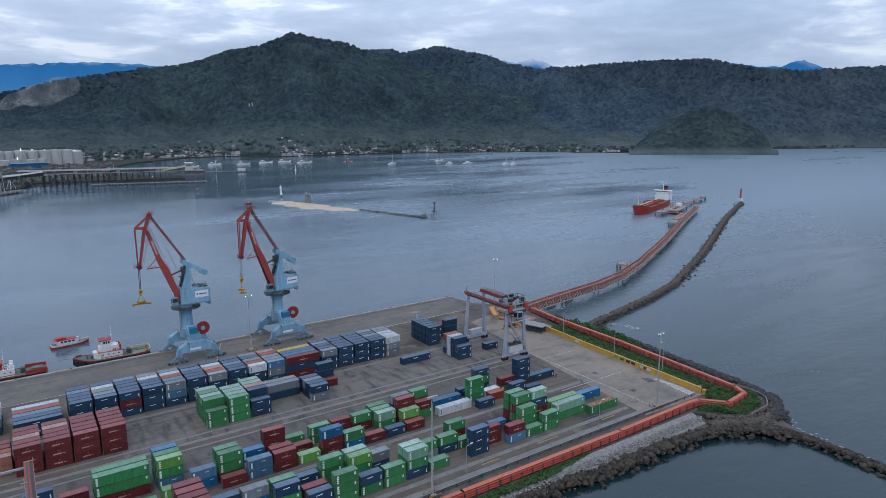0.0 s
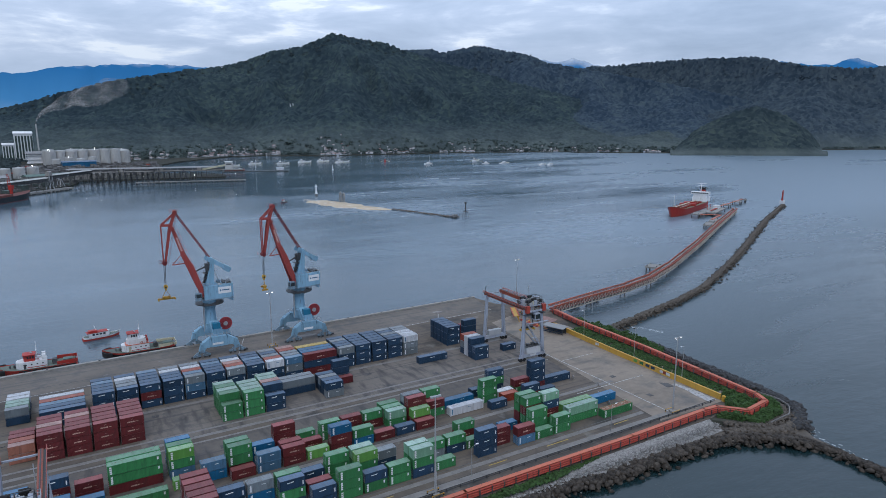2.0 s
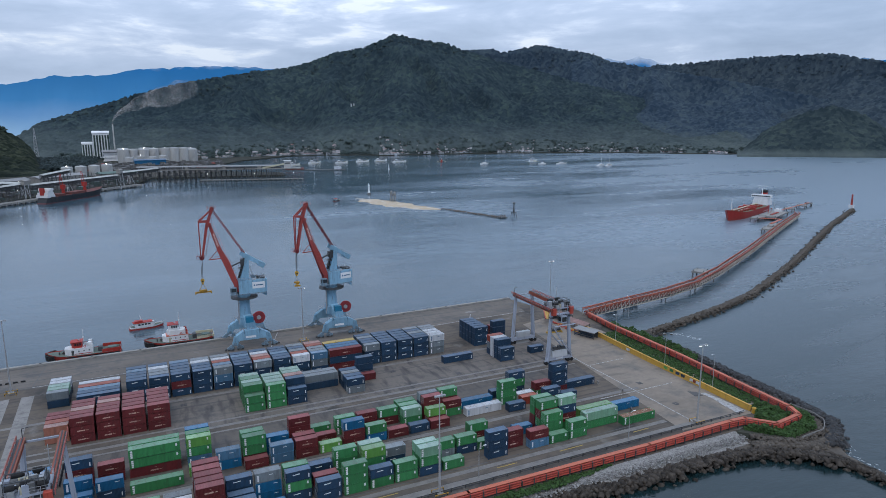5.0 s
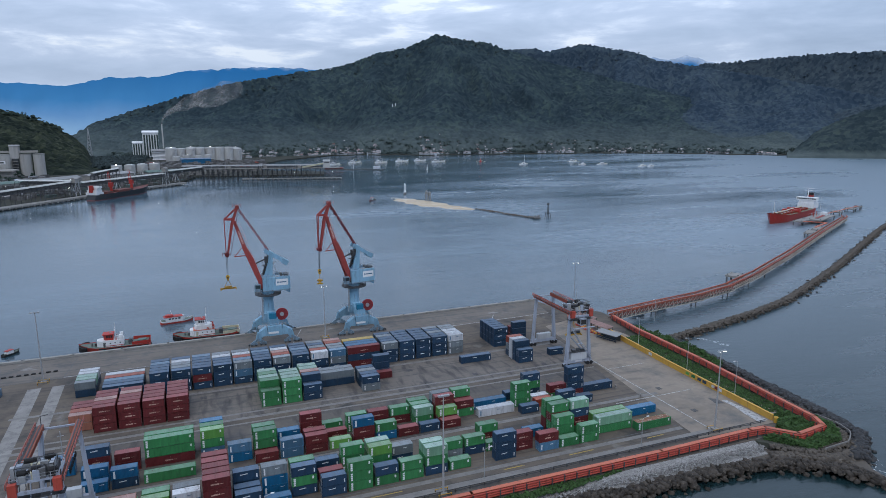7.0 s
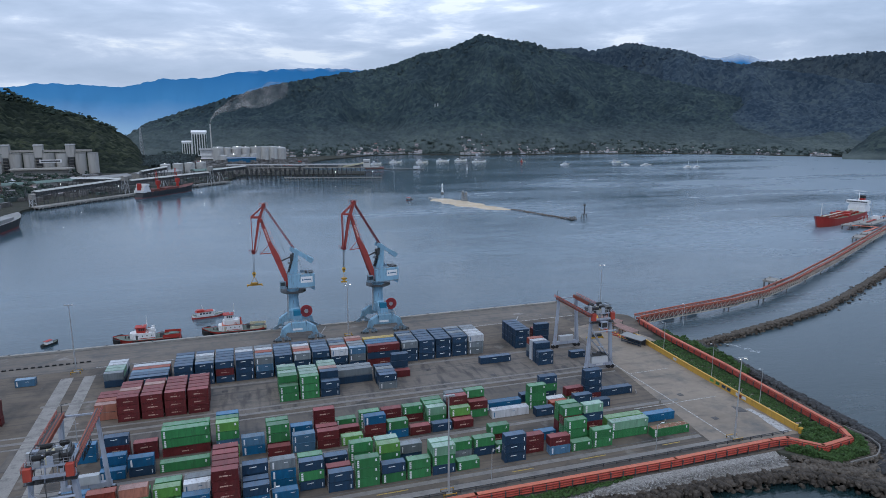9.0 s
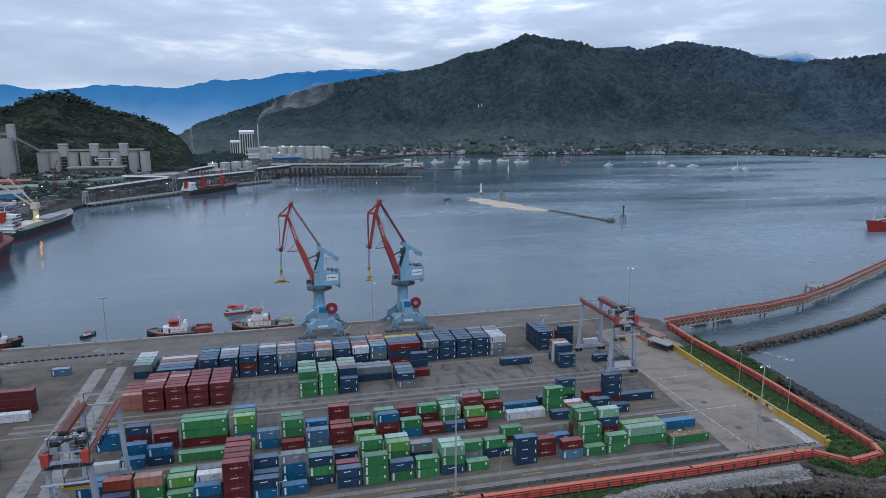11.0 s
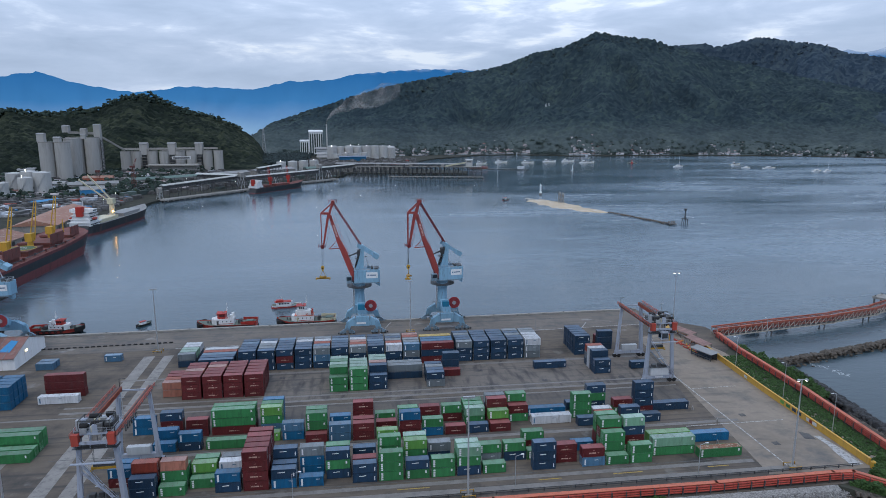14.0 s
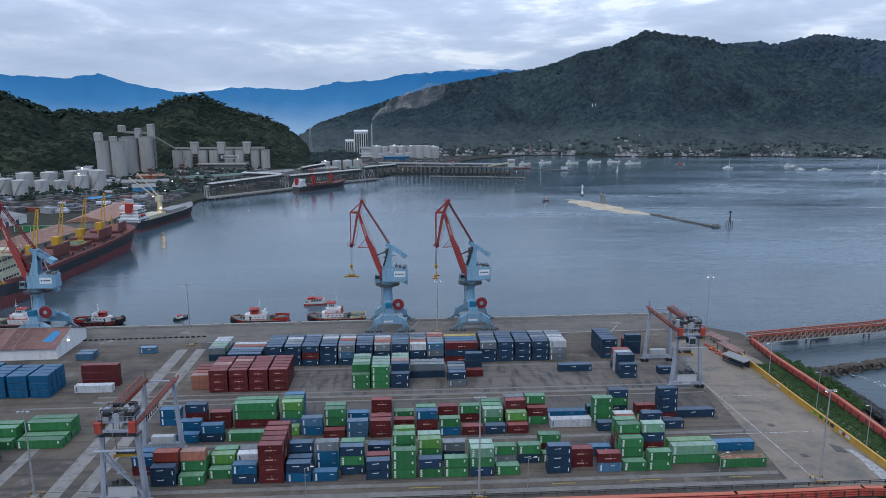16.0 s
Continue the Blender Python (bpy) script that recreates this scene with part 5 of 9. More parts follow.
    for y in (-0.4, 0.4):
        for dx in (-0.25, 0.25):
            ropes.tube((tip[0] + dx, y, tip[2] - 0.6), (-15.5 + dx * 0.7, y * 0.8, 27.4), 0.06, n=5)
    ropes.tube((-0.5, 0.3, 29.0), (-10.3, 0.3, 56.3), 0.05, n=5)
    part("hoist_rope", ropes, M_STEEL, top)
    hook = part("hook_block", Geo().tube((-15.5, -0.35, 26.9), (-15.5, 0.35, 26.9), 0.75, n=14).box(-15.9, -0.4, 25.6, -15.1, 0.4, 26.6), M_YELLOW, top, "yellow and black hook block")
    part("hook_cheek", Geo().box(-15.8, -0.45, 26.3, -15.2, 0.45, 26.9), M_BLACK, hook)
    sprd = Geo().box(-3.05, -0.45, -0.3, 3.05, 0.45, 0.25)
    for x in (-2.9, 2.9):
        sprd.box(x - 0.2, -1.2, -0.5, x + 0.2, 1.2, 0.1)
    for x in (-1.5, 1.5):
        sprd.beam((x, 0, 0.6), (0, 0, 3.4), 0.16)
    sprd.box(-1.3, -0.7, 0.25, 1.3, 0.7, 0.9)
    spreader = part("spreader", sprd, M_SPREADER, top, "dull yellow container spreader")
    spreader.matrix_basis = pose(-15.5, 0, 22.2, 0, 0, 70 if cross else 0)
    turn = pose(0, 0, 1.0, 0, 0, slew)
    for ob in top.children:
        if ob not in fixed:
            ob.matrix_basis = turn @ ob.matrix_basis
    return top


M_PANEL_TEAL = paint("teal_panel", (0.02, 0.20, 0.34))
M_REEL = paint("dark_red_paint", (0.22, 0.035, 0.04), (0.08, 0.02, 0.02), 0.2)
M_REELRED = paint("cable_reel_red", (0.36, 0.05, 0.06), (0.14, 0.03, 0.03), 0.2)
M_LETTER = mat("pale_pink_lettering", (0.62, 0.42, 0.38), 0.7, 0, 0.2, 1.0)
M_SPREADER = paint("dull_yellow_paint", (0.46, 0.25, 0.03), (0.10, 0.07, 0.03), 0.25)
M_CRANE_GREY = paint("grey_blue_machinery", (0.22, 0.32, 0.40), (0.08, 0.07, 0.06), 0.3)
crane = portal_crane((54.0, 254.7, 0), "sky-blue luffing portal crane with a red lattice boom")
portal_crane((90.5, 254.9, 0), "sky-blue luffing portal crane with a raised red boom", 10, True)
copy_thing(crane, pose(-93.2, 252.0, 0, 0, 0, 1))


# ---- rubber-tyred gantry cranes ----
def gantry_crane(at, cabin, label):
    """Local y runs along the span (25 m), x along the wheels; the trolley stands at the near legs."""
    top = thing("gantry_crane", label, "crane", "yard gantry cranes", at)
    for y in (-12.6, 12.6):
        part("sill_beam", Geo().box(-5.6, y - 0.6, 1.5, 5.6, y + 0.6, 2.7), M_RTG, top)
        for x in (-4.9, 4.9):
            leg = Geo().beam((x, y, 2.6), (x * 0.78, y * 0.985, 20.2), 1.25, 1.1, 0.9, 0.9)
            part("leg", leg, M_RTG, top)
            bog = part("bogie", Geo().box(x - 1.3, y - 0.45, 0.9, x + 1.3, y + 0.45, 1.5), M_RTG, top)
            for k in (-0.8, 0.8):
                for s in (-0.55, 0.1):
                    part("tyre", Geo().tube((x + k, y + s, 0.72), (x + k, y + s + 0.45, 0.72), 0.72, n=16), M_BLACK, bog)
    for x in (-3.8, 3.8):
        gd = part("main_girder", Geo().box(x - 0.42, -14.2, 19.9, x + 0.42, 14.2, 21.2), M_GIRDER, top, "faded red box girder")
        part("girder_rail", Geo().box(x - 0.12, -14.0, 21.2, x + 0.12, 14.0, 21.36), M_STEEL, gd)
        part("girder_flange", Geo().box(x - 0.52, -14.2, 21.12, x + 0.52, 14.2, 21.19), M_RUST, gd)
        out = x * 1.3
        part("walkway", Geo().box(min(x * 1.13, out), -14, 20.9, max(x * 1.13, out), 14, 20.98), M_STEEL, gd)
        for z in (21.45, 22.0):
            part("hand_rail", Geo().beam((out, -14, z), (out, 14, z), 0.1), M_RAILPINK, gd)
        wr = Geo()
        for i in range(15):
            y = -14 + 2 * i
            wr.beam((out, y, 20.9), (out, y, 22.0), 0.1)
            if i < 14:
                wr.beam((out, y, 20.9), (out, y + 1, 22.0), 0.09).beam((out, y + 1, 22.0), (out, y + 2, 20.9), 0.09)
        part("walkway_rail", wr, M_RAILPINK, gd)
        part("girder_end", Geo().box(x - 0.75, -14.6, 19.3, x + 0.75, -13.4, 21.9), M_ORANGE, gd, "orange girder end box")
    part("end_tie", Geo().box(-3.0, -14.3, 19.4, 3.0, -13.7, 20.0), M_RTG, top)
    part("end_tie", Geo().box(-3.3, 13.75, 19.95, 3.3, 14.15, 20.35), M_RTG, top)
    tr = Geo().box(-4.2, -11.0, 21.4, 4.2, -4.6, 21.8)
    trolley = part("trolley", tr, M_RTG, top, "grey trolley with winches")
    part("winch", Geo().tube((-2.6, -8.4, 22.7), (1.4, -8.4, 22.7), 0.85, n=14).box(1.8, -9.4, 21.8, 3.6, -6.8, 23.4).box(-3.9, -7.0, 21.8, -2.2, -5.2, 23.0), M_STEEL, trolley)
    part("motor", Geo().tube((-1.6, -6.2, 22.5), (1.8, -6.2, 22.5), 0.65, n=12).box(-0.8, -10.6, 21.8, 1.4, -9.6, 23.2), M_CREAM, trolley, "cream motor housing")
    rl = Geo()
    for x, y in ((-4.2, -11), (4.2, -11), (4.2, -4.6), (-4.2, -4.6)):
        rl.beam((x, y, 21.8), (x, y, 23.0), 0.08)
    for z in (22.4, 23.0):
        rl.beam((-4.2, -11, z), (4.2, -11, z), 0.07).beam((-4.2, -4.6, z), (4.2, -4.6, z), 0.07).beam((-4.2, -11, z), (-4.2, -4.6, z), 0.07).beam((4.2, -11, z), (4.2, -4.6, z), 0.07)
    part("trolley_rail", rl, M_GALV, trolley)
    rt_ = random.Random(3)
    for i in range(24):
        x, y = -3.9 + (i % 5) * 1.6 + rt_.uniform(-0.4, 0.4), -11.0 + (i // 5) * 1.35 + rt_.uniform(-0.3, 0.3)
        z = 21.8 if i % 4 else 20.2
        part("gearbox", Geo().box(x, y, z, x + rt_.uniform(0.5, 1.3), y + rt_.uniform(0.5, 1.1), z + rt_.uniform(0.6, 2.6)), (M_STEEL, M_GALV, M_RTG, M_DCONC)[i % 4], trolley)
    for i in range(6):
        x = -4.4 + i * 1.7
        part("hanger", Geo().beam((x, -11.2, 18.2), (x + rt_.uniform(-0.6, 0.6), -10.6, 23.0), 0.16), M_STEEL if i % 2 else M_RTG, trolley)
    fr_ = Geo()
    for x in (-3.2, 0.4, 3.4):
        fr_.beam((x, -10.8, 21.8), (x, -10.8, 24.6), 0.14).beam((x, -7.0, 21.8), (x, -7.0, 24.6), 0.14).beam((x, -10.8, 24.6), (x, -7.0, 24.6), 0.14)
    fr_.beam((-3.2, -10.8, 24.6), (3.4, -10.8, 24.6), 0.14).beam((-3.2, -7.0, 24.6), (3.4, -7.0, 24.6), 0.14)
    part("trolley_frame", fr_, M_STEEL, trolley)
    part("service_deck", Geo().box(-4.8, -14.0, 18.2, 4.8, -11.4, 18.35).beam((-4.8, -14.0, 19.3), (4.8, -14.0, 19.3), 0.07).beam((-4.8, -14.0, 18.8), (4.8, -14.0, 18.8), 0.07), M_STEEL, top)
    trolley.matrix_basis = pose(0, -2.6, 0)
    if cabin:
        cab = part("operator_cab", Geo().box(-1.1, -12.6, 16.4, 1.3, -10.2, 19.0), M_RTG, trolley)
        part("cab_window", Geo().box(-0.9, -12.68, 16.8, 1.1, -12.60, 18.6).box(-1.18, -12.3, 16.9, -1.10, -10.6, 18.5), M_GLASS, cab)
    part("cab_frame", Geo().beam((-1.0, -10.6, 19.0), (-1.0, -9.8, 21.4), 0.2).beam((1.2, -10.6, 19.0), (1.2, -9.8, 21.4), 0.2).box(-4.6, -13.6, 15.6, 4.6, -12.9, 15.8), M_RTG, trolley)
    for x, y, z, r, w in ((-3.0, -10.2, 23.3, 0.55, 1.5), (-0.6, -9.9, 23.6, 0.6, 1.7), (2.2, -10.3, 23.2, 0.5, 1.4), (-2.6, -5.6, 23.4, 0.6, 1.8), (0.9, -5.3, 23.7, 0.5, 1.6)):
        part("hoist_motor", Geo().tube((x, y, z), (x + w, y, z), r, n=12).tube((x + w, y, z), (x + w + 0.35, y, z), r * 0.6, n=10).box(x + 0.2, y - r * 0.8, 21.8, x + w - 0.2, y + r * 0.8, z - r * 0.7), M_BLACK, trolley, "black hoist motor")
    part("hoist_rope", Geo().tube((-2.4, -8.2, 21.4), (-2.4, -6.6, 12.2), 0.05, n=5).tube((2.4, -8.2, 21.4), (2.4, -6.6, 12.2), 0.05, n=5).tube((-2.4, -5.6, 21.4), (-2.4, -6.6, 12.2), 0.05, n=5).tube((2.4, -5.6, 21.4), (2.4, -6.6, 12.2), 0.05, n=5), M_STEEL, trolley)
    sp = part("spreader", Geo().box(-3.0, -7.3, 11.0, 3.0, -5.9, 11.6).box(-3.05, -7.8, 10.8, -2.6, -5.4, 11.2).box(2.6, -7.8, 10.8, 3.05, -5.4, 11.2), M_YELLOW, top, "yellow container spreader")
    sp.matrix_basis = pose(0, -2.6, 0)
    part("headblock", Geo().box(-2.5, -7.2, 11.6, 2.5, -6.0, 12.4), M_STEEL, sp)
    eh = part("power_house", Geo().box(-3.4, -13.6, 2.7, 3.2, -11.6, 5.6), M_GENSET, top, "pale grey generator housing")
    part("power_house_frame", Geo().box(-3.6, -13.8, 5.6, 3.4, -11.4, 5.75).box(-2.6, -13.2, 5.75, -1.4, -12.0, 6.6).box(-0.6, -13.0, 5.75, 0.4, -12.2, 6.9).box(1.0, -13.2, 5.75, 2.4, -12.0, 6.5), M_STEEL, eh)
    part("cable_box", Geo().box(-3.0, 11.8, 2.7, 3.0, 13.4, 4.9), M_GENSET, top, "pale grey control cabinet")
    st = Geo()
    for (x0, z0), (x1, z1) in (((4.9, 3.0), (0.2, 9.0)), ((0.2, 9.0), (-4.0, 15.6))):
        for dy in (-13.9, -13.3):
            st.beam((x0, dy, z0), (x1, dy, z1), 0.12, 0.25)
            st.beam((x0, dy, z0 + 1.0), (x1, dy, z1 + 1.0), 0.06)
        for i in range(16):
            k = i / 16
            st.box(x0 + (x1 - x0) * k - 0.15, -13.9, z0 + (z1 - z0) * k, x0 + (x1 - x0) * k + 0.15, -13.3, z0 + (z1 - z0) * k + 0.05)
    st.box(-0.8, -14.0, 8.9, 0.9, -13.1, 9.05)
    part("stair", st, M_RTG, top)
    for y in (-12.6,):
        part("brace", Geo().beam((4.4, y, 3.0), (-3.9, y, 12.0), 0.4), M_RTG, top)
        part("cross_tie", Geo().box(-4.0, y - 0.3, 17.6, 4.0, y + 0.3, 18.2), M_RTG, top)
    part("number_board", Geo().box(-1.4, -13.24, 1.8, 1.4, -13.2, 2.4), M_WHITE, top, "small white board")
    part("mast", Geo().tube((3.4, -5.0, 21.8), (3.4, -5.0, 27.2), 0.08, n=6).beam((2.8, -5, 26.2), (4.0, -5, 26.2), 0.08), M_GALV, top)
    part("floodlight_arm", Geo().tube((-3.8, 13.8, 21.3), (-3.8, 13.8, 23.4), 0.09, n=6).beam((-3.8, 13.8, 23.4), (-2.2, 13.8, 23.6), 0.12), M_STEEL, top)
    fest = Geo()
    for i in range(6):
        fest.ring((5.2, -9 + i * 1.4, 20.3), 0.62, 0.09, 12, 4, "x")
    part("festoon_cable", fest, M_BLACK, top, "black hanging cable loops")
    return top


M_GIRDER = paint("faded_girder_red", (0.34, 0.085, 0.055), (0.16, 0.06, 0.045), 0.35)
M_RAILPINK = paint("faded_pink_red_rail", (0.50, 0.15, 0.12), (0.25, 0.1, 0.08), 0.25)
M_CREAM = paint("cream_paint", (0.62, 0.58, 0.42))
M_GENSET = paint("pale_grey_cabinet", (0.56, 0.58, 0.60))
gantry_crane((157.0, 193.0, 0), True, "pale grey rubber-tyred gantry crane with orange girders")
gantry_crane((-5.3, 134.2, 0), False, "pale grey rubber-tyred gantry crane with orange girders over stacked containers")


# ---- yard lamps ----
def lamp_mast(x, y, h, heads=2, lit=True, stout=1.0):
    top = thing("lamp_mast", "tall galvanised yard light mast with floodlights", "lamp mast", "yard lamps", (x, y, 0))
    part("pole", Geo().tube((0, 0, 0), (0, 0, h), 0.30 * stout, 0.12 * stout, 10), M_GALV, top)
    part("base", Geo().box(-0.8, -0.8, 0, 0.8, 0.8, 0.7), M_CONC, top)
    part("crossarm", Geo().box(-1.3, -0.08, h - 0.25, 1.3, 0.08, h - 0.1), M_GALV, top)
    for i in range(heads):
        u = -1.1 + 2.2 * i / max(1, heads - 1)
        hd = part("floodlight", Geo().box(u - 0.3, -0.55, h - 0.35, u + 0.3, 0.1, h + 0.05), M_GALV, top)
        if lit:
            part("lens", Geo().box(u - 0.26, -0.5, h - 0.40, u + 0.26, 0.05, h - 0.352), M_LAMP, hd)
    return top


def bollard_guard(x, y):
    top = thing("crash_guard", "yellow and black striped mast guard", "guard", "mast guards", (x, y, 0))
    for dx in (-1.6, 1.6):
        for dy in (-1.3, 1.3):
            part("post", Geo().tube((dx, dy, 0), (dx, dy, 1.0), 0.14, n=8), M_YELLOW, top)
            part("band", Geo().tube((dx, dy, 0.35), (dx, dy, 0.62), 0.145, n=8), M_BLACK, top)
    part("rail", Geo().beam((-1.6, -1.3, 0.85), (1.6, -1.3, 0.85), 0.12).beam((-1.6, 1.3, 0.85), (1.6, 1.3, 0.85), 0.12), M_YELLOW, top)


for x, y, h, n, lit in ((78.9, 119.6, 26, 4, False), (165.9, 121.3, 24.8, 2, True), (-28.6, 125.8, 22.6, 3, False), (-25.6, 234.5, 25.8, 3, False), (75.4, 245.5, 23, 2, True), (188.7, 232.4, 26.3, 2, True)):
    lamp_mast(x, y, h, n, lit, 0.5 if x > 188 else 1.0)
    bollard_guard(x, y)
for x, y in ((91.4, 122.6), (139.9, 121.9), (37.0, 121.5)):
    top = thing("street_lamp", "slim galvanised street lamp with one short arm", "street lamp", "small road lamps", (x, y, 0))
    part("pole", Geo().tube((0, 0, 0), (0, 0, 8.0), 0.11, 0.07, 8), M_GALV, top)
    part("arm", Geo().tube((0, 0, 8.0), (1.6, 0.2, 8.35), 0.06, 0.05, 6), M_GALV, top)
    part("head", Geo().box(1.4, 0.05, 8.3, 2.2, 0.35, 8.45), M_WHITE, top)


M_WPATCH = mat("broken_white_concrete", (0.40, 0.40, 0.40), 0.85, 0, 0.35, 0.5, (0.16, 0.155, 0.15), 0.42, 0.3, 3.0)

# ---- eastern edge: pipe rack, wall, bank and rocks ----
def along(path, step, first=0.0):
    """Points and headings at even steps along a path."""
    out, left = [], first
    for (x0, y0), (x1, y1) in zip(path, path[1:]):
        d = math.hypot(x1 - x0, y1 - y0)
        s = left
        while s < d:
            out.append((x0 + (x1 - x0) * s / d, y0 + (y1 - y0) * s / d, math.degrees(math.atan2(y1 - y0, x1 - x0))))
            s += step
        left = s - d
    return out


RACK = [(-150, 113.6), (84, 114.2), (140, 113.8), (172, 114.4), (177.4, 114.0), (183.3, 107.4), (194.6, 108.8), (197.0, 113.7), (198.7, 137.0), (200.8, 165.0), (201.6, 203.0), (203.5, 222.0)]
rack = thing("pipe_rack", "orange-red pipe rack with dark posts along the yard edge", "pipe rack")
for (x0, y0), (x1, y1) in zip(RACK, RACK[1:]):
    a = math.atan2(y1 - y0, x1 - x0)
    nx, ny = -math.sin(a), math.cos(a)
    ex, ey = math.cos(a) * 0.3, math.sin(a) * 0.3
    for z, r in ((0.75, 0.24), (1.35, 0.24), (1.95, 0.24)):
        for off in (-0.75, 0.75):
            part("pipe", Geo().tube((x0 - ex + nx * off, y0 - ey + ny * off, z), (x1 + ex + nx * off, y1 + ey + ny * off, z), r, n=8), M_ORANGE, rack)
    part("top_tray", Geo().beam((x0 - ex, y0 - ey, 2.38), (x1 + ex, y1 + ey, 2.38), 1.25, 0.14), M_ORANGE_TOP, rack, "faded orange top tray")
post_mesh = Geo().box(-0.14, -1.16, -1.6, 0.14, -0.98, 2.2).box(-0.14, 0.98, -1.6, 0.14, 1.16, 2.2).box(-0.08, -0.9, 0.38, 0.08, 0.9, 0.5).box(-0.08, -0.9, 2.22, 0.08, 0.9, 2.3).mesh("post", M_STEEL)
for x, y, a in along(RACK, 3.6):
    ob = new("post", post_mesh)
    ob.matrix_basis = pose(x, y, 0, 0, 0, a)
    ob.parent = rack

rail = thing("guard_rail", "low dark steel guard rail beside the yard road", "guard rail")
for z in (0.45, 0.9):
    part("bar", Geo().beam((-150, 119.2, z), (184, 119.6, z), 0.12, 0.16), M_STEEL, rail)
rp = Geo().box(-0.1, -0.1, 0, 0.1, 0.1, 1.0).mesh("post", M_STEEL)
for x, y, a in along([(-150, 119.2), (184, 119.6)], 4.0):
    ob = new("post", rp)
    ob.matrix_basis = pose(x, y, 0)
    ob.parent = rail
structure("trim_kerb", Geo().beam((-150, 120.3, 0.08), (176, 120.6, 0.08), 0.5, 0.34), M_STRIP, "pale concrete kerb")

wall_path = [(190.5, 209), (188.4, 169.0), (187.6, 140.9), (187.0, 119.6)]
g = Geo()
for (x0, y0), (x1, y1) in zip(wall_path, wall_path[1:]):
    g.beam((x0, y0, 0.95), (x1, y1, 0.95), 0.4, 1.9)
wall = structure("wall_east", g, M_WALLY, "ochre-painted concrete boundary wall")
g = Geo()
for (x0, y0), (x1, y1) in zip(wall_path, wall_path[1:]):
    g.beam((x0, y0, 1.98), (x1, y1, 1.98), 0.62, 0.14)
part("coping", g, M_WALLY, wall)
for i, (key, y) in enumerate((("n", 148.5), ("n", 151), ("g", 154), ("l", 157), ("w", 144.2), ("o", 142.8), ("w", 141.4), ("w", 178))):
    x = 188.4 + (y - 169.0) * 0.8 / 28.1 if y < 169 else 188.7
    part("notice", Geo().box(x - 0.27, y - 0.9, 0.6, x - 0.215, y + 0.9, 1.6), BOX_MATS[key][0], wall, "small painted notice board")

M_SHEDROOF = mat("pink_brown_sheet_roof", (0.25, 0.145, 0.125), 0.7, 0, 0.3, 0.4, (0.16, 0.11, 0.09), 0.3)
shelter = thing("shelter", "dark open-sided shelter with a pale sheet roof", "shelter", "", (185.4, 200.6, 0), -70)
for x in (-4.6, -1.5, 1.5, 4.6):
    for y in (-1.6, 1.6):
        part("post", Geo().box(x - 0.1, y - 0.1, 0, x + 0.1, y + 0.1, 2.9), M_STEEL, shelter)
part("roof", Geo().beam((-5.2, -2.2, 3.0), (5.2, -2.2, 3.0), 0.1, 0.1).add([(-5.2, -2.3, 2.8), (5.2, -2.3, 2.8), (5.2, 2.3, 3.2), (-5.2, 2.3, 3.2), (-5.2, -2.3, 2.92), (5.2, -2.3, 2.92), (5.2, 2.3, 3.32), (-5.2, 2.3, 3.32)], [(3, 2, 1, 0), (4, 5, 6, 7), (0, 1, 5, 4), (1, 2, 6, 5), (2, 3, 7, 6), (3, 0, 4, 7)]), M_ROOF_GR, shelter)
for z in (0.5, 1.2, 1.9):
    part("shelf_rail", Geo().box(-4.6, -1.66, z, 4.6, -1.56, z + 0.25), BOX_MATS["n"][0], shelter)
part("back_panel", Geo().box(-4.6, 1.6, 0, 4.6, 1.7, 2.8), M_STEEL, shelter)

for x, y, lx, turn in ((189.6, 224.2, 10.5, -72), (188.9, 211.6, 12.0, -80)):
    hut = thing("work_shed", "low open work shed with a dull pink-brown sheet roof", "shed", "work sheds", (x, y, 0), turn)
    for i in range(6):
        x0 = -lx / 2 + i * lx / 6
        gg = Geo().add([(x0, -1.9, 2.7), (x0 + lx / 6 - 0.06, -1.9, 2.7), (x0 + lx / 6 - 0.06, 1.9, 3.2), (x0, 1.9, 3.2), (x0, -1.9, 2.8), (x0 + lx / 6 - 0.06, -1.9, 2.8), (x0 + lx / 6 - 0.06, 1.9, 3.3), (x0, 1.9, 3.3)], [(3, 2, 1, 0), (4, 5, 6, 7), (0, 1, 5, 4), (1, 2, 6, 5), (2, 3, 7, 6), (3, 0, 4, 7)])
        part("roof_sheet", gg, M_SHEDROOF, hut)
    for px in (-lx / 2 + 0.3, 0, lx / 2 - 0.3):
        for py, h in ((-1.7, 2.72), (1.7, 3.15)):
            part("post", Geo().box(px - 0.08, py - 0.08, 0, px + 0.08, py + 0.08, h), M_STEEL, hut)
    part("bench", Geo().box(-lx / 2 + 0.6, 0.9, 0.7, lx / 2 - 0.6, 1.6, 0.85).box(-lx / 2 + 0.7, 1.0, 0, -lx / 2 + 0.9, 1.5, 0.7).box(lx / 2 - 0.9, 1.0, 0, lx / 2 - 0.7, 1.5, 0.7), M_RUST, hut)
pile_rng = random.Random(5)
for i in range(16):
    x, y, a = 184.6 + pile_rng.uniform(-1.2, 1.4), 207.0 + i * 0.95 + pile_rng.uniform(-0.4, 0.4), pile_rng.uniform(20, 120)
    pl = thing("stored_pipe", "short length of orange pipe lying on the yard", "pipe", "stored pipes", (x, y, 0), a)
    part("tube", Geo().tube((-pile_rng.uniform(1.0, 2.4), 0, 0.28), (pile_rng.uniform(1.0, 2.4), 0, 0.28), 0.26, n=8), M_ORANGE if i % 4 else M_YELLOW, pl)
lot = thing("steel_trestle", "yellow and orange steel conveyor frame behind the gantry", "frame", "", (183.0, 226.0, 0), 60)
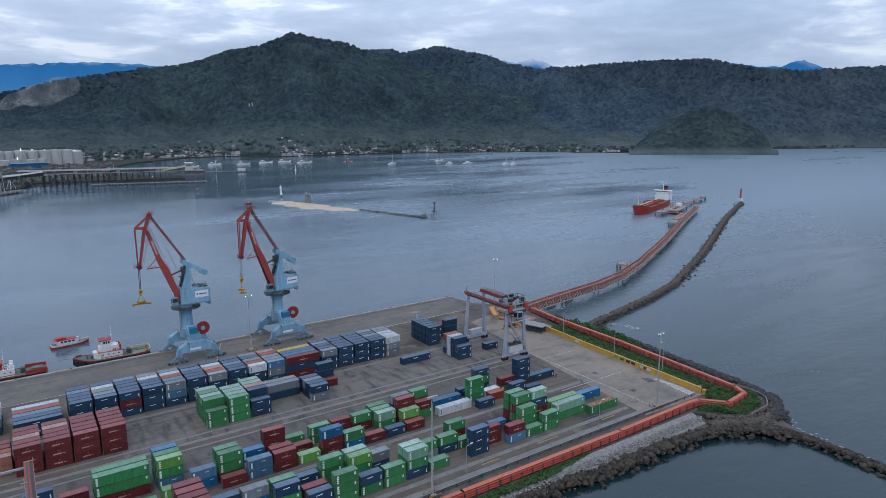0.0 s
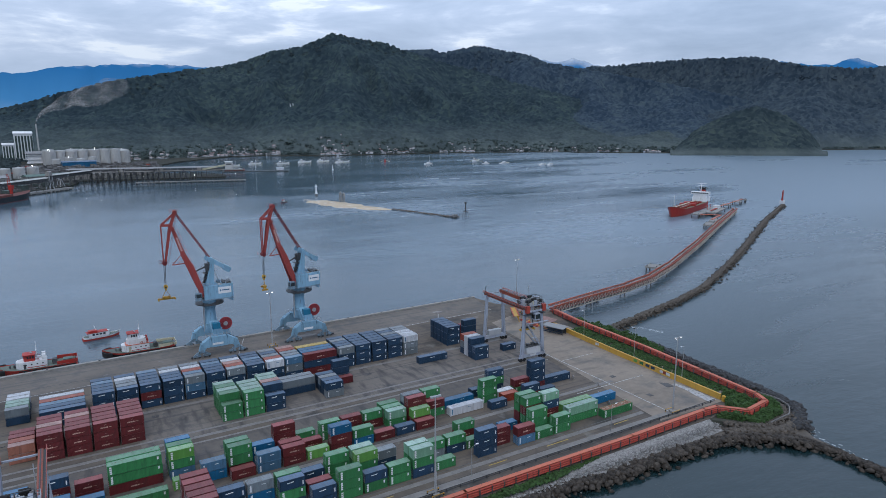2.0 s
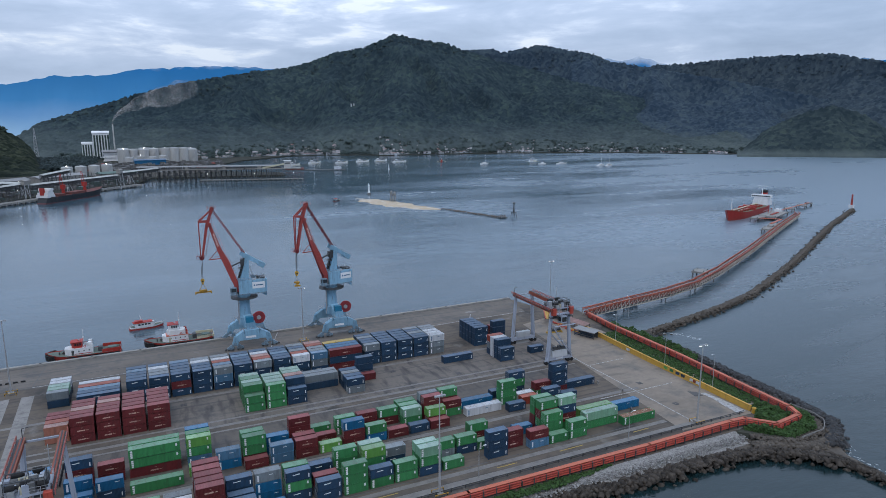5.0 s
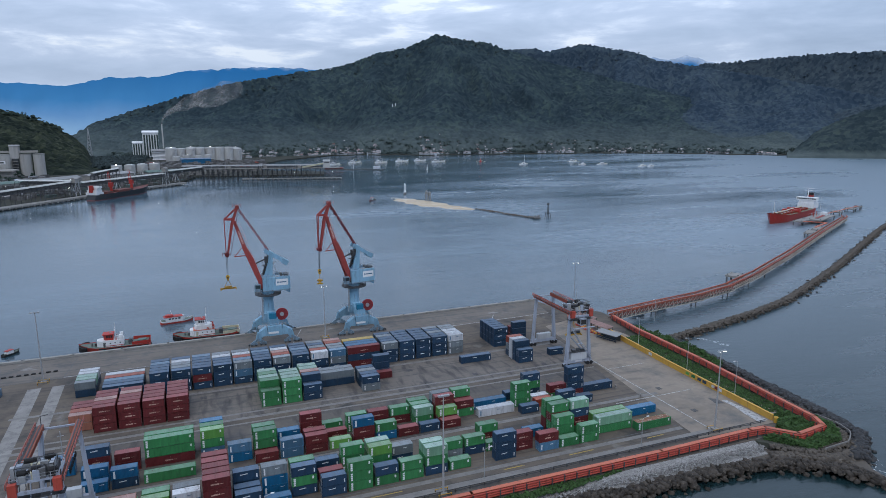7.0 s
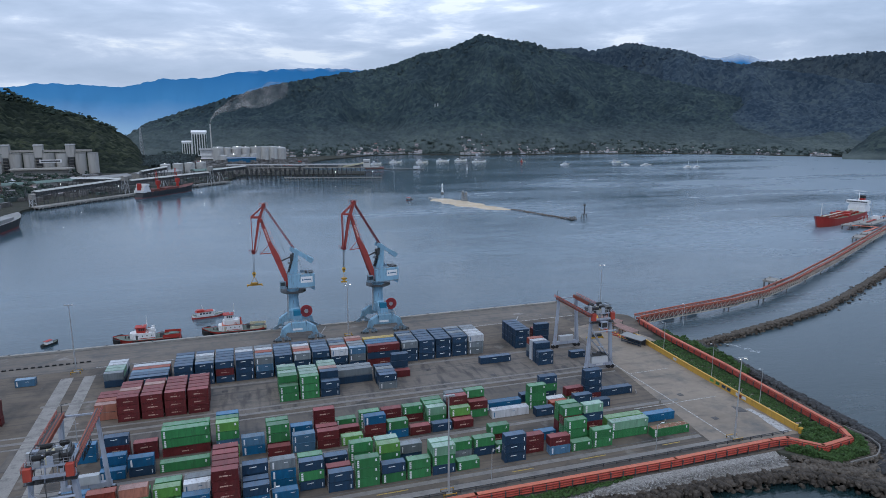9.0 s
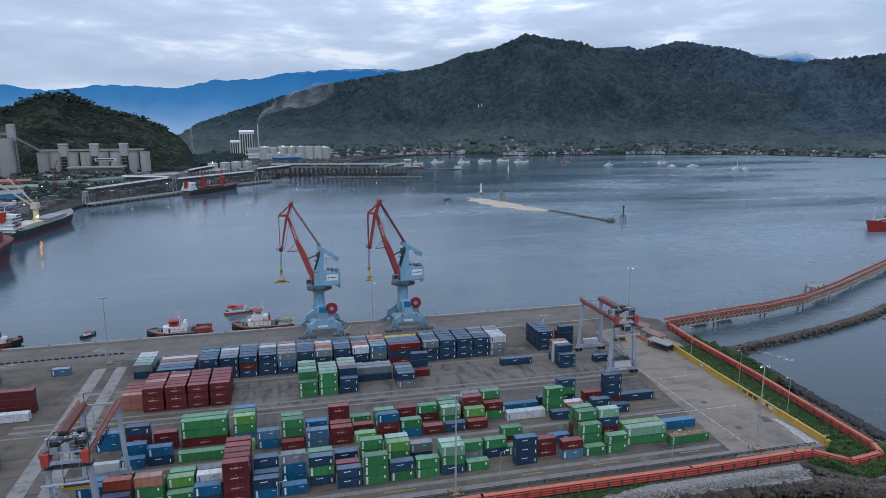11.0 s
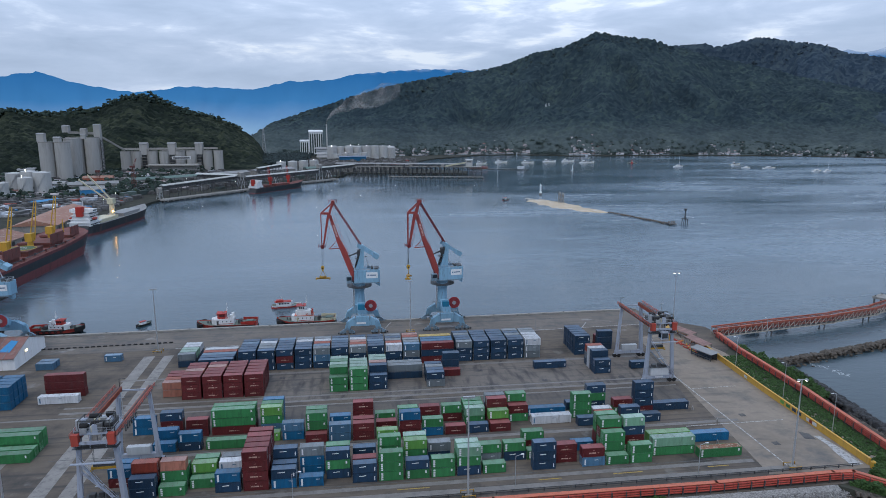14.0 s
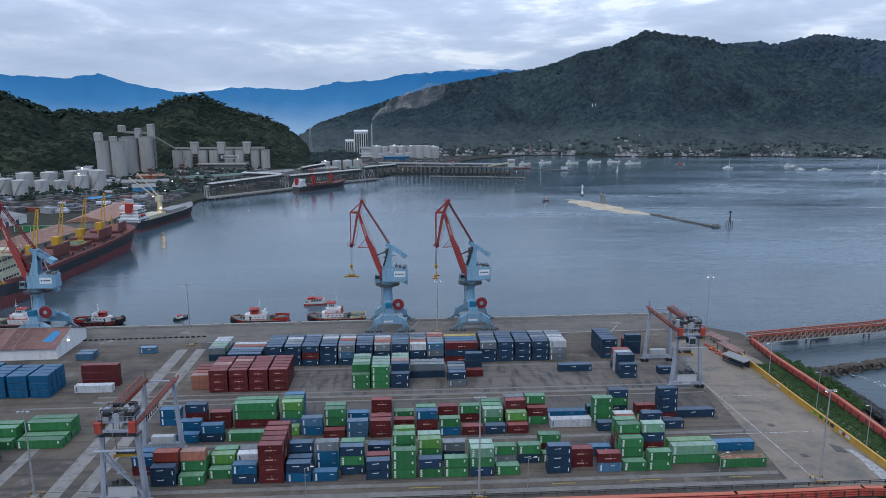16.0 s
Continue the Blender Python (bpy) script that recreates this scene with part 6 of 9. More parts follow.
for i in range(6):
    part("strut", Geo().beam((-6 + i * 2.2, -1.5, 0), (-5 + i * 2.2, -1.0, 3.2), 0.18), M_YELLOW, lot)
part("frame_beam", Geo().beam((-7, -1.2, 3.2), (7, -1.2, 3.2), 0.4).beam((-7, 1.2, 3.2), (7, 1.2, 3.2), 0.4), M_ORANGE, lot)
part("deck", Geo().box(-7, -1.2, 3.1, 7, 1.2, 3.2), M_YELLOW, lot)

bank = [(-420, 103.5), (60, 106.0), (108, 108.0), (125, 104.4), (152, 105.6), (168, 103.4), (177, 100.5), (183, 98), (187, 90), (189, 80), (190.5, 80), (191.5, 91), (197, 100), (203, 106.5), (205.5, 116), (207.5, 131), (206, 148), (210, 172), (210.5, 196), (207.5, 214), (200, 216), (190, 210), (187.5, 122), (176, 111.5), (-420, 111.5)]
structure("ground_bank", Geo().prism(bank, -8, -1.9), M_ROCKL, "dark stony bank at the water")
g = Geo()
for x0, x1 in ((-300, 172),):
    g.add([(x0, 112.5, -0.1), (x1, 112.5, -0.1), (x1, 107.4, -1.7), (x0, 107.4, -1.7), (x0, 112.5, -3), (x1, 112.5, -3), (x1, 107.4, -3), (x0, 107.4, -3)], [(0, 3, 2, 1), (4, 5, 6, 7), (0, 1, 5, 4), (3, 7, 6, 2), (0, 4, 7, 3), (1, 2, 6, 5)])
structure("ground_slope", g, M_GRAVEL, "pale crushed-stone slope")
structure("ground_verge", Geo().prism([(187.6, 119), (191, 212), (203, 212), (208, 172), (203.6, 148), (203.2, 131), (201.8, 116), (200.5, 108), (196, 103), (184, 102), (178, 106.5), (172, 112)], -2, -0.12), M_SOIL, "grassy verge behind the wall")
g = Geo()
for a, b in zip(along([(186, 101.2), (196.5, 101.8), (202.2, 105.5), (204, 111), (203, 118)], 2.0), along([(186, 101.2), (196.5, 101.8), (202.2, 105.5), (204, 111), (203, 118)], 2.0)[1:]):
    g.beam((a[0], a[1], 0.05), (b[0], b[1], 0.05), 0.3, 0.5)
structure("trim_path_kerb", g, M_STRIP, "curved pale concrete kerb")

# rocks along the water
rock_rng = np.random.default_rng(21)
ROCK_MESHES = []
for i in range(7):
    bm = bmesh.new()
    bmesh.ops.create_icosphere(bm, subdivisions=1, radius=1.0)
    for v in bm.verts:
        v.co *= 1 + rock_rng.uniform(-0.36, 0.30)
        v.co.x *= 1.2
        v.co.z *= 0.75
    me = bpy.data.meshes.new("rock")
    bm.to_mesh(me)
    bm.free()
    me.materials.append(M_ROCK)
    ROCK_MESHES.append(me)
revet = thing("rock_revetment", "dark wet armour rocks along the shore", "rocks")
inner = [(60, 107.4), (108, 108.2), (125, 105.6), (152, 104.4), (169, 102.4), (178, 97.6), (184, 90)]
for i, (x, y, a) in enumerate(along(inner, 0.45)):
    if i >= 290:
        break
    r = rock_rng.uniform(0.6, 1.15)
    k = rock_rng.uniform(-0.6, 2.6)
    ob = new("rock", ROCK_MESHES[i % 7])
    nx, ny = -math.sin(radians(a)), math.cos(radians(a))
    ob.matrix_basis = pose(x + nx * k, y + ny * k, SEA + 0.3 + max(0, k) * 0.5 + r * 0.3, rock_rng.uniform(-25, 25), rock_rng.uniform(-25, 25), rock_rng.uniform(0, 360)) @ Matrix.Scale(r, 4)
    ob.parent = revet


def rock_run(name, path, n, spread, top, size, material, seed, label):
    rg = np.random.default_rng(seed)
    pts = along(path, 1.0)
    cs, ss = [], []
    for _ in range(n):
        x, y, a = pts[rg.integers(len(pts))]
        k = rg.normal(0, spread * 0.45)
        nx, ny = -math.sin(radians(a)), math.cos(radians(a))
        s = size * rg.uniform(0.5, 1.3)
        h = max(0.0, 1 - (abs(k) / spread) ** 1.5) * top
        cs.append((x + nx * k + rg.uniform(-1, 1), y + ny * k + rg.uniform(-1, 1), SEA + h + s * 0.1))
        ss.append(s)
    ob = blob_mesh(name, cs, ss, material, 0.75, 0, 0.36, seed)
    return tagged(ob, label, "rocks", "", "stuff")


rock_run("armour_rocks", [(-150, 105.8), (40, 107), (108, 108.2), (125, 105.6), (152, 105.0), (169, 102.6), (178, 98.0), (185, 90)], 3600, 2.3, 1.9, 0.78, M_ROCK, 31, "dark wet armour rocks at the water's edge")
rock_run("armour_rocks", [(182, 99), (187, 94), (188.8, 84), (188.6, 66), (188, 44)], 1100, 2.0, 1.2, 0.7, M_ROCK, 32, "brown and dark rocks of a low spit")
rock_run("armour_rocks", [(193, 96.5), (199, 100.5), (206.6, 106.5), (208.6, 117), (209.6, 131), (210.4, 148), (212.4, 170), (212.5, 196)], 2300, 2.7, 2.0, 0.92, M_ROCKB, 33, "black boulders along the outer shore")
rock_run("slope_rubble", [(40, 110.2), (172, 109.8)], 6500, 2.6, 2.4, 0.24, M_GRAVEL, 34, "pale loose rubble on the bank")
rock_run("bank_rocks", [(172, 105.5), (180, 103), (187, 98.5), (196, 98.5), (200, 103)], 1500, 3.2, 1.9, 0.6, M_ROCKL, 39, "small brown-grey rocks on the bank")
rock_run("verge_rocks", [(175, 108.5), (179, 105), (184, 101.6), (196, 102.2), (200.8, 107.6), (202.2, 116), (203.6, 131), (204, 148)], 2600, 1.9, 2.7, 0.42, M_ROCKL, 38, "small grey-brown rocks edging the shrubs")
BREAKWATER = [(213, 196), (223.4, 198.0), (245.9, 203.7), (277.2, 211.4), (310.8, 222.2), (342.4, 236.6), (410.3, 269.6), (481.2, 307.2), (577.3, 358.1), (703.3, 418.9)]
rock_run("breakwater_rocks", BREAKWATER, 9000, 2.1, 2.2, 0.6, M_ROCKL, 35, "long rubble-mound breakwater of brown-grey rocks")
rock_run("breakwater_rocks", BREAKWATER, 900, 4.4, 1.1, 0.75, M_ROCK, 40, "loose dark rocks beside the breakwater")
g = Geo()
for (x0, y0), (x1, y1) in zip(BREAKWATER, BREAKWATER[1:]):
    g.beam((x0, y0, SEA + 0.2), (x1, y1, SEA - 0.2), 2.0, 2.0)
structure("ground_breakwater_core", g, M_ROCKL, "rubble core of the breakwater")


# shrubs
def shrub(outline, n, size, seed, top=1.6):
    xs, ys = [p[0] for p in outline], [p[1] for p in outline]
    rg = np.random.default_rng(seed)
    cs, ss = [], []

    def inside(x, y):
        c = False
        for (x0, y0), (x1, y1) in zip(outline, outline[1:] + outline[:1]):
            if (y0 > y) != (y1 > y) and x < (x1 - x0) * (y - y0) / (y1 - y0) + x0:
                c = not c
        return c

    while len(cs) < n:
        x, y = rg.uniform(min(xs), max(xs)), rg.uniform(min(ys), max(ys))
        if not inside(x, y):
            continue
        lump = 0.55 + 0.45 * noise.noise(Vector((x * 0.4, y * 0.4, seed * 0.37)))
        cs.append((x, y, rg.uniform(-0.1, top) * max(0.1, lump * lump * 1.25)))
        ss.append(size * rg.uniform(0.5, 1.2))
    ob = blob_mesh("shrub", cs, ss, M_LEAF, 0.8, 0, 0.5, seed)
    return tagged(ob, "dense low green shrubs behind the pipe rack", "shrub", "shore shrubs")


shrub([(180, 112.6), (184.5, 109.6), (193.5, 110.6), (195.6, 114.5), (196, 120), (189, 121.5), (187.6, 118)], 4200, 0.36, 41, 3.4)
shrub([(175, 111.8), (179, 106.5), (184, 102.4), (195, 103.2), (200.4, 109.5), (201, 116), (198.3, 113), (195, 107.5), (184, 106), (179, 112)], 4600, 0.36, 42, 3.2)
shrub([(188.3, 124), (196.8, 124), (199.6, 165), (200.5, 200), (190.5, 200), (189.5, 165)], 3600, 0.36, 43, 0.8)
shrub([(202.6, 158), (207, 160), (209, 172), (209.5, 192), (205, 207), (203, 207)], 3600, 0.42, 44, 3.6)
shrub([(60, 110.6), (108, 110.0), (128, 112.7), (60, 112.8)], 1900, 0.32, 45, 1.0)
# drain covers in the lanes
cover = Geo()
for i in range(2):
    for j in range(2):
        cover.box(-0.95 + i, -0.95 + j, 0, -0.05 + i, -0.05 + j, 0.03)
cover_mesh = cover.mesh("drain_cover", M_PATCH)
for x, y in ((60, 196), (78, 201), (97, 199), (118, 187), (128, 204), (146, 186), (40, 171), (88, 171.5), (136, 170), (26, 201), (171, 152), (170, 134)):
    ob = new("drain_cover", cover_mesh)
    ob.matrix_basis = pose(x, y, 0.012)
    tagged(ob, "square dark iron drain cover in the yard", "drain cover", "drain covers")
# small loose things on the eastern yard
slab("pavement_patch", [(182.4, 120.4), (185.9, 120.4), (186.2, 126), (186.0, 131), (185.4, 136.2), (183.6, 136.6), (183.9, 131.5), (182.8, 126)], 0.05, M_WPATCH, "broken pale concrete patch beside the wall")
slab("pavement_pit", [(180.0, 135.4), (182.9, 134.4), (183.2, 138.0), (180.8, 139.6)], 0.04, M_PATCH, "dark sunken patch of broken asphalt")
for x, y in ((157.8, 158.0), (158.4, 161.5), (161.0, 149.0), (155.5, 143.0), (157.0, 140.2), (153.5, 136.2)):
    bl = thing("barrier_block", "small white concrete barrier block", "barrier", "barrier blocks", (x, y, 0), 60)
    part("block", Geo().prism([(-0.8, -0.35), (0.8, -0.35), (0.8, 0.35), (-0.8, 0.35)], 0, 0.25).prism([(-0.7, -0.15), (0.7, -0.15), (0.7, 0.15), (-0.7, 0.15)], 0.25, 0.95), M_STRIP, bl)
for x, y, h, a in ((190.6, 138.0, 12, 180), (190.2, 160.0, 13, 180), (191.5, 189.0, 12, 180), (221.0, 215.0, 9.5, 90)):
    sl = thing("street_lamp", "slim galvanised street lamp behind the wall", "street lamp", "wall lamps", (x, y, 0), a)
    part("pole", Geo().tube((0, 0, -0.4), (0, 0, h), 0.12, 0.07, 8), M_GALV, sl)
    part("arm", Geo().tube((0, 0, h), (1.2, 0, h + 0.2), 0.06, 0.05, 6), M_GALV, sl)
    part("head", Geo().box(1.0, -0.15, h + 0.12, 1.7, 0.15, h + 0.28), M_WHITE, sl)
tank = thing("water_tank", "small yellow plastic water tank on the wall end", "tank", "", (187.0, 118.4, 0))
part("barrel", Geo().tube((0, 0, 0), (0, 0, 1.7), 0.7, 0.7, 14), M_YELLOW, tank)
part("lid", Geo().tube((0, 0, 1.7), (0, 0, 1.95), 0.6, 0.25, 14), M_YELLOW, tank)

# ---- oil jetty ----
PIER = [(203.5, 224.5), (232, 230.0), (263, 235.5), (292, 243.5), (330, 260.5), (404, 299.0), (512, 358.5), (590, 400.0), (598, 407)]
jetty = thing("jetty", "long trestle jetty with orange lattice sides", "jetty")
BAYL = 6.0
M_TRUSS = mat("pale_truss_steel", (0.36, 0.33, 0.29), 0.7, 0, 0.25, 0.6, (0.22, 0.13, 0.09), 0.25)
M_JETTY = paint("weathered_orange_paint", (0.42, 0.105, 0.06), (0.20, 0.07, 0.045), 0.3, 0.55, 0.3, 0.8)
panel_mesh = Geo().beam((0, 0, 3.45), (BAYL, 0, 3.45), 0.5, 0.5).beam((0, 0, 2.75), (BAYL, 0, 2.75), 0.2, 0.3).mesh("top_chord", M_JETTY)
tp = Geo().beam((0, 0, -0.25), (BAYL, 0, -0.25), 0.3, 0.4).beam((0, 0, -0.2), (0, 0, 3.3), 0.26, 0.2).beam((BAYL / 2, 0, -0.2), (BAYL / 2, 0, 3.3), 0.22, 0.16)
tp.beam((0, 0, -0.1), (BAYL / 2, 0, 3.2), 0.2, 0.2).beam((BAYL / 2, 0, -0.1), (BAYL, 0, 3.2), 0.2, 0.2)
under_mesh = tp.mesh("side_truss", M_TRUSS)
M_DARKRED = paint("dull_red_pipe_paint", (0.26, 0.06, 0.045), (0.12, 0.04, 0.03), 0.3)
deck_mesh = Geo().box(-0.1, -1.7, -0.35, BAYL + 0.1, 1.7, -0.1).mesh("deck", M_DCONC)
pipes_mesh = Geo().tube((0, -1.0, 0.9), (BAYL, -1.0, 0.9), 0.42, n=8).mesh("pipe", M_DARKRED)
pile_mesh = Geo().tube((0, -1.3, -7), (0, -1.3, -0.8), 0.3, n=8).tube((0, 1.3, -7), (0, 1.3, -0.8), 0.3, n=8).box(-0.4, -1.9, -0.9, 0.4, 1.9, -0.35).mesh("pile_bent", M_DCONC)
for i, (x, y, a) in enumerate(along(PIER, BAYL)):
    base = pose(x, y, 0, 0, 0, a)
    for name, me, off, up in (("top_chord", panel_mesh, -1.8, 0), ("top_chord", panel_mesh, 1.8, 0), ("side_truss", under_mesh, -1.8, 0), ("side_truss", under_mesh, 1.8, 0), ("deck", deck_mesh, 0, 0), ("pipe", pipes_mesh, 0, 0), ("pipe", pipes_mesh, 1.0, 0), ("pipe", pipes_mesh, 0.5, 1.0), ("pipe", pipes_mesh, 1.6, 1.0)):
        ob = new(name, me)
        ob.matrix_basis = base @ pose(0, off, up)
        ob.parent = jetty
    if i % 5 == 0:
        ob = new("pile_bent", pile_mesh)
        ob.matrix_basis = base
        ob.parent = jetty


def platform(x, y, lx, ly, a, label="grey concrete mooring platform on piles", z=0.0):
    p = thing("mooring_platform", label, "platform", "jetty platforms", (x, y, z), a)
    part("slab", Geo().box(-lx / 2, -ly / 2, 0.2, lx / 2, ly / 2, 1.3), M_CONC, p)
    for sx in (-1, 1):
        for sy in (-1, 1):
            part("pile", Geo().tube((sx * (lx / 2 - 0.8), sy * (ly / 2 - 0.8), -7), (sx * (lx / 2 - 0.8), sy * (ly / 2 - 0.8), 0.3), 0.5, n=8), M_DCONC, p)
            part("bollard", Geo().tube((sx * (lx / 2 - 1), sy * (ly / 2 - 1), 1.3), (sx * (lx / 2 - 1), sy * (ly / 2 - 1), 2.0), 0.3, 0.4, 8), M_STEEL, p)
    return p


platform(322, 267, 9, 8, 25, "square concrete mooring dolphin with black tyres")
platform(228, 236, 7, 4, 10, z=-1.6)
platform(244, 239, 7, 4, 12, z=-1.6)
for x, y, lx, ly, a in ((580, 418, 46, 16, 24), (548, 410, 22, 8, 20), (520, 372, 22, 6, 30), (498, 360, 16, 8, 30), (632, 440, 12, 9, 25), (668, 452, 12, 9, 25), (690, 460, 8, 7, 25)):
    platform(x, y, lx, ly, a)
part("catwalk", Geo().beam((540, 402, 1.5), (552, 388, 1.5), 2.0, 0.5).beam((552, 388, 1.5), (520, 374, 1.5), 2.0, 0.5).beam((600, 428, 1.5), (690, 460, 1.5), 1.2, 0.4), M_ORANGE_TOP, jetty)
eq = thing("loading_station", "pipe manifold and loading gear on the jetty head", "loading gear", "", (582, 420, 1.3), 24)
for i in range(5):
    part("loading_arm", Geo().tube((-12 + i * 5, 3, 0), (-12 + i * 5, 3, 4.5), 0.25, n=8).beam((-12 + i * 5, 3, 4.5), (-12 + i * 5, 6.5, 2.0), 0.25), M_RED if i % 2 else M_GALV, eq)
part("control_hut", Geo().box(8, -4, 0, 14, 1, 3.2), M_WHITE, eq)
part("manifold", Geo().tube((-18, -2, 0.6), (6, -2, 0.6), 0.4, n=8).tube((-18, -3.2, 0.6), (6, -3.2, 0.6), 0.4, n=8), M_ORANGE, eq)
part("mast", Geo().tube((2, 0, 0), (2, 0, 18), 0.2, 0.1, 6), M_GALV, eq)

lh = thing("harbour_light", "slim red harbour light tower on the breakwater end", "lighthouse", "", (704, 421, 0.2))
part("base", Geo().box(-2.0, -2.0, -1, 2.0, 2.0, 2.6), M_WHITE, lh)
part("tower", Geo().tube((0, 0, 2.6), (0, 0, 12.0), 1.1, 0.75, 10), M_RED, lh)
part("gallery", Geo().tube((0, 0, 12.0), (0, 0, 12.3), 1.4, 1.4, 12), M_RED, lh)
part("lantern", Geo().tube((0, 0, 12.3), (0, 0, 14.2), 0.7, 0.4, 10), M_RED, lh)

# ---- sandbank and marks in the bay ----
g = Geo()
line = [(262, 738), (268, 722), (278, 690), (287, 655), (300, 628), (311, 612)]
rows = 40
for i in range(rows + 1):
    u = i / rows * (len(line) - 1)
    k = min(int(u), len(line) - 2)
    cx, cy = (line[k][n] + (line[k + 1][n] - line[k][n]) * (u - k) for n in (0, 1))
    wdt = 16 * math.sin(math.pi * (i / rows) ** 0.8) ** 0.7 * (1 + 0.55 * noise.noise(Vector((i * 0.21, 4.7, 1.3)))) + 0.4
    for s in (-1, -0.5, 0, 0.5, 1):
        g.v.append((cx + s * wdt, cy + s * wdt * 0.35, SEA - 0.25 + 2.2 * (1 - s * s) * math.sin(math.pi * i / rows) ** 0.5))
g.f = [(i * 5 + j, i * 5 + j + 1, i * 5 + j + 6, i * 5 + j + 5) for i in range(rows) for j in range(4)]
structure("ground_sandbank", g, M_SAND, "low pale sandbank", smooth=True)
M_GROYNE = mat("brown_groyne_stone", (0.15, 0.125, 0.105), 0.9, 0, 0.5, 0.6)
M_RUBBLE = mat("pale_coral_rubble", (0.40, 0.40, 0.39), 0.9, 0, 0.5, 0.6, (0.12, 0.12, 0.12), 0.3)
rock_run("groyne_rocks", [(312, 612), (320, 588), (327, 560), (338, 531)], 260, 1.0, 1.1, 0.8, M_GROYNE, 36, "thin line of brown groyne rocks")
rock_run("groyne_rocks", [(258, 742), (264, 728), (273, 712)], 150, 3.0, 1.1, 0.7, M_RUBBLE, 37, "pale coral rubble at the end of the sandbank")
pp = thing("stone_platform", "small stone platform with two square pillars", "platform", "", (338.5, 529.5, SEA))
part("slab", Geo().box(-3.5, -3, 0.6, 3.5, 3, 1.6), M_DCONC, pp)
for x in (-2.4, 0, 2.4):
    part("pillar", Geo().box(x - 0.6, -0.6, 1.6, x + 0.6, 0.6, 3.4), M_STRIP, pp)
    part("pile", Geo().tube((x, 0, -3), (x, 0, 0.7), 0.4, n=8), M_DCONC, pp)
wb = thing("white_beacon", "white tapered harbour beacon on a dark base", "beacon", "", (288, 783, SEA))
part("base", Geo().tube((0, 0, -2), (0, 0, 2.6), 2.4, 2.1, 12), M_DCONC, wb)
part("shaft", Geo().tube((0, 0, 2.6), (0, 0, 6.0), 1.9, 1.0, 12).tube((0, 0, 6.0), (0, 0, 11.4), 1.0, 0.9, 12).tube((0, 0, 11.4), (0, 0, 12.0), 1.6, 1.6, 12), M_WHITE, wb)
part("lantern", Geo().tube((0, 0, 12.0), (0, 0, 14.6), 1.1, 0.35, 10), M_WHITE, wb)
tw = thing("watch_tower", "weathered wooden twin lookout tower on the sandbank", "tower", "", (285.5, 690, SEA + 0.6))
for x, h in ((-1.9, 9.5), (1.9, 8.2)):
    for sx in (-1, 1):
        for sy in (-1, 1):
            part("leg", Geo().beam((x + sx * 1.2, sy * 1.2, 0), (x + sx * 0.9, sy * 0.9, h), 0.4), M_CONC, tw)
    part("platform", Geo().box(x - 1.7, -1.7, h, x + 1.7, 1.7, h + 0.4), M_CONC, tw)
    part("hut", Geo().box(x - 1.2, -1.2, h + 0.4, x + 1.2, 1.2, h + 2.2), M_CONC, tw)
    part("roof", Geo().tube((x, 0, h + 2.2), (x, 0, h + 4.6), 2.0, 0.1, 6), M_ROOF_GR, tw)
for z in (3, 6):
    part("brace", Geo().beam((-3.0, -1.2, z), (3.0, -1.2, z), 0.25).beam((-3, -1.2, z - 2.5), (0, -1.2, z), 0.2), M_CONC, tw)
bp = thing("beacon_pile", "dark steel pile beacon on raking piles", "beacon", "", (352, 531, SEA))
for sx in (-1, 1):
    for sy in (-1, 1):
        part("pile", Geo().beam((sx * 2.4, sy * 2.4, -3), (sx * 1.5, sy * 1.5, 5.0), 0.45), M_STEEL, bp)
part("platform", Geo().box(-2.1, -2.1, 4.8, 2.1, 2.1, 5.3), M_STEEL, bp)
part("mast", Geo().tube((0, 0, 5.3), (0, 0, 12.8), 0.8, 0.45, 8), M_STEEL, bp)
part("lantern", Geo().tube((0, 0, 12.8), (0, 0, 14.6), 1.2, 1.3, 10), M_STEEL, bp)


# ---- vessels ----
def hull_rows(L, B, z0, z1, sheer, bow, stern, n=26):
    """Sections of a hull from the stern (-x) to the bow (+x), between two heights."""
    rows = []
    for i in range(n + 1):
        u = i / n
        full = min(1.0, (u / stern) ** 0.5 if u < stern else 1.0)
        full = 0.72 + 0.28 * full if u < stern else full
        if u > 1 - bow:
            q = (u - (1 - bow)) / bow
            full = max(0.02, (1 - q ** 2.2))
        rows.append((u, full))
    out = []
    for u, full in rows:
        rake = lambda k: (0.045 * L * k if u > 0.8 else 0) * max(0, (u - 0.8) / 0.2)
        ht = z1 + sheer * max(0.0, (u - 0.62) / 0.38) ** 2 + 0.35 * sheer * max(0.0, (0.2 - u) / 0.2) ** 2
        out.append((-L / 2 + L * u, full * B / 2, ht, rake))
    return out


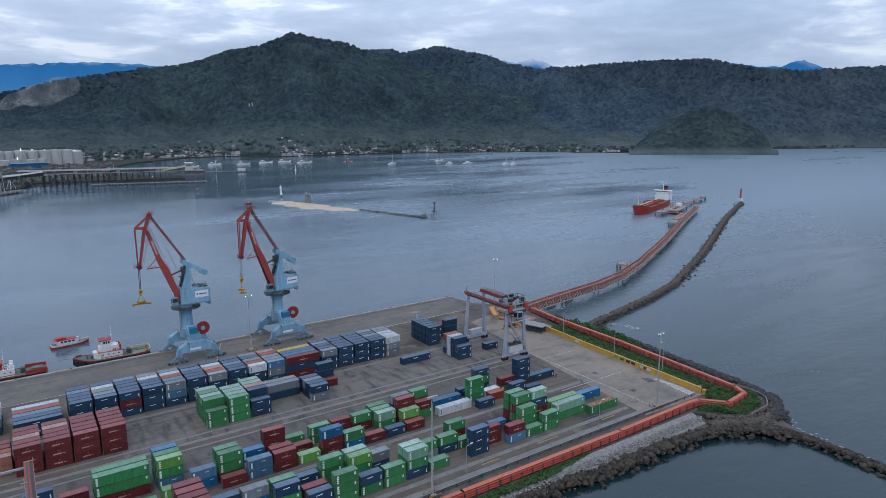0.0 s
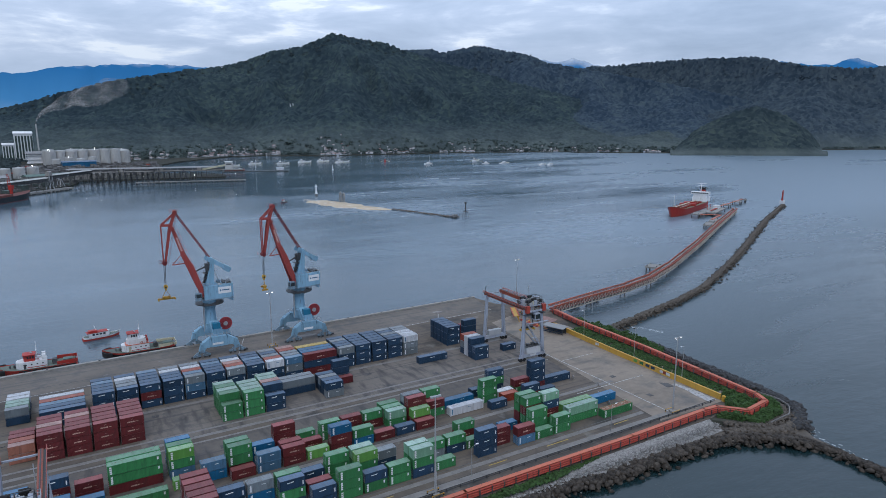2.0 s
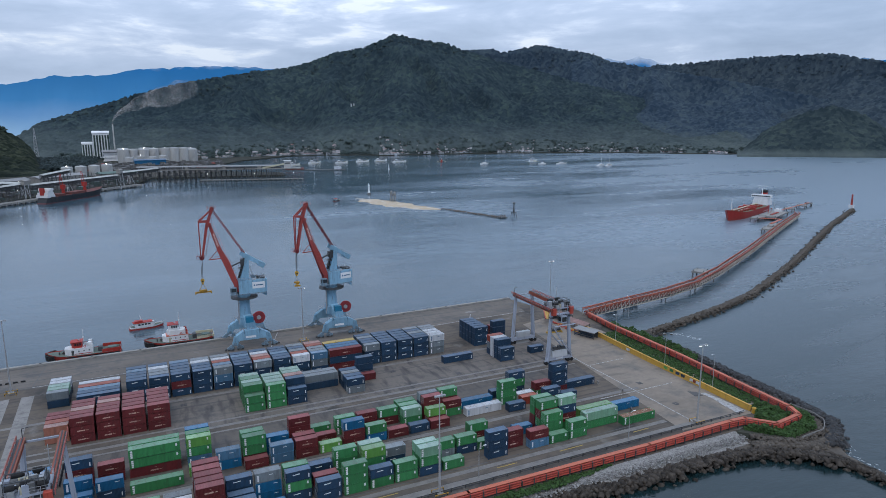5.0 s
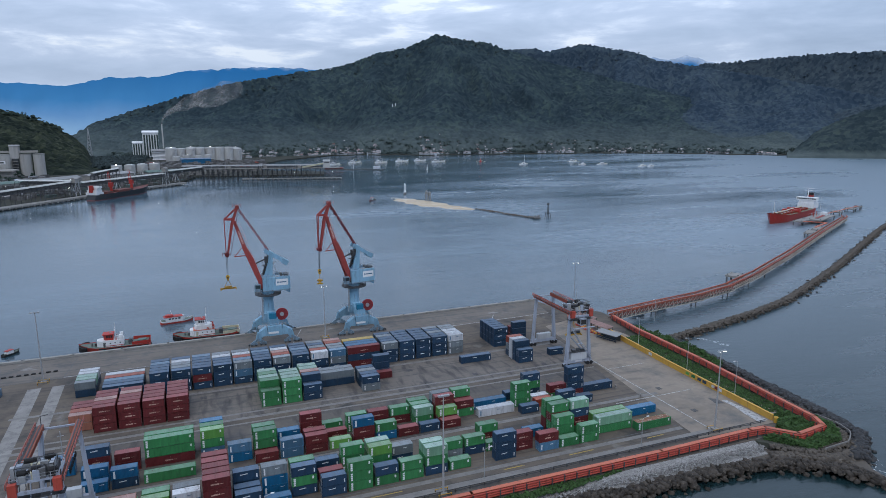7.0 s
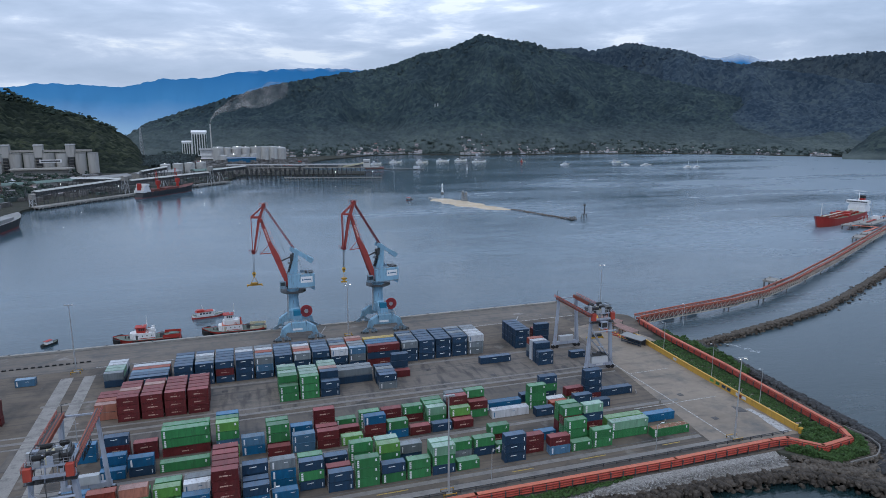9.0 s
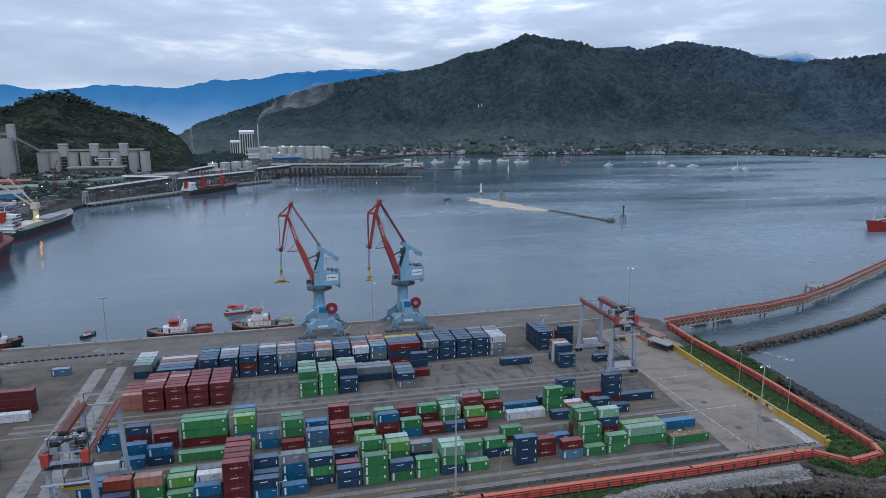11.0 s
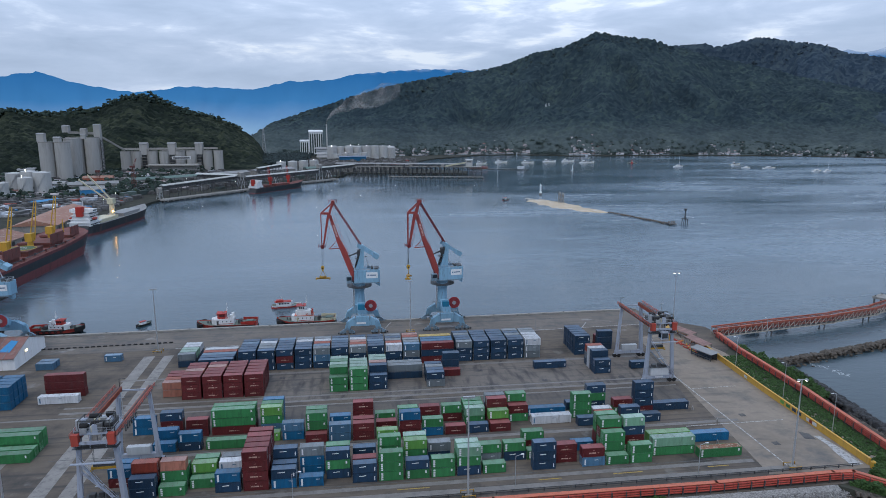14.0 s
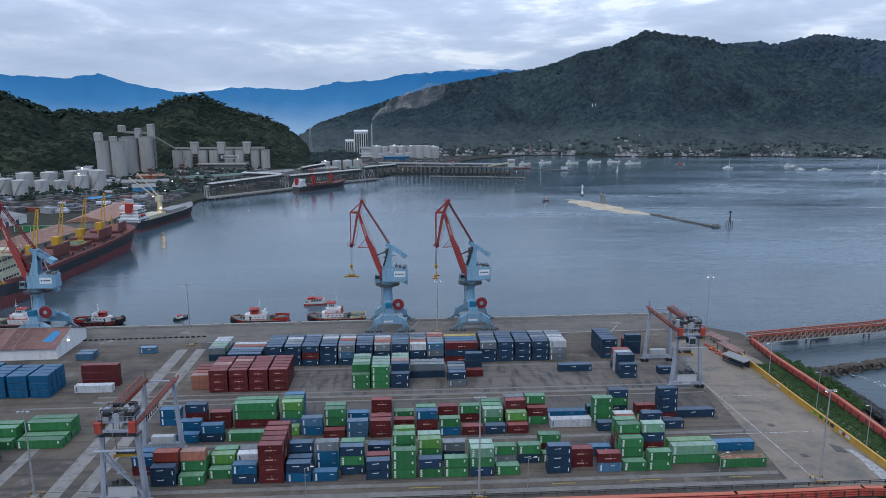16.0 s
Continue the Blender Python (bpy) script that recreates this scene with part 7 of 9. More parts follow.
def hull(top, L, B, bands, sheer=1.5, bow=0.26, stern=0.12, deck_material=None, name="hull"):
    """bands: rising (height, material); the last height is the deck at midships."""
    low = bands[0][0]
    top_z = bands[-1][0]
    rows = hull_rows(L, B, low, top_z, sheer, bow, stern)
    n = len(rows)
    for (za, _), (zb, material) in zip(bands, bands[1:]):
        gg = Geo()
        for x, b, ht, rake in rows:
            for z in (za, zb):
                k = (z - low) / (top_z - low)
                zz = low + k * (ht - low)
                fl = 0.86 + 0.14 * k
                gg.v += [(x + rake(k), -b * fl, zz), (x + rake(k), b * fl, zz)]
        for i in range(n - 1):
            o, p = i * 4, i * 4 + 4
            gg.f += [(o, p, p + 2, o + 2), (o + 1, o + 3, p + 3, p + 1)]
        gg.f += [(0, 2, 3, 1), ((n - 1) * 4, (n - 1) * 4 + 1, (n - 1) * 4 + 3, (n - 1) * 4 + 2)]
        part(name, gg, material, top, smooth=False)
    gg = Geo()
    for x, b, ht, rake in rows:
        gg.v += [(x + rake(1), -b, ht - 0.25), (x + rake(1), b, ht - 0.25)]
    gg.f = [(2 * i, 2 * i + 2, 2 * i + 3, 2 * i + 1) for i in range(n - 1)]
    part("deck", gg, deck_material or M_STEEL, top)


def windows(top, x0, x1, y, z0, z1, n, parent=None, face="y"):
    for i in range(n):
        a = x0 + (x1 - x0) * (i + 0.15) / n
        b = x0 + (x1 - x0) * (i + 0.85) / n
        gg = Geo().box(a, y - 0.04, z0, b, y + 0.04, z1) if face == "y" else Geo().box(y - 0.04, a, z0, y + 0.04, b, z1)
        part("window", gg, M_GLASS, parent or top)


def tug(x, y, a, L=26, kind=0):
    label = ("red-hulled harbour tug with a white deckhouse and black bow fenders", "black-and-red harbour tug with a tall white deckhouse")[kind]
    t = thing("tug_boat", label, "tug", "moored tugs", (x, y, SEA), a)
    k = L / 26
    hull(t, L, 8.6 * k, [(-0.8, M_BLACK), (0.5, M_BLACK), (1.6 * k, M_RED if kind == 0 else M_BLACK), (2.3 * k, M_TUGRED)], 1.4, 0.3, 0.1, M_DECK)
    fender = Geo()
    for i in range(15):
        b = -1.35 + 2.7 * i / 14
        px, py = L * 0.5 - 2.4 * k + 3.1 * k * math.cos(b), 4.1 * k * math.sin(b)
        fender.tube((px, py, 1.1), (px, py, 3.0), 0.55 * k, n=8)
    part("bow_fender", fender, M_BLACK, t, "black tyre bow fender")
    for s in (-1, 1):
        part("rubbing_strake", Geo().beam((-L * 0.46, s * 4.05 * k, 1.7), (L * 0.25, s * 4.25 * k, 1.9), 0.35, 0.35), M_BLACK, t)
        for i in range(6):
            part("tyre_fender", Geo().ring((-L * 0.38 + i * L * 0.11, s * 4.5 * k, 1.3), 0.42, 0.2, 12, 6), M_BLACK, t)
    h = part("deckhouse", Geo().prism([(-2.5 * k, -2.6 * k), (5.8 * k, -2.6 * k), (7.4 * k, -1.4 * k), (7.4 * k, 1.4 * k), (5.8 * k, 2.6 * k), (-2.5 * k, 2.6 * k)], 1.9 * k, 4.6 * k), M_WHITE, t)
    for i in range(4):
        for s in (-1, 1):
            part("porthole", Geo().tube((-1.2 * k + i * 1.8 * k, s * 2.58 * k, 3.5 * k), (-1.2 * k + i * 1.8 * k, s * 2.64 * k, 3.5 * k), 0.26, n=10), M_GLASS, h)
    if kind:
        part("upper_house", Geo().prism([(-1.5 * k, -2.2 * k), (4.6 * k, -2.2 * k), (5.6 * k, 0), (4.6 * k, 2.2 * k), (-1.5 * k, 2.2 * k)], 4.6 * k, 6.6 * k), M_WHITE, t)
        part("cornice", Geo().box(-2.6 * k, -2.75 * k, 4.5 * k, 6.0 * k, 2.75 * k, 4.65 * k), M_ORANGE_TOP, t)
        wb_ = 6.6 * k
    else:
        wb_ = 4.6 * k
    wh = part("wheelhouse", Geo().prism([(1.2 * k, -1.9 * k), (4.0 * k, -1.9 * k), (4.9 * k, -0.9 * k), (4.9 * k, 0.9 * k), (4.0 * k, 1.9 * k), (1.2 * k, 1.9 * k)], wb_, wb_ + 2.3 * k), M_TUGRED if kind == 0 else M_WHITE, t)
    for s in (-1, 1):
        windows(t, 1.4 * k, 3.9 * k, s * 1.92 * k, wb_ + 1.0 * k, wb_ + 1.9 * k, 3, wh)
    part("front_window", Geo().box(4.88 * k, -0.8 * k, wb_ + 1.0 * k, 4.95 * k, 0.8 * k, wb_ + 1.9 * k), M_GLASS, wh)
    part("wheelhouse_roof", Geo().box(0.9 * k, -2.2 * k, wb_ + 2.3 * k, 5.2 * k, 2.2 * k, wb_ + 2.5 * k), M_TUGRED, wh)
    mt = Geo().tube((0.6 * k, 0, wb_), (0.6 * k, 0, wb_ + 7.0 * k), 0.16, 0.06, 6).beam((0.6 * k, -1.1, wb_ + 4.6 * k), (0.6 * k, 1.1, wb_ + 4.6 * k), 0.08).box(0.5 * k, -0.9, wb_ + 3.6 * k, 0.9 * k, 0.9, wb_ + 3.75 * k)
    part("mast", mt, M_WHITE, t)
    for s in (-1, 1):
        part("funnel", Geo().box(-2.2 * k, s * 1.6 * k - 0.5, 4.6 * k, -1.0 * k, s * 1.6 * k + 0.5, 6.6 * k), M_TUGRED if kind else M_WHITE, t)
    part("towing_winch", Geo().tube((-5.0 * k, -1.2, 3.0 * k), (-5.0 * k, 1.2, 3.0 * k), 0.9, n=12).box(-5.8 * k, -1.5, 2.0 * k, -4.2 * k, 1.5, 2.5 * k), M_STEEL, t)
    part("aft_bulwark", Geo().beam((-L * 0.48, -3.2 * k, 2.9 * k), (-L * 0.22, -3.9 * k, 2.9 * k), 0.15, 1.2).beam((-L * 0.48, 3.2 * k, 2.9 * k), (-L * 0.22, 3.9 * k, 2.9 * k), 0.15, 1.2).beam((-L * 0.48, -3.2 * k, 2.9 * k), (-L * 0.48, 3.2 * k, 2.9 * k), 0.15, 1.2), M_TUGRED if kind == 0 else M_CREAM, t)
    part("deck_crate", Geo().box(-L * 0.42, -1.4, 2.0 * k, -L * 0.30, 1.4, 3.2 * k), M_ROOF_GN, t)
    for s in (-1, 1):
        rl = Geo()
        for z in (5.1, 5.6):
            rl.beam((-2.5 * k, s * 2.6 * k, z * k), (1.0 * k, s * 2.6 * k, z * k), 0.06)
        for i in range(5):
            rl.beam((-2.5 * k + i * 0.87 * k, s * 2.6 * k, 4.6 * k), (-2.5 * k + i * 0.87 * k, s * 2.6 * k, 5.6 * k), 0.06)
        part("upper_rail", rl, M_GALV, t)
        part("life_ring", Geo().ring((0.2 * k, s * 2.66 * k, 5.2 * k), 0.36, 0.1, 12, 5), M_ORANGE, t)
        part("deckhouse_door", Geo().box(4.2 * k, s * 2.62 * k - 0.04, 2.0 * k, 5.0 * k, s * 2.62 * k + 0.04, 3.9 * k), M_CREAM if kind else M_STEEL, t)
        part("side_stripe", Geo().box(-2.4 * k, s * 2.61 * k - 0.02, 2.3 * k, 4.0 * k, s * 2.61 * k + 0.02, 2.55 * k), M_TUGRED, t)
    part("life_raft", Geo().tube((-0.6 * k, -1.6 * k, 5.0 * k), (0.6 * k, -1.6 * k, 5.0 * k), 0.4, n=10), M_WHITE, t)
    part("searchlight", Geo().tube((2.0 * k, 0, wb_ + 2.5 * k), (2.6 * k, 0, wb_ + 2.9 * k), 0.22, 0.3, 8), M_GALV, t)
    part("rope_coil", Geo().ring((-8.0 * k, 0.8, 2.3 * k), 0.9, 0.35, 14, 6, "z"), M_ROCKL, t)
    part("anchor_windlass", Geo().tube((L * 0.3, -1.0, 3.0 * k), (L * 0.3, 1.0, 3.0 * k), 0.5, n=10), M_STEEL, t)
    part("bollard", Geo().tube((L * 0.36, -0.5, 2.4 * k), (L * 0.36, -0.5, 3.3 * k), 0.2, n=8).tube((L * 0.36, 0.5, 2.4 * k), (L * 0.36, 0.5, 3.3 * k), 0.2, n=8), M_STEEL, t)
    return t


M_TUGRED = paint("tug_red_paint", (0.45, 0.045, 0.035), (0.2, 0.05, 0.04), 0.12)
M_DECK = mat("green_grey_deck", (0.10, 0.13, 0.11), 0.8, 0, 0.3, 0.8, (0.16, 0.09, 0.06), 0.25)
tug(-5.6, 273.2, 180, 26, 0)
tug(30.0, 273.8, 180, 26.5, 1)
tug(-81.0, 275.6, 0, 22, 0)
tug(-116.0, 273.0, 0, 26, 1)
pilot = thing("pilot_boat", "red and white pilot launch under way", "boat", "", (16.5, 303.5, SEA), 8)
hull(pilot, 14.5, 4.2, [(-0.5, M_TUGRED), (0.7, M_TUGRED), (1.3, M_WHITE)], 0.8, 0.4, 0.1, M_DECK)
part("cabin", Geo().prism([(-4.6, -1.6), (2.6, -1.6), (3.8, 0), (2.6, 1.6), (-4.6, 1.6)], 1.0, 3.0), M_WHITE, pilot)
windows(pilot, -3.6, 2.0, -1.62, 1.9, 2.6, 4)
windows(pilot, -3.6, 2.0, 1.62, 1.9, 2.6, 4)
part("cabin_roof", Geo().box(-5.4, -1.8, 3.0, 2.8, 1.8, 3.2).box(-4.6, -1.2, 3.2, -1.2, 1.2, 3.9), M_TUGRED, pilot)
part("mast", Geo().tube((-1.5, 0, 3.2), (-2.2, 0, 6.0), 0.12, 0.06, 6), M_WHITE, pilot)
skiff = thing("work_skiff", "small dark open work boat with a canopy", "boat", "", (-45.5, 281.5, SEA), 52)
hull(skiff, 7.5, 2.4, [(-0.4, M_BLACK), (0.8, M_BLACK)], 0.5, 0.4, 0.1, M_DECK)
part("canopy", Geo().box(-1.8, -0.9, 0.7, 0.8, 0.9, 1.9), M_WHITE, skiff)
part("canopy_roof", Geo().box(-2.0, -1.0, 1.9, 1.0, 1.0, 2.05), M_TUGRED, skiff)

# red products tanker at the jetty
tk = thing("tanker", "red-hulled products tanker with a white stern house", "ship", "", (575, 444, SEA), 202)
hull(tk, 108, 17, [(-1, M_RED), (1.2, M_RED), (6.4, M_TUGRED)], 4.2, 0.24, 0.12, mat("tanker_green_deck", (0.10, 0.12, 0.08), 0.8, 0, 0.3, 0.5, (0.3, 0.1, 0.06), 0.3))
for i in range(5):
    part("deck_pipe", Geo().tube((-30, -4 + i * 2, 7.6), (34, -4 + i * 2, 7.6), 0.45, n=8), M_GALV if i % 2 else M_RUST, tk)
for i in range(8):
    part("pipe_support", Geo().box(-28 + i * 8.4, -5.5, 6.1, -27.2 + i * 8.4, 5.5, 8.2), M_TUGRED, tk)
part("manifold", Geo().box(0, -8, 6.2, 4, 8, 8.6).box(-6, -6, 6.2, -3, 6, 9.6), M_TUGRED, tk)
part("catwalk", Geo().box(-30, -0.8, 9.0, 44, 0.8, 9.3), M_CREAM, tk)
part("stern_house", Geo().box(-52, -7.6, 6.2, -38, 7.6, 11.5).box(-50, -7.0, 11.5, -38.5, 7.0, 14.3), M_WHITE, tk)
part("bridge", Geo().box(-45, -9.4, 14.3, -38, 9.4, 17.2), M_WHITE, tk)
for y in range(-8, 9, 2):
    part("bridge_window", Geo().box(-37.98, y - 0.8, 15.4, -37.9, y + 0.8, 16.5), M_GLASS, tk)
part("funnel", Geo().prism([(-53, -2.4), (-48, -2.4), (-48, 2.4), (-53, 2.4)], 11.5, 20.5), M_TUGRED, tk)
part("funnel_top", Geo().box(-53.1, -2.5, 18.8, -47.9, 2.5, 21.2), M_BLACK, tk)
part("radar_mast", Geo().tube((-42, 0, 17.2), (-42, 0, 27), 0.5, 0.2, 8).beam((-42, -4, 24), (-42, 4, 24), 0.4).box(-43, -5, 26, -41, 5, 26.4), M_WHITE, tk)
part("foremast", Geo().tube((48, 0, 9.5), (48, 0, 21), 0.4, 0.2, 8), M_WHITE, tk)
part("mooring_rope", Geo().tube((54, -5, 9.5), (40, -46, 3.5), 0.12, n=5), M_STRIP, tk)


def ship_crane(top, x, y, z, jib=24, a=0.0, material=None, lean=0.32, h=9):
    material = material or M_YELLOW
    c = part("deck_crane", Geo().tube((x, y, z), (x, y, z + h), 1.9, 1.7, 10).box(x - 2.1, y - 2.1, z + h, x + 2.1, y + 2.1, z + h + 5), material, top)
    ux, uy = math.cos(a), math.sin(a)
    j = Geo()
    for s in (-1.9, 1.9):
        j.beam((x + ux * 2 - uy * s, y + uy * 2 + ux * s, z + h + 1), (x + ux * jib * lean - uy * s * 0.35, y + uy * jib * lean + ux * s * 0.35, z + h + jib), 0.5)
    for i in range(5):
        k = (i + 1) / 6
        p = Vector((x + ux * 2, y + uy * 2, z + h + 1)).lerp(Vector((x + ux * jib * lean, y + uy * jib * lean, z + h + jib)), k)
        w = 1.9 * (1 - 0.65 * k)
        j.beam((p.x - uy * -w, p.y + ux * -w, p.z), (p.x - uy * w, p.y + ux * w, p.z), 0.35)
    part("jib", j, material, c)
    return c


# bulk carrier along the western quay, seen over the basin
M_HULLRED = mat("faded_red_hull", (0.135, 0.036, 0.038), 0.7, 0, 0.35, 0.12, (0.085, 0.03, 0.03), 0.34, streak=True)
M_HULLBLK = mat("black_hull", (0.018, 0.023, 0.028), 0.6, 0, 0.4, 0.12, (0.09, 0.05, 0.04), 0.18, streak=True)
M_RUSTDK = mat("rust_brown_deck", (0.15, 0.05, 0.042), 0.8, 0, 0.35, 0.12, (0.085, 0.045, 0.04), 0.34)
blk = thing("bulk_carrier", "rust-red and black bulk carrier with yellow deck cranes", "ship", "", (-153.5, 385, SEA), 90)
hull(blk, 176, 32.5, [(-1, M_HULLRED), (5.5, M_HULLRED), (10.8, M_HULLBLK), (12.8, M_HULLRED)], 4.2, 0.11, 0.08, M_RUSTDK)
CRANES = (-28, 0, 30, 58)
for i, x in enumerate((-43, -14, 15, 44, 71)):
    hx = 9.5 if i < 4 else 6.5
    part("hatch_coaming", Geo().box(x - hx, -9.5, 12.4, x + hx, 9.5, 14.6), M_RUSTDK, blk)
    part("hatch_cover", Geo().box(x - hx - 0.4, -9.9, 14.6, x + hx + 0.4, 9.9, 15.8), M_RUSTDK, blk)
    if i != 2:
        for k in range(2):
            part("open_cover", Geo().box(x - hx + k * hx + 0.2, -10.6, 14.8, x + k * hx - 0.2, -9.9, 21.0), M_RUSTDK, blk)
part("deck_circle", Geo().tube((15, -1, 15.8), (15, -1, 15.86), 8.0, 8.0, 28), mat("dark_green_deck_paint", (0.05, 0.11, 0.05), 0.7, 0, 0.3, 0.4, (0.12, 0.09, 0.05), 0.25), blk, "green painted landing circle")
part("circle_ring", Geo().ring((15, -1, 15.87), 8.6, 0.3, 36, 4, "z"), M_YLINE, blk)
part("inner_ring", Geo().ring((15, -1, 15.87), 3.4, 0.25, 28, 4, "z"), M_LINE, blk)
for x in CRANES:
    ship_crane(blk, x, 0, 12.8, 25, -0.35, None, 0.30, 5)
part("stern_house", Geo().box(-80, -13, 12.5, -62, 13, 17).box(-78, -12, 17, -63, 12, 21.5).box(-76, -11, 21.5, -63.5, 11, 25.5), M_CREAM, blk)
for z in (14, 18.5, 22.8):
    windows(blk, -11, 11, -61.9 if z < 15 else (-62.9 if z < 20 else -63.4), z, z + 1.1, 9, None, "x")
    windows(blk, -78, -64, -13.05 if z < 15 else (-12.05 if z < 20 else -11.05), z, z + 1.1, 6)
part("bridge", Geo().box(-72, -15.5, 25.5, -64, 15.5, 28.5), M_CREAM, blk)
windows(blk, -14, 14, -63.95, 26.5, 27.9, 12, None, "x")
part("bridge_mast", Geo().tube((-68, 0, 28.5), (-68, 0, 37), 0.4, 0.2, 8).beam((-68, -3, 34), (-68, 3, 34), 0.3), M_YELLOW, blk)
part("funnel", Geo().box(-84, -4, 17, -78, 4, 30), M_YELLOW, blk)
for y in (-9, -3, 4):
    part("deck_lamp", Geo().box(-61.6, y - 0.25, 17.4, -61.2, y + 0.25, 17.8), M_LAMPW, blk)
part("forecastle_mast", Geo().tube((78, 0, 15), (78, 0, 25), 0.5, 0.3, 8).beam((78, -2, 22), (78, 2, 22), 0.3), M_YELLOW, blk)
for z in (13.4, 14.0):
    part("bulwark_rail", Geo().beam((-60, -15.9, z), (66, -15.9, z), 0.15, 0.12), M_RUSTDK, blk)
for i in range(9):
    part("deck_vent", Geo().tube((-50 + i * 14, -13.4, 12.6), (-50 + i * 14, -13.4, 14.6), 0.5, 0.7, 8), M_RUSTDK if i % 2 else M_STEEL, blk)
part("deck_pipe", Geo().tube((-58, -12.4, 13.4), (64, -12.4, 13.4), 0.3, n=6), M_STEEL, blk)

s2 = thing("cargo_ship", "dark cargo ship with a white stern house and cream crane", "ship", "", (-166, 593, SEA), 83.6)
hull(s2, 122, 20.5, [(-1, M_HULLRED), (1.8, M_HULLRED), (8.0, M_HULLBLK)], 4.0, 0.22, 0.1, M_ROOF_GR)
for x0, x1, hw, z0, z1 in ((-56, -40, 8.6, 8, 10.8), (-55, -41.5, 7.8, 11.1, 13.6), (-54, -42.5, 7.0, 13.9, 16.4), (-53, -43.5, 6.4, 16.7, 19.0)):
    dk = part("deckhouse", Geo().box(x0, -hw, z0, x1, hw, z1), M_WHITE, s2)
    part("deck_edge", Geo().box(x0 - 1.0, -hw - 1.2, z1, x1 + 1.4, hw + 1.2, z1 + 0.3), M_WHITE, dk)
    windows(s2, x0 + 0.8, x1 - 0.8, -hw - 0.03, z0 + 1.0, z0 + 1.9, 7, dk)
    windows(s2, -hw + 0.6, hw - 0.6, x1 + 0.03, z0 + 1.0, z0 + 1.9, 8, dk, "x")
    rl = Geo()
    for zz in (z1 + 0.8, z1 + 1.3):
        rl.beam((x0 - 1.0, -hw - 1.1, zz), (x1 + 1.3, -hw - 1.1, zz), 0.12).beam((x1 + 1.3, -hw - 1.1, zz), (x1 + 1.3, hw + 1.1, zz), 0.12)
    for i in range(8):
        rl.beam((x0 - 1 + i * (x1 - x0 + 2.3) / 7, -hw - 1.1, z1 + 0.3), (x0 - 1 + i * (x1 - x0 + 2.3) / 7, -hw - 1.1, z1 + 1.3), 0.12)
    part("deck_rail", rl, M_WHITE, dk)
part("bridge", Geo().box(-52, -9.6, 19.3, -45, 9.6, 21.8), M_WHITE, s2)
windows(s2, -9, 9, -44.96, 20.2, 21.3, 10, None, "x")
windows(s2, -51.5, -45.5, -9.64, 20.2, 21.3, 4)
for sgn in (-1, 1):
    part("lifeboat", Geo().tube((-53.5, sgn * 9.3, 14.2), (-51.5, sgn * 9.3, 14.0), 0.3, 1.2, 10).tube((-51.5, sgn * 9.3, 14.0), (-47.5, sgn * 9.3, 14.0), 1.2, 1.2, 10).tube((-47.5, sgn * 9.3, 14.0), (-45.5, sgn * 9.3, 14.2), 1.2, 0.3, 10), M_ORANGE, s2, "orange-red enclosed lifeboat")
part("funnel", Geo().box(-56, -2.5, 16, -51, 2.5, 24), M_TUGRED, s2)
part("mast", Geo().tube((-48, 0, 21.6), (-48, 0, 28), 0.35, 0.15, 6), M_WHITE, s2)
part("hatch_cover", Geo().box(-36, -7, 8, -4, 7, 10.6), M_CREAM, s2)
part("hatch_cover", Geo().box(6, -7, 8, 40, 7, 10.6), M_ROOF_GR, s2)
c = part("deck_crane", Geo().tube((0, 0, 8), (0, 0, 22), 2.4, 2.2, 10).box(-3, -2.6, 20, 3, 2.6, 25), M_CREAM, s2)
part("jib", Geo().beam((2, -1.2, 21), (0, 19, 46), 1.1).beam((-2.0, -1.2, 21), (-4, 25, 42), 1.1), M_CREAM, c)
part("lamp", Geo().box(-5.2, -3.4, 13.2, -3.6, -2.6, 14.4), M_FLAME, s2, "bright orange deck floodlight")
part("lamp_post", Geo().tube((-4.4, -3.0, 8), (-4.4, -3.0, 13.3), 0.12, n=6), M_GALV, s2)

s3 = thing("cargo_ship", "small black and red cargo ship with red deck cranes", "ship", "", (-55, 894, SEA), 57)
hull(s3, 104, 17, [(-1, M_HULLRED), (0.7, M_HULLRED), (6.8, M_HULLBLK)], 3.4, 0.22, 0.1, M_RUSTDK)
part("stern_house", Geo().box(-49, -7.4, 6.6, -37, 7.4, 9.6).box(-48, -6.6, 9.6, -38, 6.6, 12.4).box(-46, -6, 12.4, -38.5, 6, 14.8), M_WHITE, s3)
part("bridge", Geo().box(-44, -8.0, 14.8, -39.5, 8.0, 17), M_WHITE, s3)
windows(s3, -7.5, 7.5, -39.45, 15.4, 16.5, 7, None, "x")
part("funnel", Geo().box(-49.5, -2.2, 9.6, -46.5, 2.2, 18), M_TUGRED, s3)
for x in (-14, 24):
    ship_crane(s3, x, 0, 6.8, 18, 1.2, M_TUGRED, 0.2, 7)
part("hatch_cover", Geo().box(-30, -6, 6.6, -18, 6, 9.0), M_RUSTDK, s3)
part("hatch_cover", Geo().box(-8, -6, 6.6, 18, 6, 9.0), M_RUSTDK, s3)


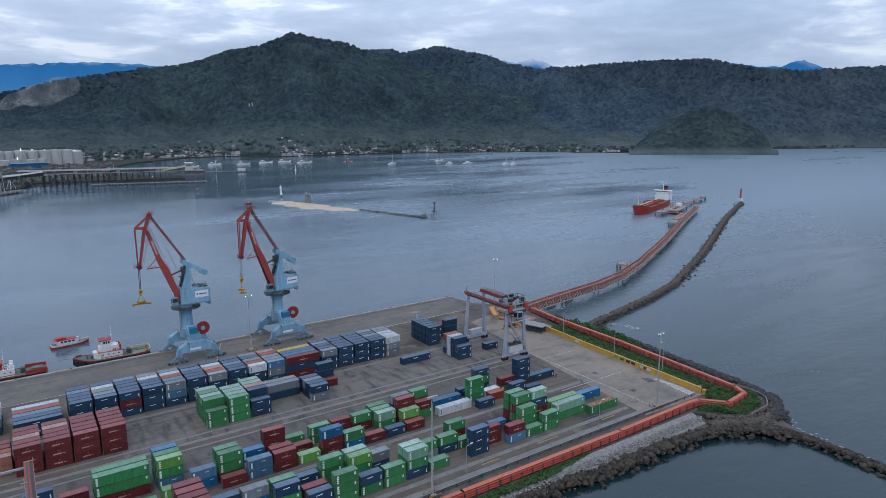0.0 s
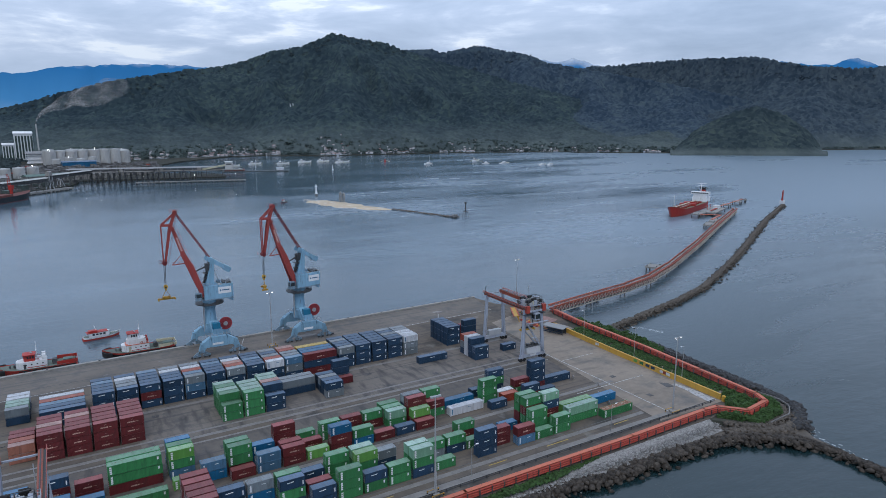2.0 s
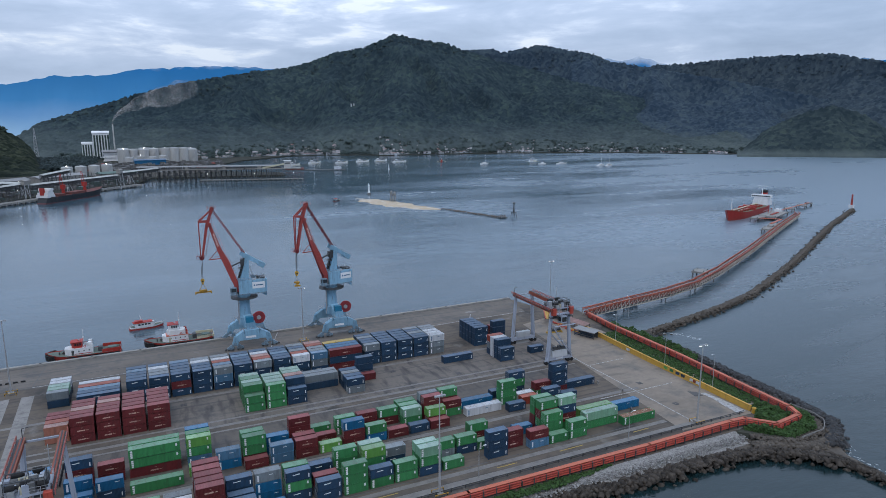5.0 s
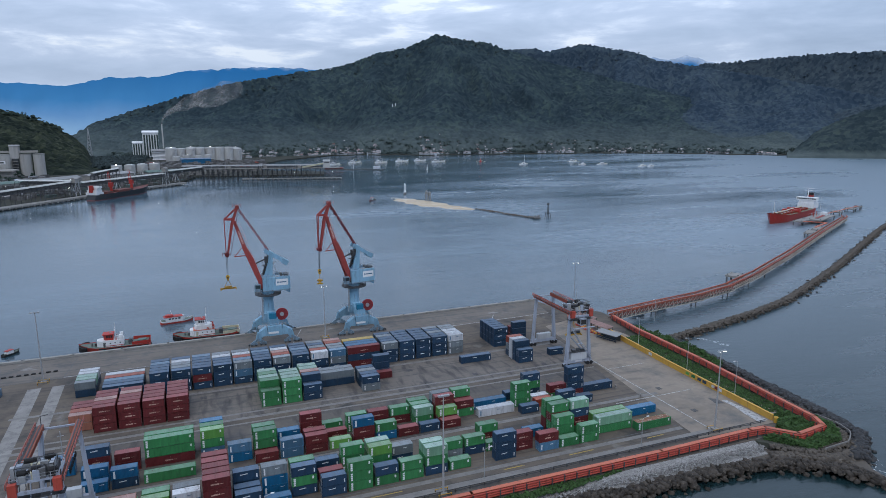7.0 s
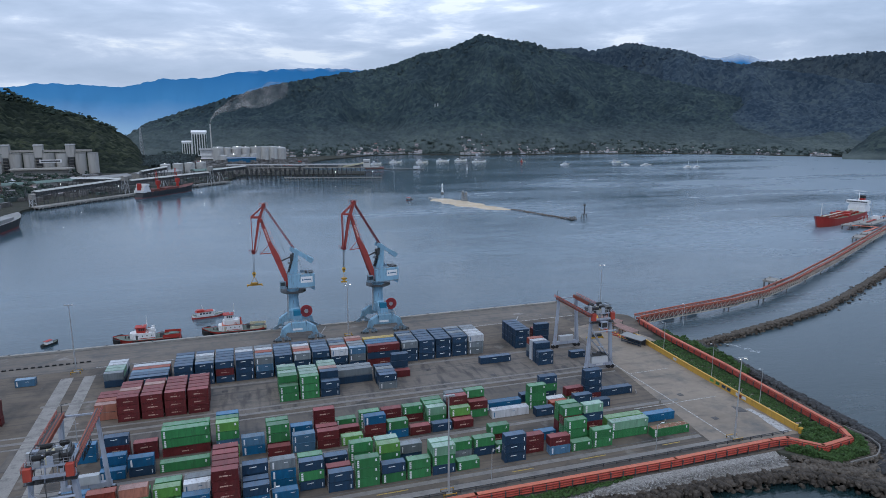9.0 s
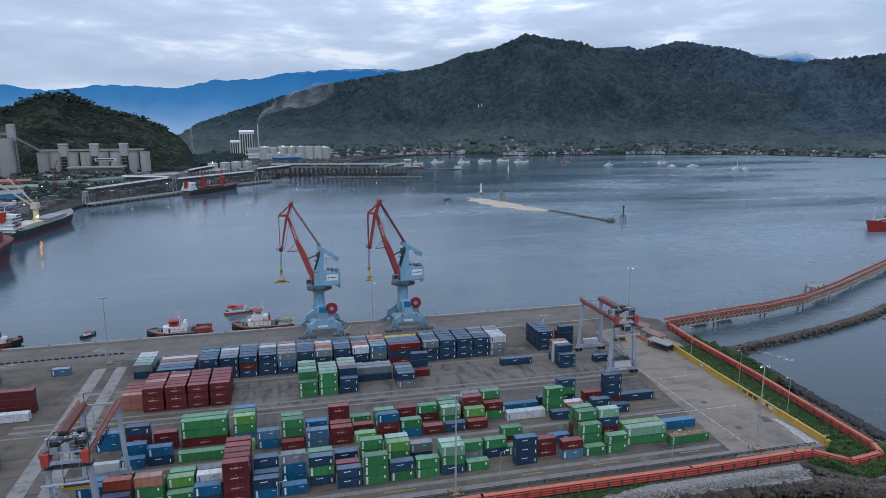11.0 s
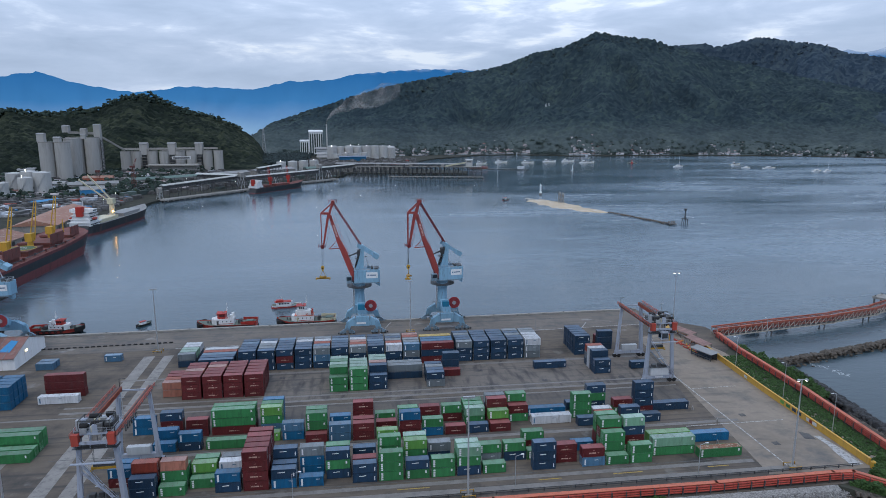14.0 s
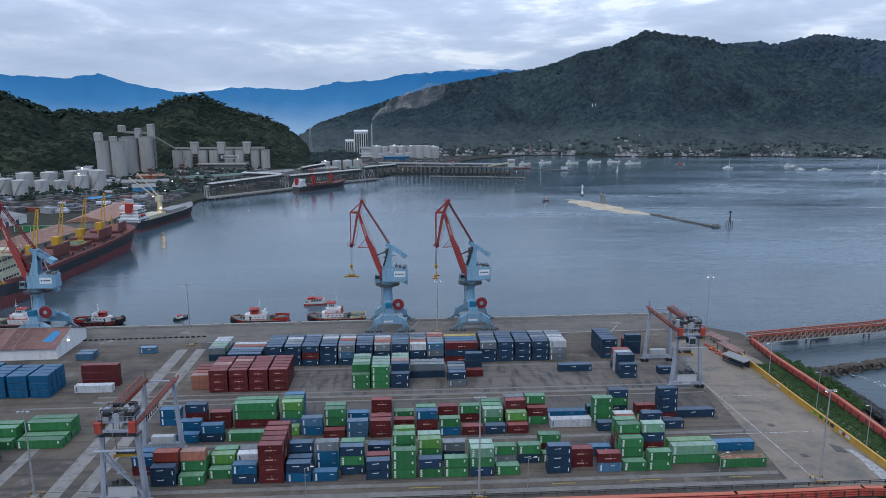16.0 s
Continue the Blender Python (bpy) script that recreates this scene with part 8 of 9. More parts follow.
# fishing boats and yachts far out in the bay
def outrigger(x, y, a, L=24, material=None):
    t = thing("fishing_boat", "pale wooden outrigger fishing boat at anchor", "boat", "anchored fishing boats", (x, y, SEA), a)
    hull(t, L, 4.6, [(-0.5, M_TOWN), (2.2, material or M_WHITE)], 2.4, 0.3, 0.15, M_CREAM)
    part("cabin", Geo().box(-L * 0.36, -1.7, 2.0, -L * 0.02, 1.7, 4.6), material or M_WHITE, t)
    part("cabin_roof", Geo().gable(-L * 0.40, -2.1, L * 0.03, 2.1, 4.6, 5.2, "x", 0.2), M_ROOF_GR, t)
    part("wheelhouse", Geo().box(-L * 0.30, -1.3, 5.0, -L * 0.16, 1.3, 7.0), material or M_WHITE, t)
    windows(t, -L * 0.33, -L * 0.05, -1.73, 3.2, 4.2, 5)
    for s in (-1, 1):
        part("outrigger", Geo().tube((-L * 0.42, s * 10, 0.5), (L * 0.42, s * 10, 0.5), 0.28, n=6), M_CREAM, t)
        for q in (-0.28, 0.0, 0.26):
            part("boom", Geo().beam((L * q, 0, 3.6), (L * q, s * 10, 0.7), 0.24), M_CREAM, t)
    for q, h in ((0.12, 11), (-0.38, 9)):
        part("mast", Geo().tube((L * q, 0, 1.8), (L * q, 0, h), 0.2, 0.1, 6), M_WHITE, t)
    part("stay", Geo().beam((L * 0.12, 0, 10.6), (L * 0.48, 0, 4.2), 0.1).beam((L * 0.12, 0, 10.6), (-L * 0.38, 0, 8.6), 0.1), M_CREAM, t)
    return t


for x, y, a, L in ((386, 1449, 20, 26), (444, 1431, 10, 24), (503, 1458, 5, 26), (551, 1466, -5, 24), (578, 1411, 12, 30), (872, 1294, 20, 22), (330, 1400, 25, 22)):
    outrigger(x, y, a, L * 1.25)
outrigger(673, 1380, 60, 18, M_TUGRED)


def yacht(x, y, a, L, mast, label):
    t = thing("yacht", label, "boat", "anchored yachts", (x, y, SEA), a)
    hull(t, L, L * 0.27, [(-0.5, M_WHITE), (1.6, M_WHITE)], 1.0, 0.4, 0.1, M_CREAM)
    part("cabin", Geo().box(-L * 0.25, -L * 0.09, 1.5, L * 0.2, L * 0.09, 3.2), M_WHITE, t)
    part("upper_deck", Geo().box(-L * 0.15, -L * 0.08, 3.2, L * 0.08, L * 0.08, 4.6), M_WHITE, t)
    windows(t, -L * 0.2, L * 0.16, -L * 0.09 - 0.03, 2.1, 2.8, 4)
    if mast:
        part("mast", Geo().tube((L * 0.1, 0, 1.5), (L * 0.1, 0, mast), 0.22, 0.1, 6), M_WHITE, t)
    return t


yacht(721, 1258, 15, 24, 22, "white sailing boat at anchor")
yacht(837, 1202, 170, 18, 0, "small white motor cruiser at anchor")
yacht(879, 1188, 10, 30, 0, "white motor cruiser at anchor")
yacht(920, 1104, 20, 26, 30, "white ketch with a tall mast at anchor")
yacht(936, 1096, 20, 22, 36, "white yacht with a tall mast at anchor")
rb = thing("launch", "small dark launch with a pale awning under way", "boat", "", (231, 734, SEA), 40)
hull(rb, 12, 3.6, [(-0.4, M_HULLRED), (0.5, M_HULLRED), (1.3, M_HULLBLK)], 0.9, 0.35, 0.1, M_DECK)
part("wheelhouse", Geo().box(-2.6, -1.1, 1.2, -0.2, 1.1, 3.2), M_WHITE, rb)
part("awning", Geo().box(-4.6, -1.4, 3.2, 0.4, 1.4, 3.4), M_TUGRED, rb)
for x in (-4.4, 0.2):
    for y in (-1.2, 1.2):
        part("awning_post", Geo().tube((x, y, 1.2), (x, y, 3.2), 0.06, n=6), M_GALV, rb)
part("mast", Geo().tube((-1.4, 0, 3.4), (-1.4, 0, 6.0), 0.08, n=6), M_GALV, rb)
buoy = thing("buoy", "white spar buoy in the bay", "buoy", "", (470, 1194, SEA))
part("float", Geo().tube((0, 0, -1), (0, 0, 1.2), 2.0, 1.6, 12), M_WHITE, buoy)
part("spar", Geo().tube((0, 0, 1.2), (0, 0, 10), 0.9, 0.4, 8), M_WHITE, buoy)


# ---- western port land ----
def silo(top, x, y, r, h, z=0.0, seg=18):
    part("silo_drum", Geo().tube((x, y, z - 3), (x, y, z + h), r, r, seg), M_SILO, top)
    part("silo_rim", Geo().tube((x, y, z + h), (x, y, z + h + 1.2), r + 0.35, r + 0.35, seg), M_CONC, top)


big = thing("cement_silos", "tall grey concrete cement silos with rooftop headhouses", "silos")
for x, y, r, h in ((-420, 1060, 11, 58), (-398, 1062, 11, 58), (-418, 1160, 13, 63), (-392, 1166, 13, 63), (-402, 1108, 12, 62)):
    silo(big, x, y, r, h)
for x, y, w, z0, z1 in ((-425, 1058, 10, 59, 71), (-404, 1062, 9, 59, 65), (-428, 1156, 10, 72, 82), (-402, 1160, 9, 66, 77), (-383, 1168, 10, 0, 84), (-392, 1130, 7, 62, 68)):
    part("headhouse", Geo().box(x - w / 2, y - w / 2, z0, x + w / 2, y + w / 2, z1), M_SILO, big)
    part("headhouse_roof", Geo().gable(x - w / 2, y - w / 2, x + w / 2, y + w / 2, z1, z1 + 2.0, "x", 0.6), M_ROOF_GR, big)
part("gallery", Geo().beam((-425, 1156, 72), (-384, 1166, 70), 4, 4).beam((-384, 1168, 68), (-352, 1200, 40), 3, 3), M_CONC, big)
lift = Geo()
for i in range(10):
    z = 6 * i
    lift.beam((-378, 1162, z), (-374, 1162, z + 6), 0.7).beam((-374, 1162, z), (-378, 1162, z + 6), 0.7)
lift.beam((-378, 1162, 0), (-378, 1162, 62), 0.9).beam((-374, 1162, 0), (-374, 1162, 62), 0.9)
part("lift_tower", lift, M_STEEL, big)
sml = thing("silo_row", "row of shorter grey concrete silos joined by a roof gallery", "silos")
for x, r in ((-362, 10), (-344, 10), (-318, 9.5), (-297, 9.5), (-270, 9.5), (-250, 9.5), (-222, 9), (-203, 8.5)):
    silo(sml, x, 1235 + (x + 362) * 0.10, r, 36)
for x in (-331, -283, -236):
    y = 1235 + (x + 362) * 0.10
    part("headhouse", Geo().box(x - 6.5, y - 6, 30, x + 6.5, y + 6, 50), M_SILO, sml)
    part("headhouse_roof", Geo().gable(x - 6.5, y - 6, x + 6.5, y + 6, 50, 52.5, "x", 1), M_ROOF_GR, sml)
    part("shaft", Geo().box(x - 4, y - 4, 0, x + 4, y + 4, 30), M_STEEL, sml)
    for k in range(6):
        part("shaft_floor", Geo().box(x - 5, y - 9.4, k * 5.0, x + 5, y - 4, k * 5.0 + 0.5), M_CONC, sml)
part("gallery", Geo().beam((-365, 1232, 41), (-203, 1248, 41), 4, 3.5), M_CONC, sml)
part("loading_shed", Geo().box(-312, 1195, 0, -232, 1222, 12).box(-316, 1190, 12, -228, 1226, 14), M_CONC, sml)
part("sign_board", Geo().box(-270, 1188.0, 24, -238, 1189.0, 29), M_WHITE, sml, "white sign board")
part("sign_mark", Geo().box(-268, 1187.6, 25.4, -240, 1188.0, 27.6), M_STEEL, sml, "dark lettering bar")


def storage_tank(x, y, r, h, group, roof=0.16):
    t = thing("storage_tank", "white welded steel storage tank", "tank", group, (x, y, -0.6))
    part("shell", Geo().tube((0, 0, 0), (0, 0, h), r, r, 24), M_TANK, t)
    part("roof", Geo().tube((0, 0, h), (0, 0, h + r * roof), r, 0.4, 24), M_TANK, t)
    part("top_rail", Geo().ring((0, 0, h + 0.9), r - 0.1, 0.08, 24, 4, "z"), M_GALV, t)
    st = Geo()
    for i in range(14):
        a0, a1 = -2.2 + i * 0.1, -2.2 + (i + 1) * 0.1
        st.beam(((r + 0.5) * math.cos(a0), (r + 0.5) * math.sin(a0), h * i / 14), ((r + 0.5) * math.cos(a1), (r + 0.5) * math.sin(a1), h * (i + 1) / 14), 0.8, 0.3)
    part("stair", st, M_GALV, t)
    if int(x * 7 + y) % 3 == 0:
        part("roof_lamp", Geo().tube((0, -r + 0.8, h), (0, -r + 0.8, h + 2.4), 0.08, n=5).box(-0.45, -r + 0.4, h + 2.4, 0.45, -r + 1.2, h + 3.0), M_LAMP, t, "small lit lamp")
    return t


for x, y, r, h in ((-420, 790, 9, 17), (-400, 786, 8, 16), (-382, 800, 7.5, 15), (-366, 812, 7, 14), (-438, 782, 9, 17), (-352, 838, 8, 17), (-338, 852, 10, 21), (-362, 872, 10, 21), (-384, 880, 10, 19), (-412, 876, 10, 18), (-438, 866, 10, 18), (-456, 800, 9, 17), (-470, 850, 10, 18)):
    storage_tank(x, y, r * 1.0, h * 1.32, "western tanks")
rt = random.Random(77)
for i in range(8):
    for j in range(3):
        storage_tank(-4 + i * 21 + rt.uniform(-2, 2), 1590 + j * 30 + i * 7 + rt.uniform(-3, 3), rt.uniform(10.5, 12.5), rt.uniform(26, 31), "palm oil tanks", 0.1)
for i in range(4):
    storage_tank(8 + i * 22, 1545 + i * 6, 8.5, 15 + 2 * (i % 2), "palm oil tanks", 0.1)
for i in range(4):
    storage_tank(-84 + i * 19, 1212 + i * 16, 8.6, 17, "wharf tanks", 0.2)

M_STRIPG = mat("dark_green_glazing", (0.018, 0.042, 0.036), 0.4, 0, 0.3, 0.2)
plant = thing("refinery_tower", "tall white plant tower with dark green vertical strips", "building", "", (-53, 1790, 2))
part("wall", Geo().box(-18, -12, -1, 18, 12, 60), M_WHITE, plant)
for i in range(6):
    part("strip", Geo().box(-15.6 + i * 6, -12.4, 4, -11.8 + i * 6, -12.05, 56), M_STRIPG, plant)
part("roof", Geo().box(-19, -13, 60, 19, 13, 62).gable(-19, -13, 19, 13, 62, 66, "x"), M_WHITE, plant)
part("low_wing", Geo().box(-42, -12, -1, -19, 12, 36), M_WHITE, plant)
for i in range(4):
    part("strip", Geo().box(-40.4 + i * 5.5, -12.4, 4, -37.0 + i * 5.5, -12.05, 33), M_STRIPG, plant)
part("low_roof", Geo().gable(-43, -13, -18.6, 13, 36, 40, "x"), M_WHITE, plant)
proc = thing("process_building", "white grey-roofed process building with open floors", "building", "", (-24, 1690, 0))
for z in (0, 8, 16):
    part("floor_slab", Geo().box(-24, -12, z, 24, 12, z + 1.2), M_WHITE, proc)
part("wall", Geo().box(-22, -10, -1, 22, 10, 20), M_WHITE, proc)
part("roof", Geo().gable(-26, -14, 26, 14, 21, 26, "x"), M_ROOF_GR, proc)
chim = thing("chimney", "slim pale steel chimney of the plant", "chimney", "", (-26, 1850, 0))
part("stack", Geo().tube((0, 0, -1), (0, 0, 84), 2.0, 1.5, 10), M_TANK, chim)
part("stack_top", Geo().tube((0, 0, 84), (0, 0, 86), 1.7, 1.7, 10), M_STEEL, chim)
lt = thing("lattice_mast", "tall lattice telecom mast on the hill foot", "mast", "", (-190, 1780, 0))
gg = Geo()
for i in range(10):
    w0, w1 = 5 - i * 0.42, 5 - (i + 1) * 0.42
    for sx, sy in ((-1, -1), (1, -1), (1, 1), (-1, 1)):
        gg.beam((sx * w0, sy * w0, i * 7.5), (sx * w1, sy * w1, i * 7.5 + 7.5), 0.6)
        gg.beam((sx * w0, sy * w0, i * 7.5), (sy * w1 * (1 if sx * sy < 0 else -1), sx * w1 * (1 if sx * sy > 0 else -1), i * 7.5 + 7.5), 0.4)
part("lattice", gg, M_GALV, lt)
blue = thing("blue_warehouse", "long dark blue sheet-clad warehouse", "warehouse", "", (46, 1490, 0), 8)
part("wall", Geo().box(-30, -10, -1, 30, 10, 11), BOX_MATS["b"][0], blue)
part("roof", Geo().gable(-31, -11, 31, 11, 11, 13, "x"), BOX_MATS["n"][1], blue)


def shed(x, y, lx, ly, h, a, roof, wall_m, label, rise=3.0):
    t = thing("warehouse", label, "warehouse", "port sheds", (x, y, -0.6), a)
    part("wall", Geo().box(-lx / 2, -ly / 2, 0, lx / 2, ly / 2, h), wall_m, t)
    part("gable_roof", Geo().gable(-lx / 2, -ly / 2, lx / 2, ly / 2, h, h + rise, "x", 0.8), roof, t)
    for i in range(max(2, int(lx / 14))):
        part("door", Geo().box(-lx / 2 + 5 + i * 14, -ly / 2 - 0.06, 0, -lx / 2 + 9 + i * 14, -ly / 2 + 0.05, min(4.5, h - 0.5)), M_STEEL, t)
    return t


shed(-212, 436, 128, 34, 6, 89, M_ROOF_BR, M_CONC, "long quayside shed with a brown sheet roof", 5)
shed(-217, 598, 112, 34, 6, 97, M_ROOF_BR, M_CONC, "long quayside shed with a brown sheet roof", 5)
shed(-305, 540, 90, 40, 7, 86, M_ROOF_GR, M_WHITE, "pale grey-roofed quayside warehouse", 4)
shed(-560, 1190, 120, 26, 9, 4, M_ROOF_GR, M_TANK, "long pale warehouse below the hill", 3)
shed(-380, 930, 70, 24, 7, 10, M_ROOF_GR, M_TANK, "white-roofed warehouse behind the tanks", 3)
shed(-300, 910, 60, 22, 8, 20, M_ROOF_GR, M_CONC, "small grey-roofed concrete port shed", 3)
shed(-330, 1010, 40, 16, 8, 10, M_ROOF_BR, M_ORANGE_TOP, "small orange-walled port shed", 3)
shed(-260, 985, 36, 18, 7, 30, M_ROOF_GN, M_CONC, "small green-roofed concrete port shed", 3)
shed(-210, 1010, 60, 18, 8, 45, M_ROOF_GN, M_CONC, "green-roofed open wharf building", 3)
shed(-150, 1060, 70, 20, 9, 50, M_ROOF_GR, M_CONC, "grey-roofed open wharf building", 3)
shed(-90, 1130, 80, 22, 9, 45, M_ROOF_GR, M_CONC, "grey-roofed open wharf building", 3)
shed(-10, 1180, 60, 20, 8, 25, M_ROOF_GN, M_CONC, "green-roofed open wharf building", 3)
shed(60, 1190, 60, 22, 8, 8, M_ROOF_GR, M_CONC, "grey-roofed open wharf building", 3)
shed(120, 1240, 70, 20, 6, 5, M_ROOF_GR, M_CONC, "long grey-roofed storage shed", 3)
shed(-268, 820, 26, 14, 9, 30, M_ROOF_GR, M_PANEL_BLUE := paint("bright_blue_sheet", (0.05, 0.28, 0.55)), "small bright blue hopper building", 4)
shed(-290, 745, 30, 10, 4, 60, M_PANEL_BLUE, M_CONC, "low shed with a bright blue roof", 1.5)
for x, y, n in ((-262, 528, 5),):
    for i in range(n):
        container("g", 20, x + i * 6.4, y, -0.6)
        container("g", 20, x + i * 6.4, y, -0.6 + CH)

M_OLDRED = paint("faded_red_steel", (0.17, 0.060, 0.052))


def tower_crane(x, y, h, jib, turn):
    """A slim lattice mast with a machine deck and a raised jib."""
    t = thing("harbour_crane", "rust-red lattice harbour crane among the sheds", "crane", "wharf cranes", (x, y, -0.6), turn)
    bays = 7
    for sx in (-1, 1):
        for sy in (-1, 1):
            part("leg", Geo().beam((sx * 2.4, sy * 2.4, 0), (sx * 1.3, sy * 1.3, h), 0.45), M_OLDRED, t)
    for i in range(bays):
        z0, z1, w = h * i / bays, h * (i + 1) / bays, 2.4 - 1.1 * i / bays
        for sgn in (-1, 1):
            part("brace", Geo().beam((-w, sgn * w, z0), (w, sgn * w, z1), 0.24).beam((-w, sgn * w, z1), (w, sgn * w, z1), 0.24), M_OLDRED, t)
            part("brace", Geo().beam((sgn * w, w, z0), (sgn * w, -w, z1), 0.24), M_OLDRED, t)
    part("machine_deck", Geo().prism([(-3.4, -2), (2.4, -2), (3.2, 0), (2.4, 2), (-3.4, 2)], h, h + 2.6), M_OLDRED, t)
    part("jib", Geo().beam((2, -0.9, h + 2), (2 + jib * 0.45, -0.3, h + jib * 0.8), 0.4).beam((2, 0.9, h + 2), (2 + jib * 0.45, 0.3, h + jib * 0.8), 0.4), M_OLDRED, t)


tower_crane(-243, 895, 30, 15, 70)
tower_crane(-311, 958, 20, 9, 20)

# conveyor bridge and wharf decks
wharf = thing("conveyor_wharf", "long piled wharf with a roofed conveyor gallery", "wharf")
WH = [(-171, 767), (-91, 880), (-35, 964), (22, 1030)]
for i, (x, y, a) in enumerate(along(WH, 8.0)):
    ob = part("deck_slab", Geo().box(0, -3.5, -1.3, 8.1, 9, 0.3), M_CONC, wharf)
    ob.matrix_basis = pose(x, y, 0, 0, 0, a)
    ob = part("fender_block", Geo().box(3.0, -4.2, -2.4, 4.6, -3.45, 0.1), M_CONC, wharf)
    ob.matrix_basis = pose(x, y, 0, 0, 0, a)
    for q in (-2.6, 3.5):
        ob = part("pile", Geo().tube((0, q, -7), (0, q, -1.2), 0.6, n=8), M_DCONC, wharf)
        ob.matrix_basis = pose(x, y, 0, 0, 0, a)


M_GALROOF = mat("pale_sheet_roof", (0.40, 0.41, 0.39), 0.6, 0, 0.3, 0.1, (0.26, 0.24, 0.20), 0.3)


def gallery_run(start, end, legs=True, wide=6.0):
    """One straight stretch of roofed conveyor: floor, trussed sides, sheet roof and slim trestles."""
    a, b = Vector(start), Vector(end)
    d = b - a
    length, turn = d.length, math.atan2(d.y, d.x)
    tilt = math.asin(d.z / length)
    base = pose(a.x, a.y, a.z, 0, -math.degrees(tilt), math.degrees(turn))
    h = wide / 2

    def piece(name, geo, material):
        ob = part(name, geo, material, wharf)
        ob.matrix_basis = base

    piece("gallery_floor", Geo().box(0, -h, -5.6, length, h, -5.0), M_STEEL)
    piece("belt_housing", Geo().box(0, -h * 0.55, -5.0, length, h * 0.55, -2.6), M_DCONC)
    piece("gallery_roof", Geo().gable(-0.6, -h - 1.2, length + 0.6, h + 1.2, -1.2, 0.3, "x", 0.3), M_GALROOF)
    bays = max(2, round(length / 6))
    for s in (-1, 1):
        side = Geo().beam((0, s * h, -5.2), (length, s * h, -5.2), 0.4).beam((0, s * h, -1.1), (length, s * h, -1.1), 0.4)
        for i in range(bays + 1):
            u = length * i / bays
            side.beam((u, s * h, -5.2), (u, s * h, -1.1), 0.3)
            if i < bays:
                side.beam((u, s * h, -5.2), (u + length / bays, s * h, -1.1), 0.22)
        piece("side_truss", side, M_STEEL)
    if not legs:
        return
    count = max(2, round(length / 12))
    for i in range(count + 1):
        p = a + d * (i / count)
        top = p.z - 5.4
        ob = part("trestle", Geo().beam((0, -h - 0.5, -4), (0, -h, top), 0.4).beam((0, h + 0.5, -4), (0, h, top), 0.4).beam((0, -h, top), (0, h, top), 0.4).beam((0, -h - 0.3, 1), (0, h, top), 0.22).beam((0, h + 0.3, 1), (0, -h, top), 0.22), M_STEEL, wharf)
        ob.matrix_basis = pose(p.x, p.y, 0, 0, 0, math.degrees(turn))


def transfer_house(x, y, turn, h, w=6.0):
    """A clad house on an open braced frame, where two conveyors meet."""
    house = part("transfer_house", Geo().box(-w / 2, -w / 2, h - 5, w / 2, w / 2, h).gable(-w / 2, -w / 2, w / 2, w / 2, h, h + 1.4, "x", 0.5), M_CONC, wharf)
    house.matrix_basis = pose(x, y, 0, 0, 0, turn)
    for sx in (-1, 1):
        for sy in (-1, 1):
            part("frame_leg", Geo().beam((sx * w * 0.62, sy * w * 0.62, -4), (sx * w * 0.42, sy * w * 0.42, h - 5), 0.55), M_GALV, house)
        part("frame_brace", Geo().beam((sx * w * 0.6, -w * 0.6, 0), (sx * w * 0.45, w * 0.45, h - 6), 0.3).beam((sx * w * 0.6, w * 0.6, 0), (sx * w * 0.45, -w * 0.45, h - 6), 0.3), M_GALV, house)


gallery_run((-176, 783, 16.2), (-107, 873, 19.6))
gallery_run((-96, 886, 17.4), (-6, 1000, 17.6))
gallery_run((-163, 908, 20.2), (-104, 880, 20.4), True, 7.0)
gallery_run((-98, 1011, 20), (-72, 1092, 21), True, 4.4)
gallery_run((-4, 1003, 20.5), (48, 1094, 19.5))
transfer_house(-101, 880, 54, 22)
transfer_house(-3, 1001, 54, 24)
transfer_house(-178, 780, 52, 12, 4.6)
for x, y in ((-62, 950), (10, 1045)):
    ob = part("ship_loader", Geo().beam((-5, -2, 0), (0, 0, 13), 0.7).beam((5, -2, 0), (0, 0, 13), 0.7).beam((-5, 4, 0), (0, 2, 13), 0.7).beam((5, 4, 0), (0, 2, 13), 0.7).beam((0, 6, 12), (1, -12, 16), 1.2, 1.4), M_GALV, wharf)
    ob.matrix_basis = pose(x, y, 0.3, 0, 0, 52)
outer = thing("loading_pier", "dark piled loading pier with a long roofed conveyor", "pier")
P0, P1 = Vector((50, 1098, 0)), Vector((262, 1050, 0))
ang = math.degrees(math.atan2(P1.y - P0.y, P1.x - P0.x))
Lp = (P1 - P0).length
for i in range(29):
    bent = Geo()
    for q in (-8, -3, 3, 8):
        bent.tube((0, q, -7), (0, q, 15), 0.34, n=6)
    bent.beam((0, -8, 14.6), (0, 8, 14.6), 0.7).beam((0, -8, 7), (0, 8, 7), 0.5)
    for z0, z1 in ((0.5, 7), (7, 14.6)):
        bent.beam((0, -8, z0), (0, 8, z1), 0.3).beam((0, 8, z0), (0, -8, z1), 0.3)
        if i < 28:
            bent.beam((0, -8, z0), (Lp / 28, -8, z1), 0.28).beam((0, -8, z1), (Lp / 28, -8, z0), 0.28).beam((0, -8, z1), (Lp / 28, -8, z1), 0.4)
    ob = part("bent", bent, M_STEEL, outer)
    ob.matrix_basis = pose(P0.x + (P1.x - P0.x) * i / 28, P0.y + (P1.y - P0.y) * i / 28, 0, 0, 0, ang)


def on_pier(name, geo, material):
    ob = part(name, geo, material, outer)
    ob.matrix_basis = pose(P0.x, P0.y, 0, 0, 0, ang)
    return ob


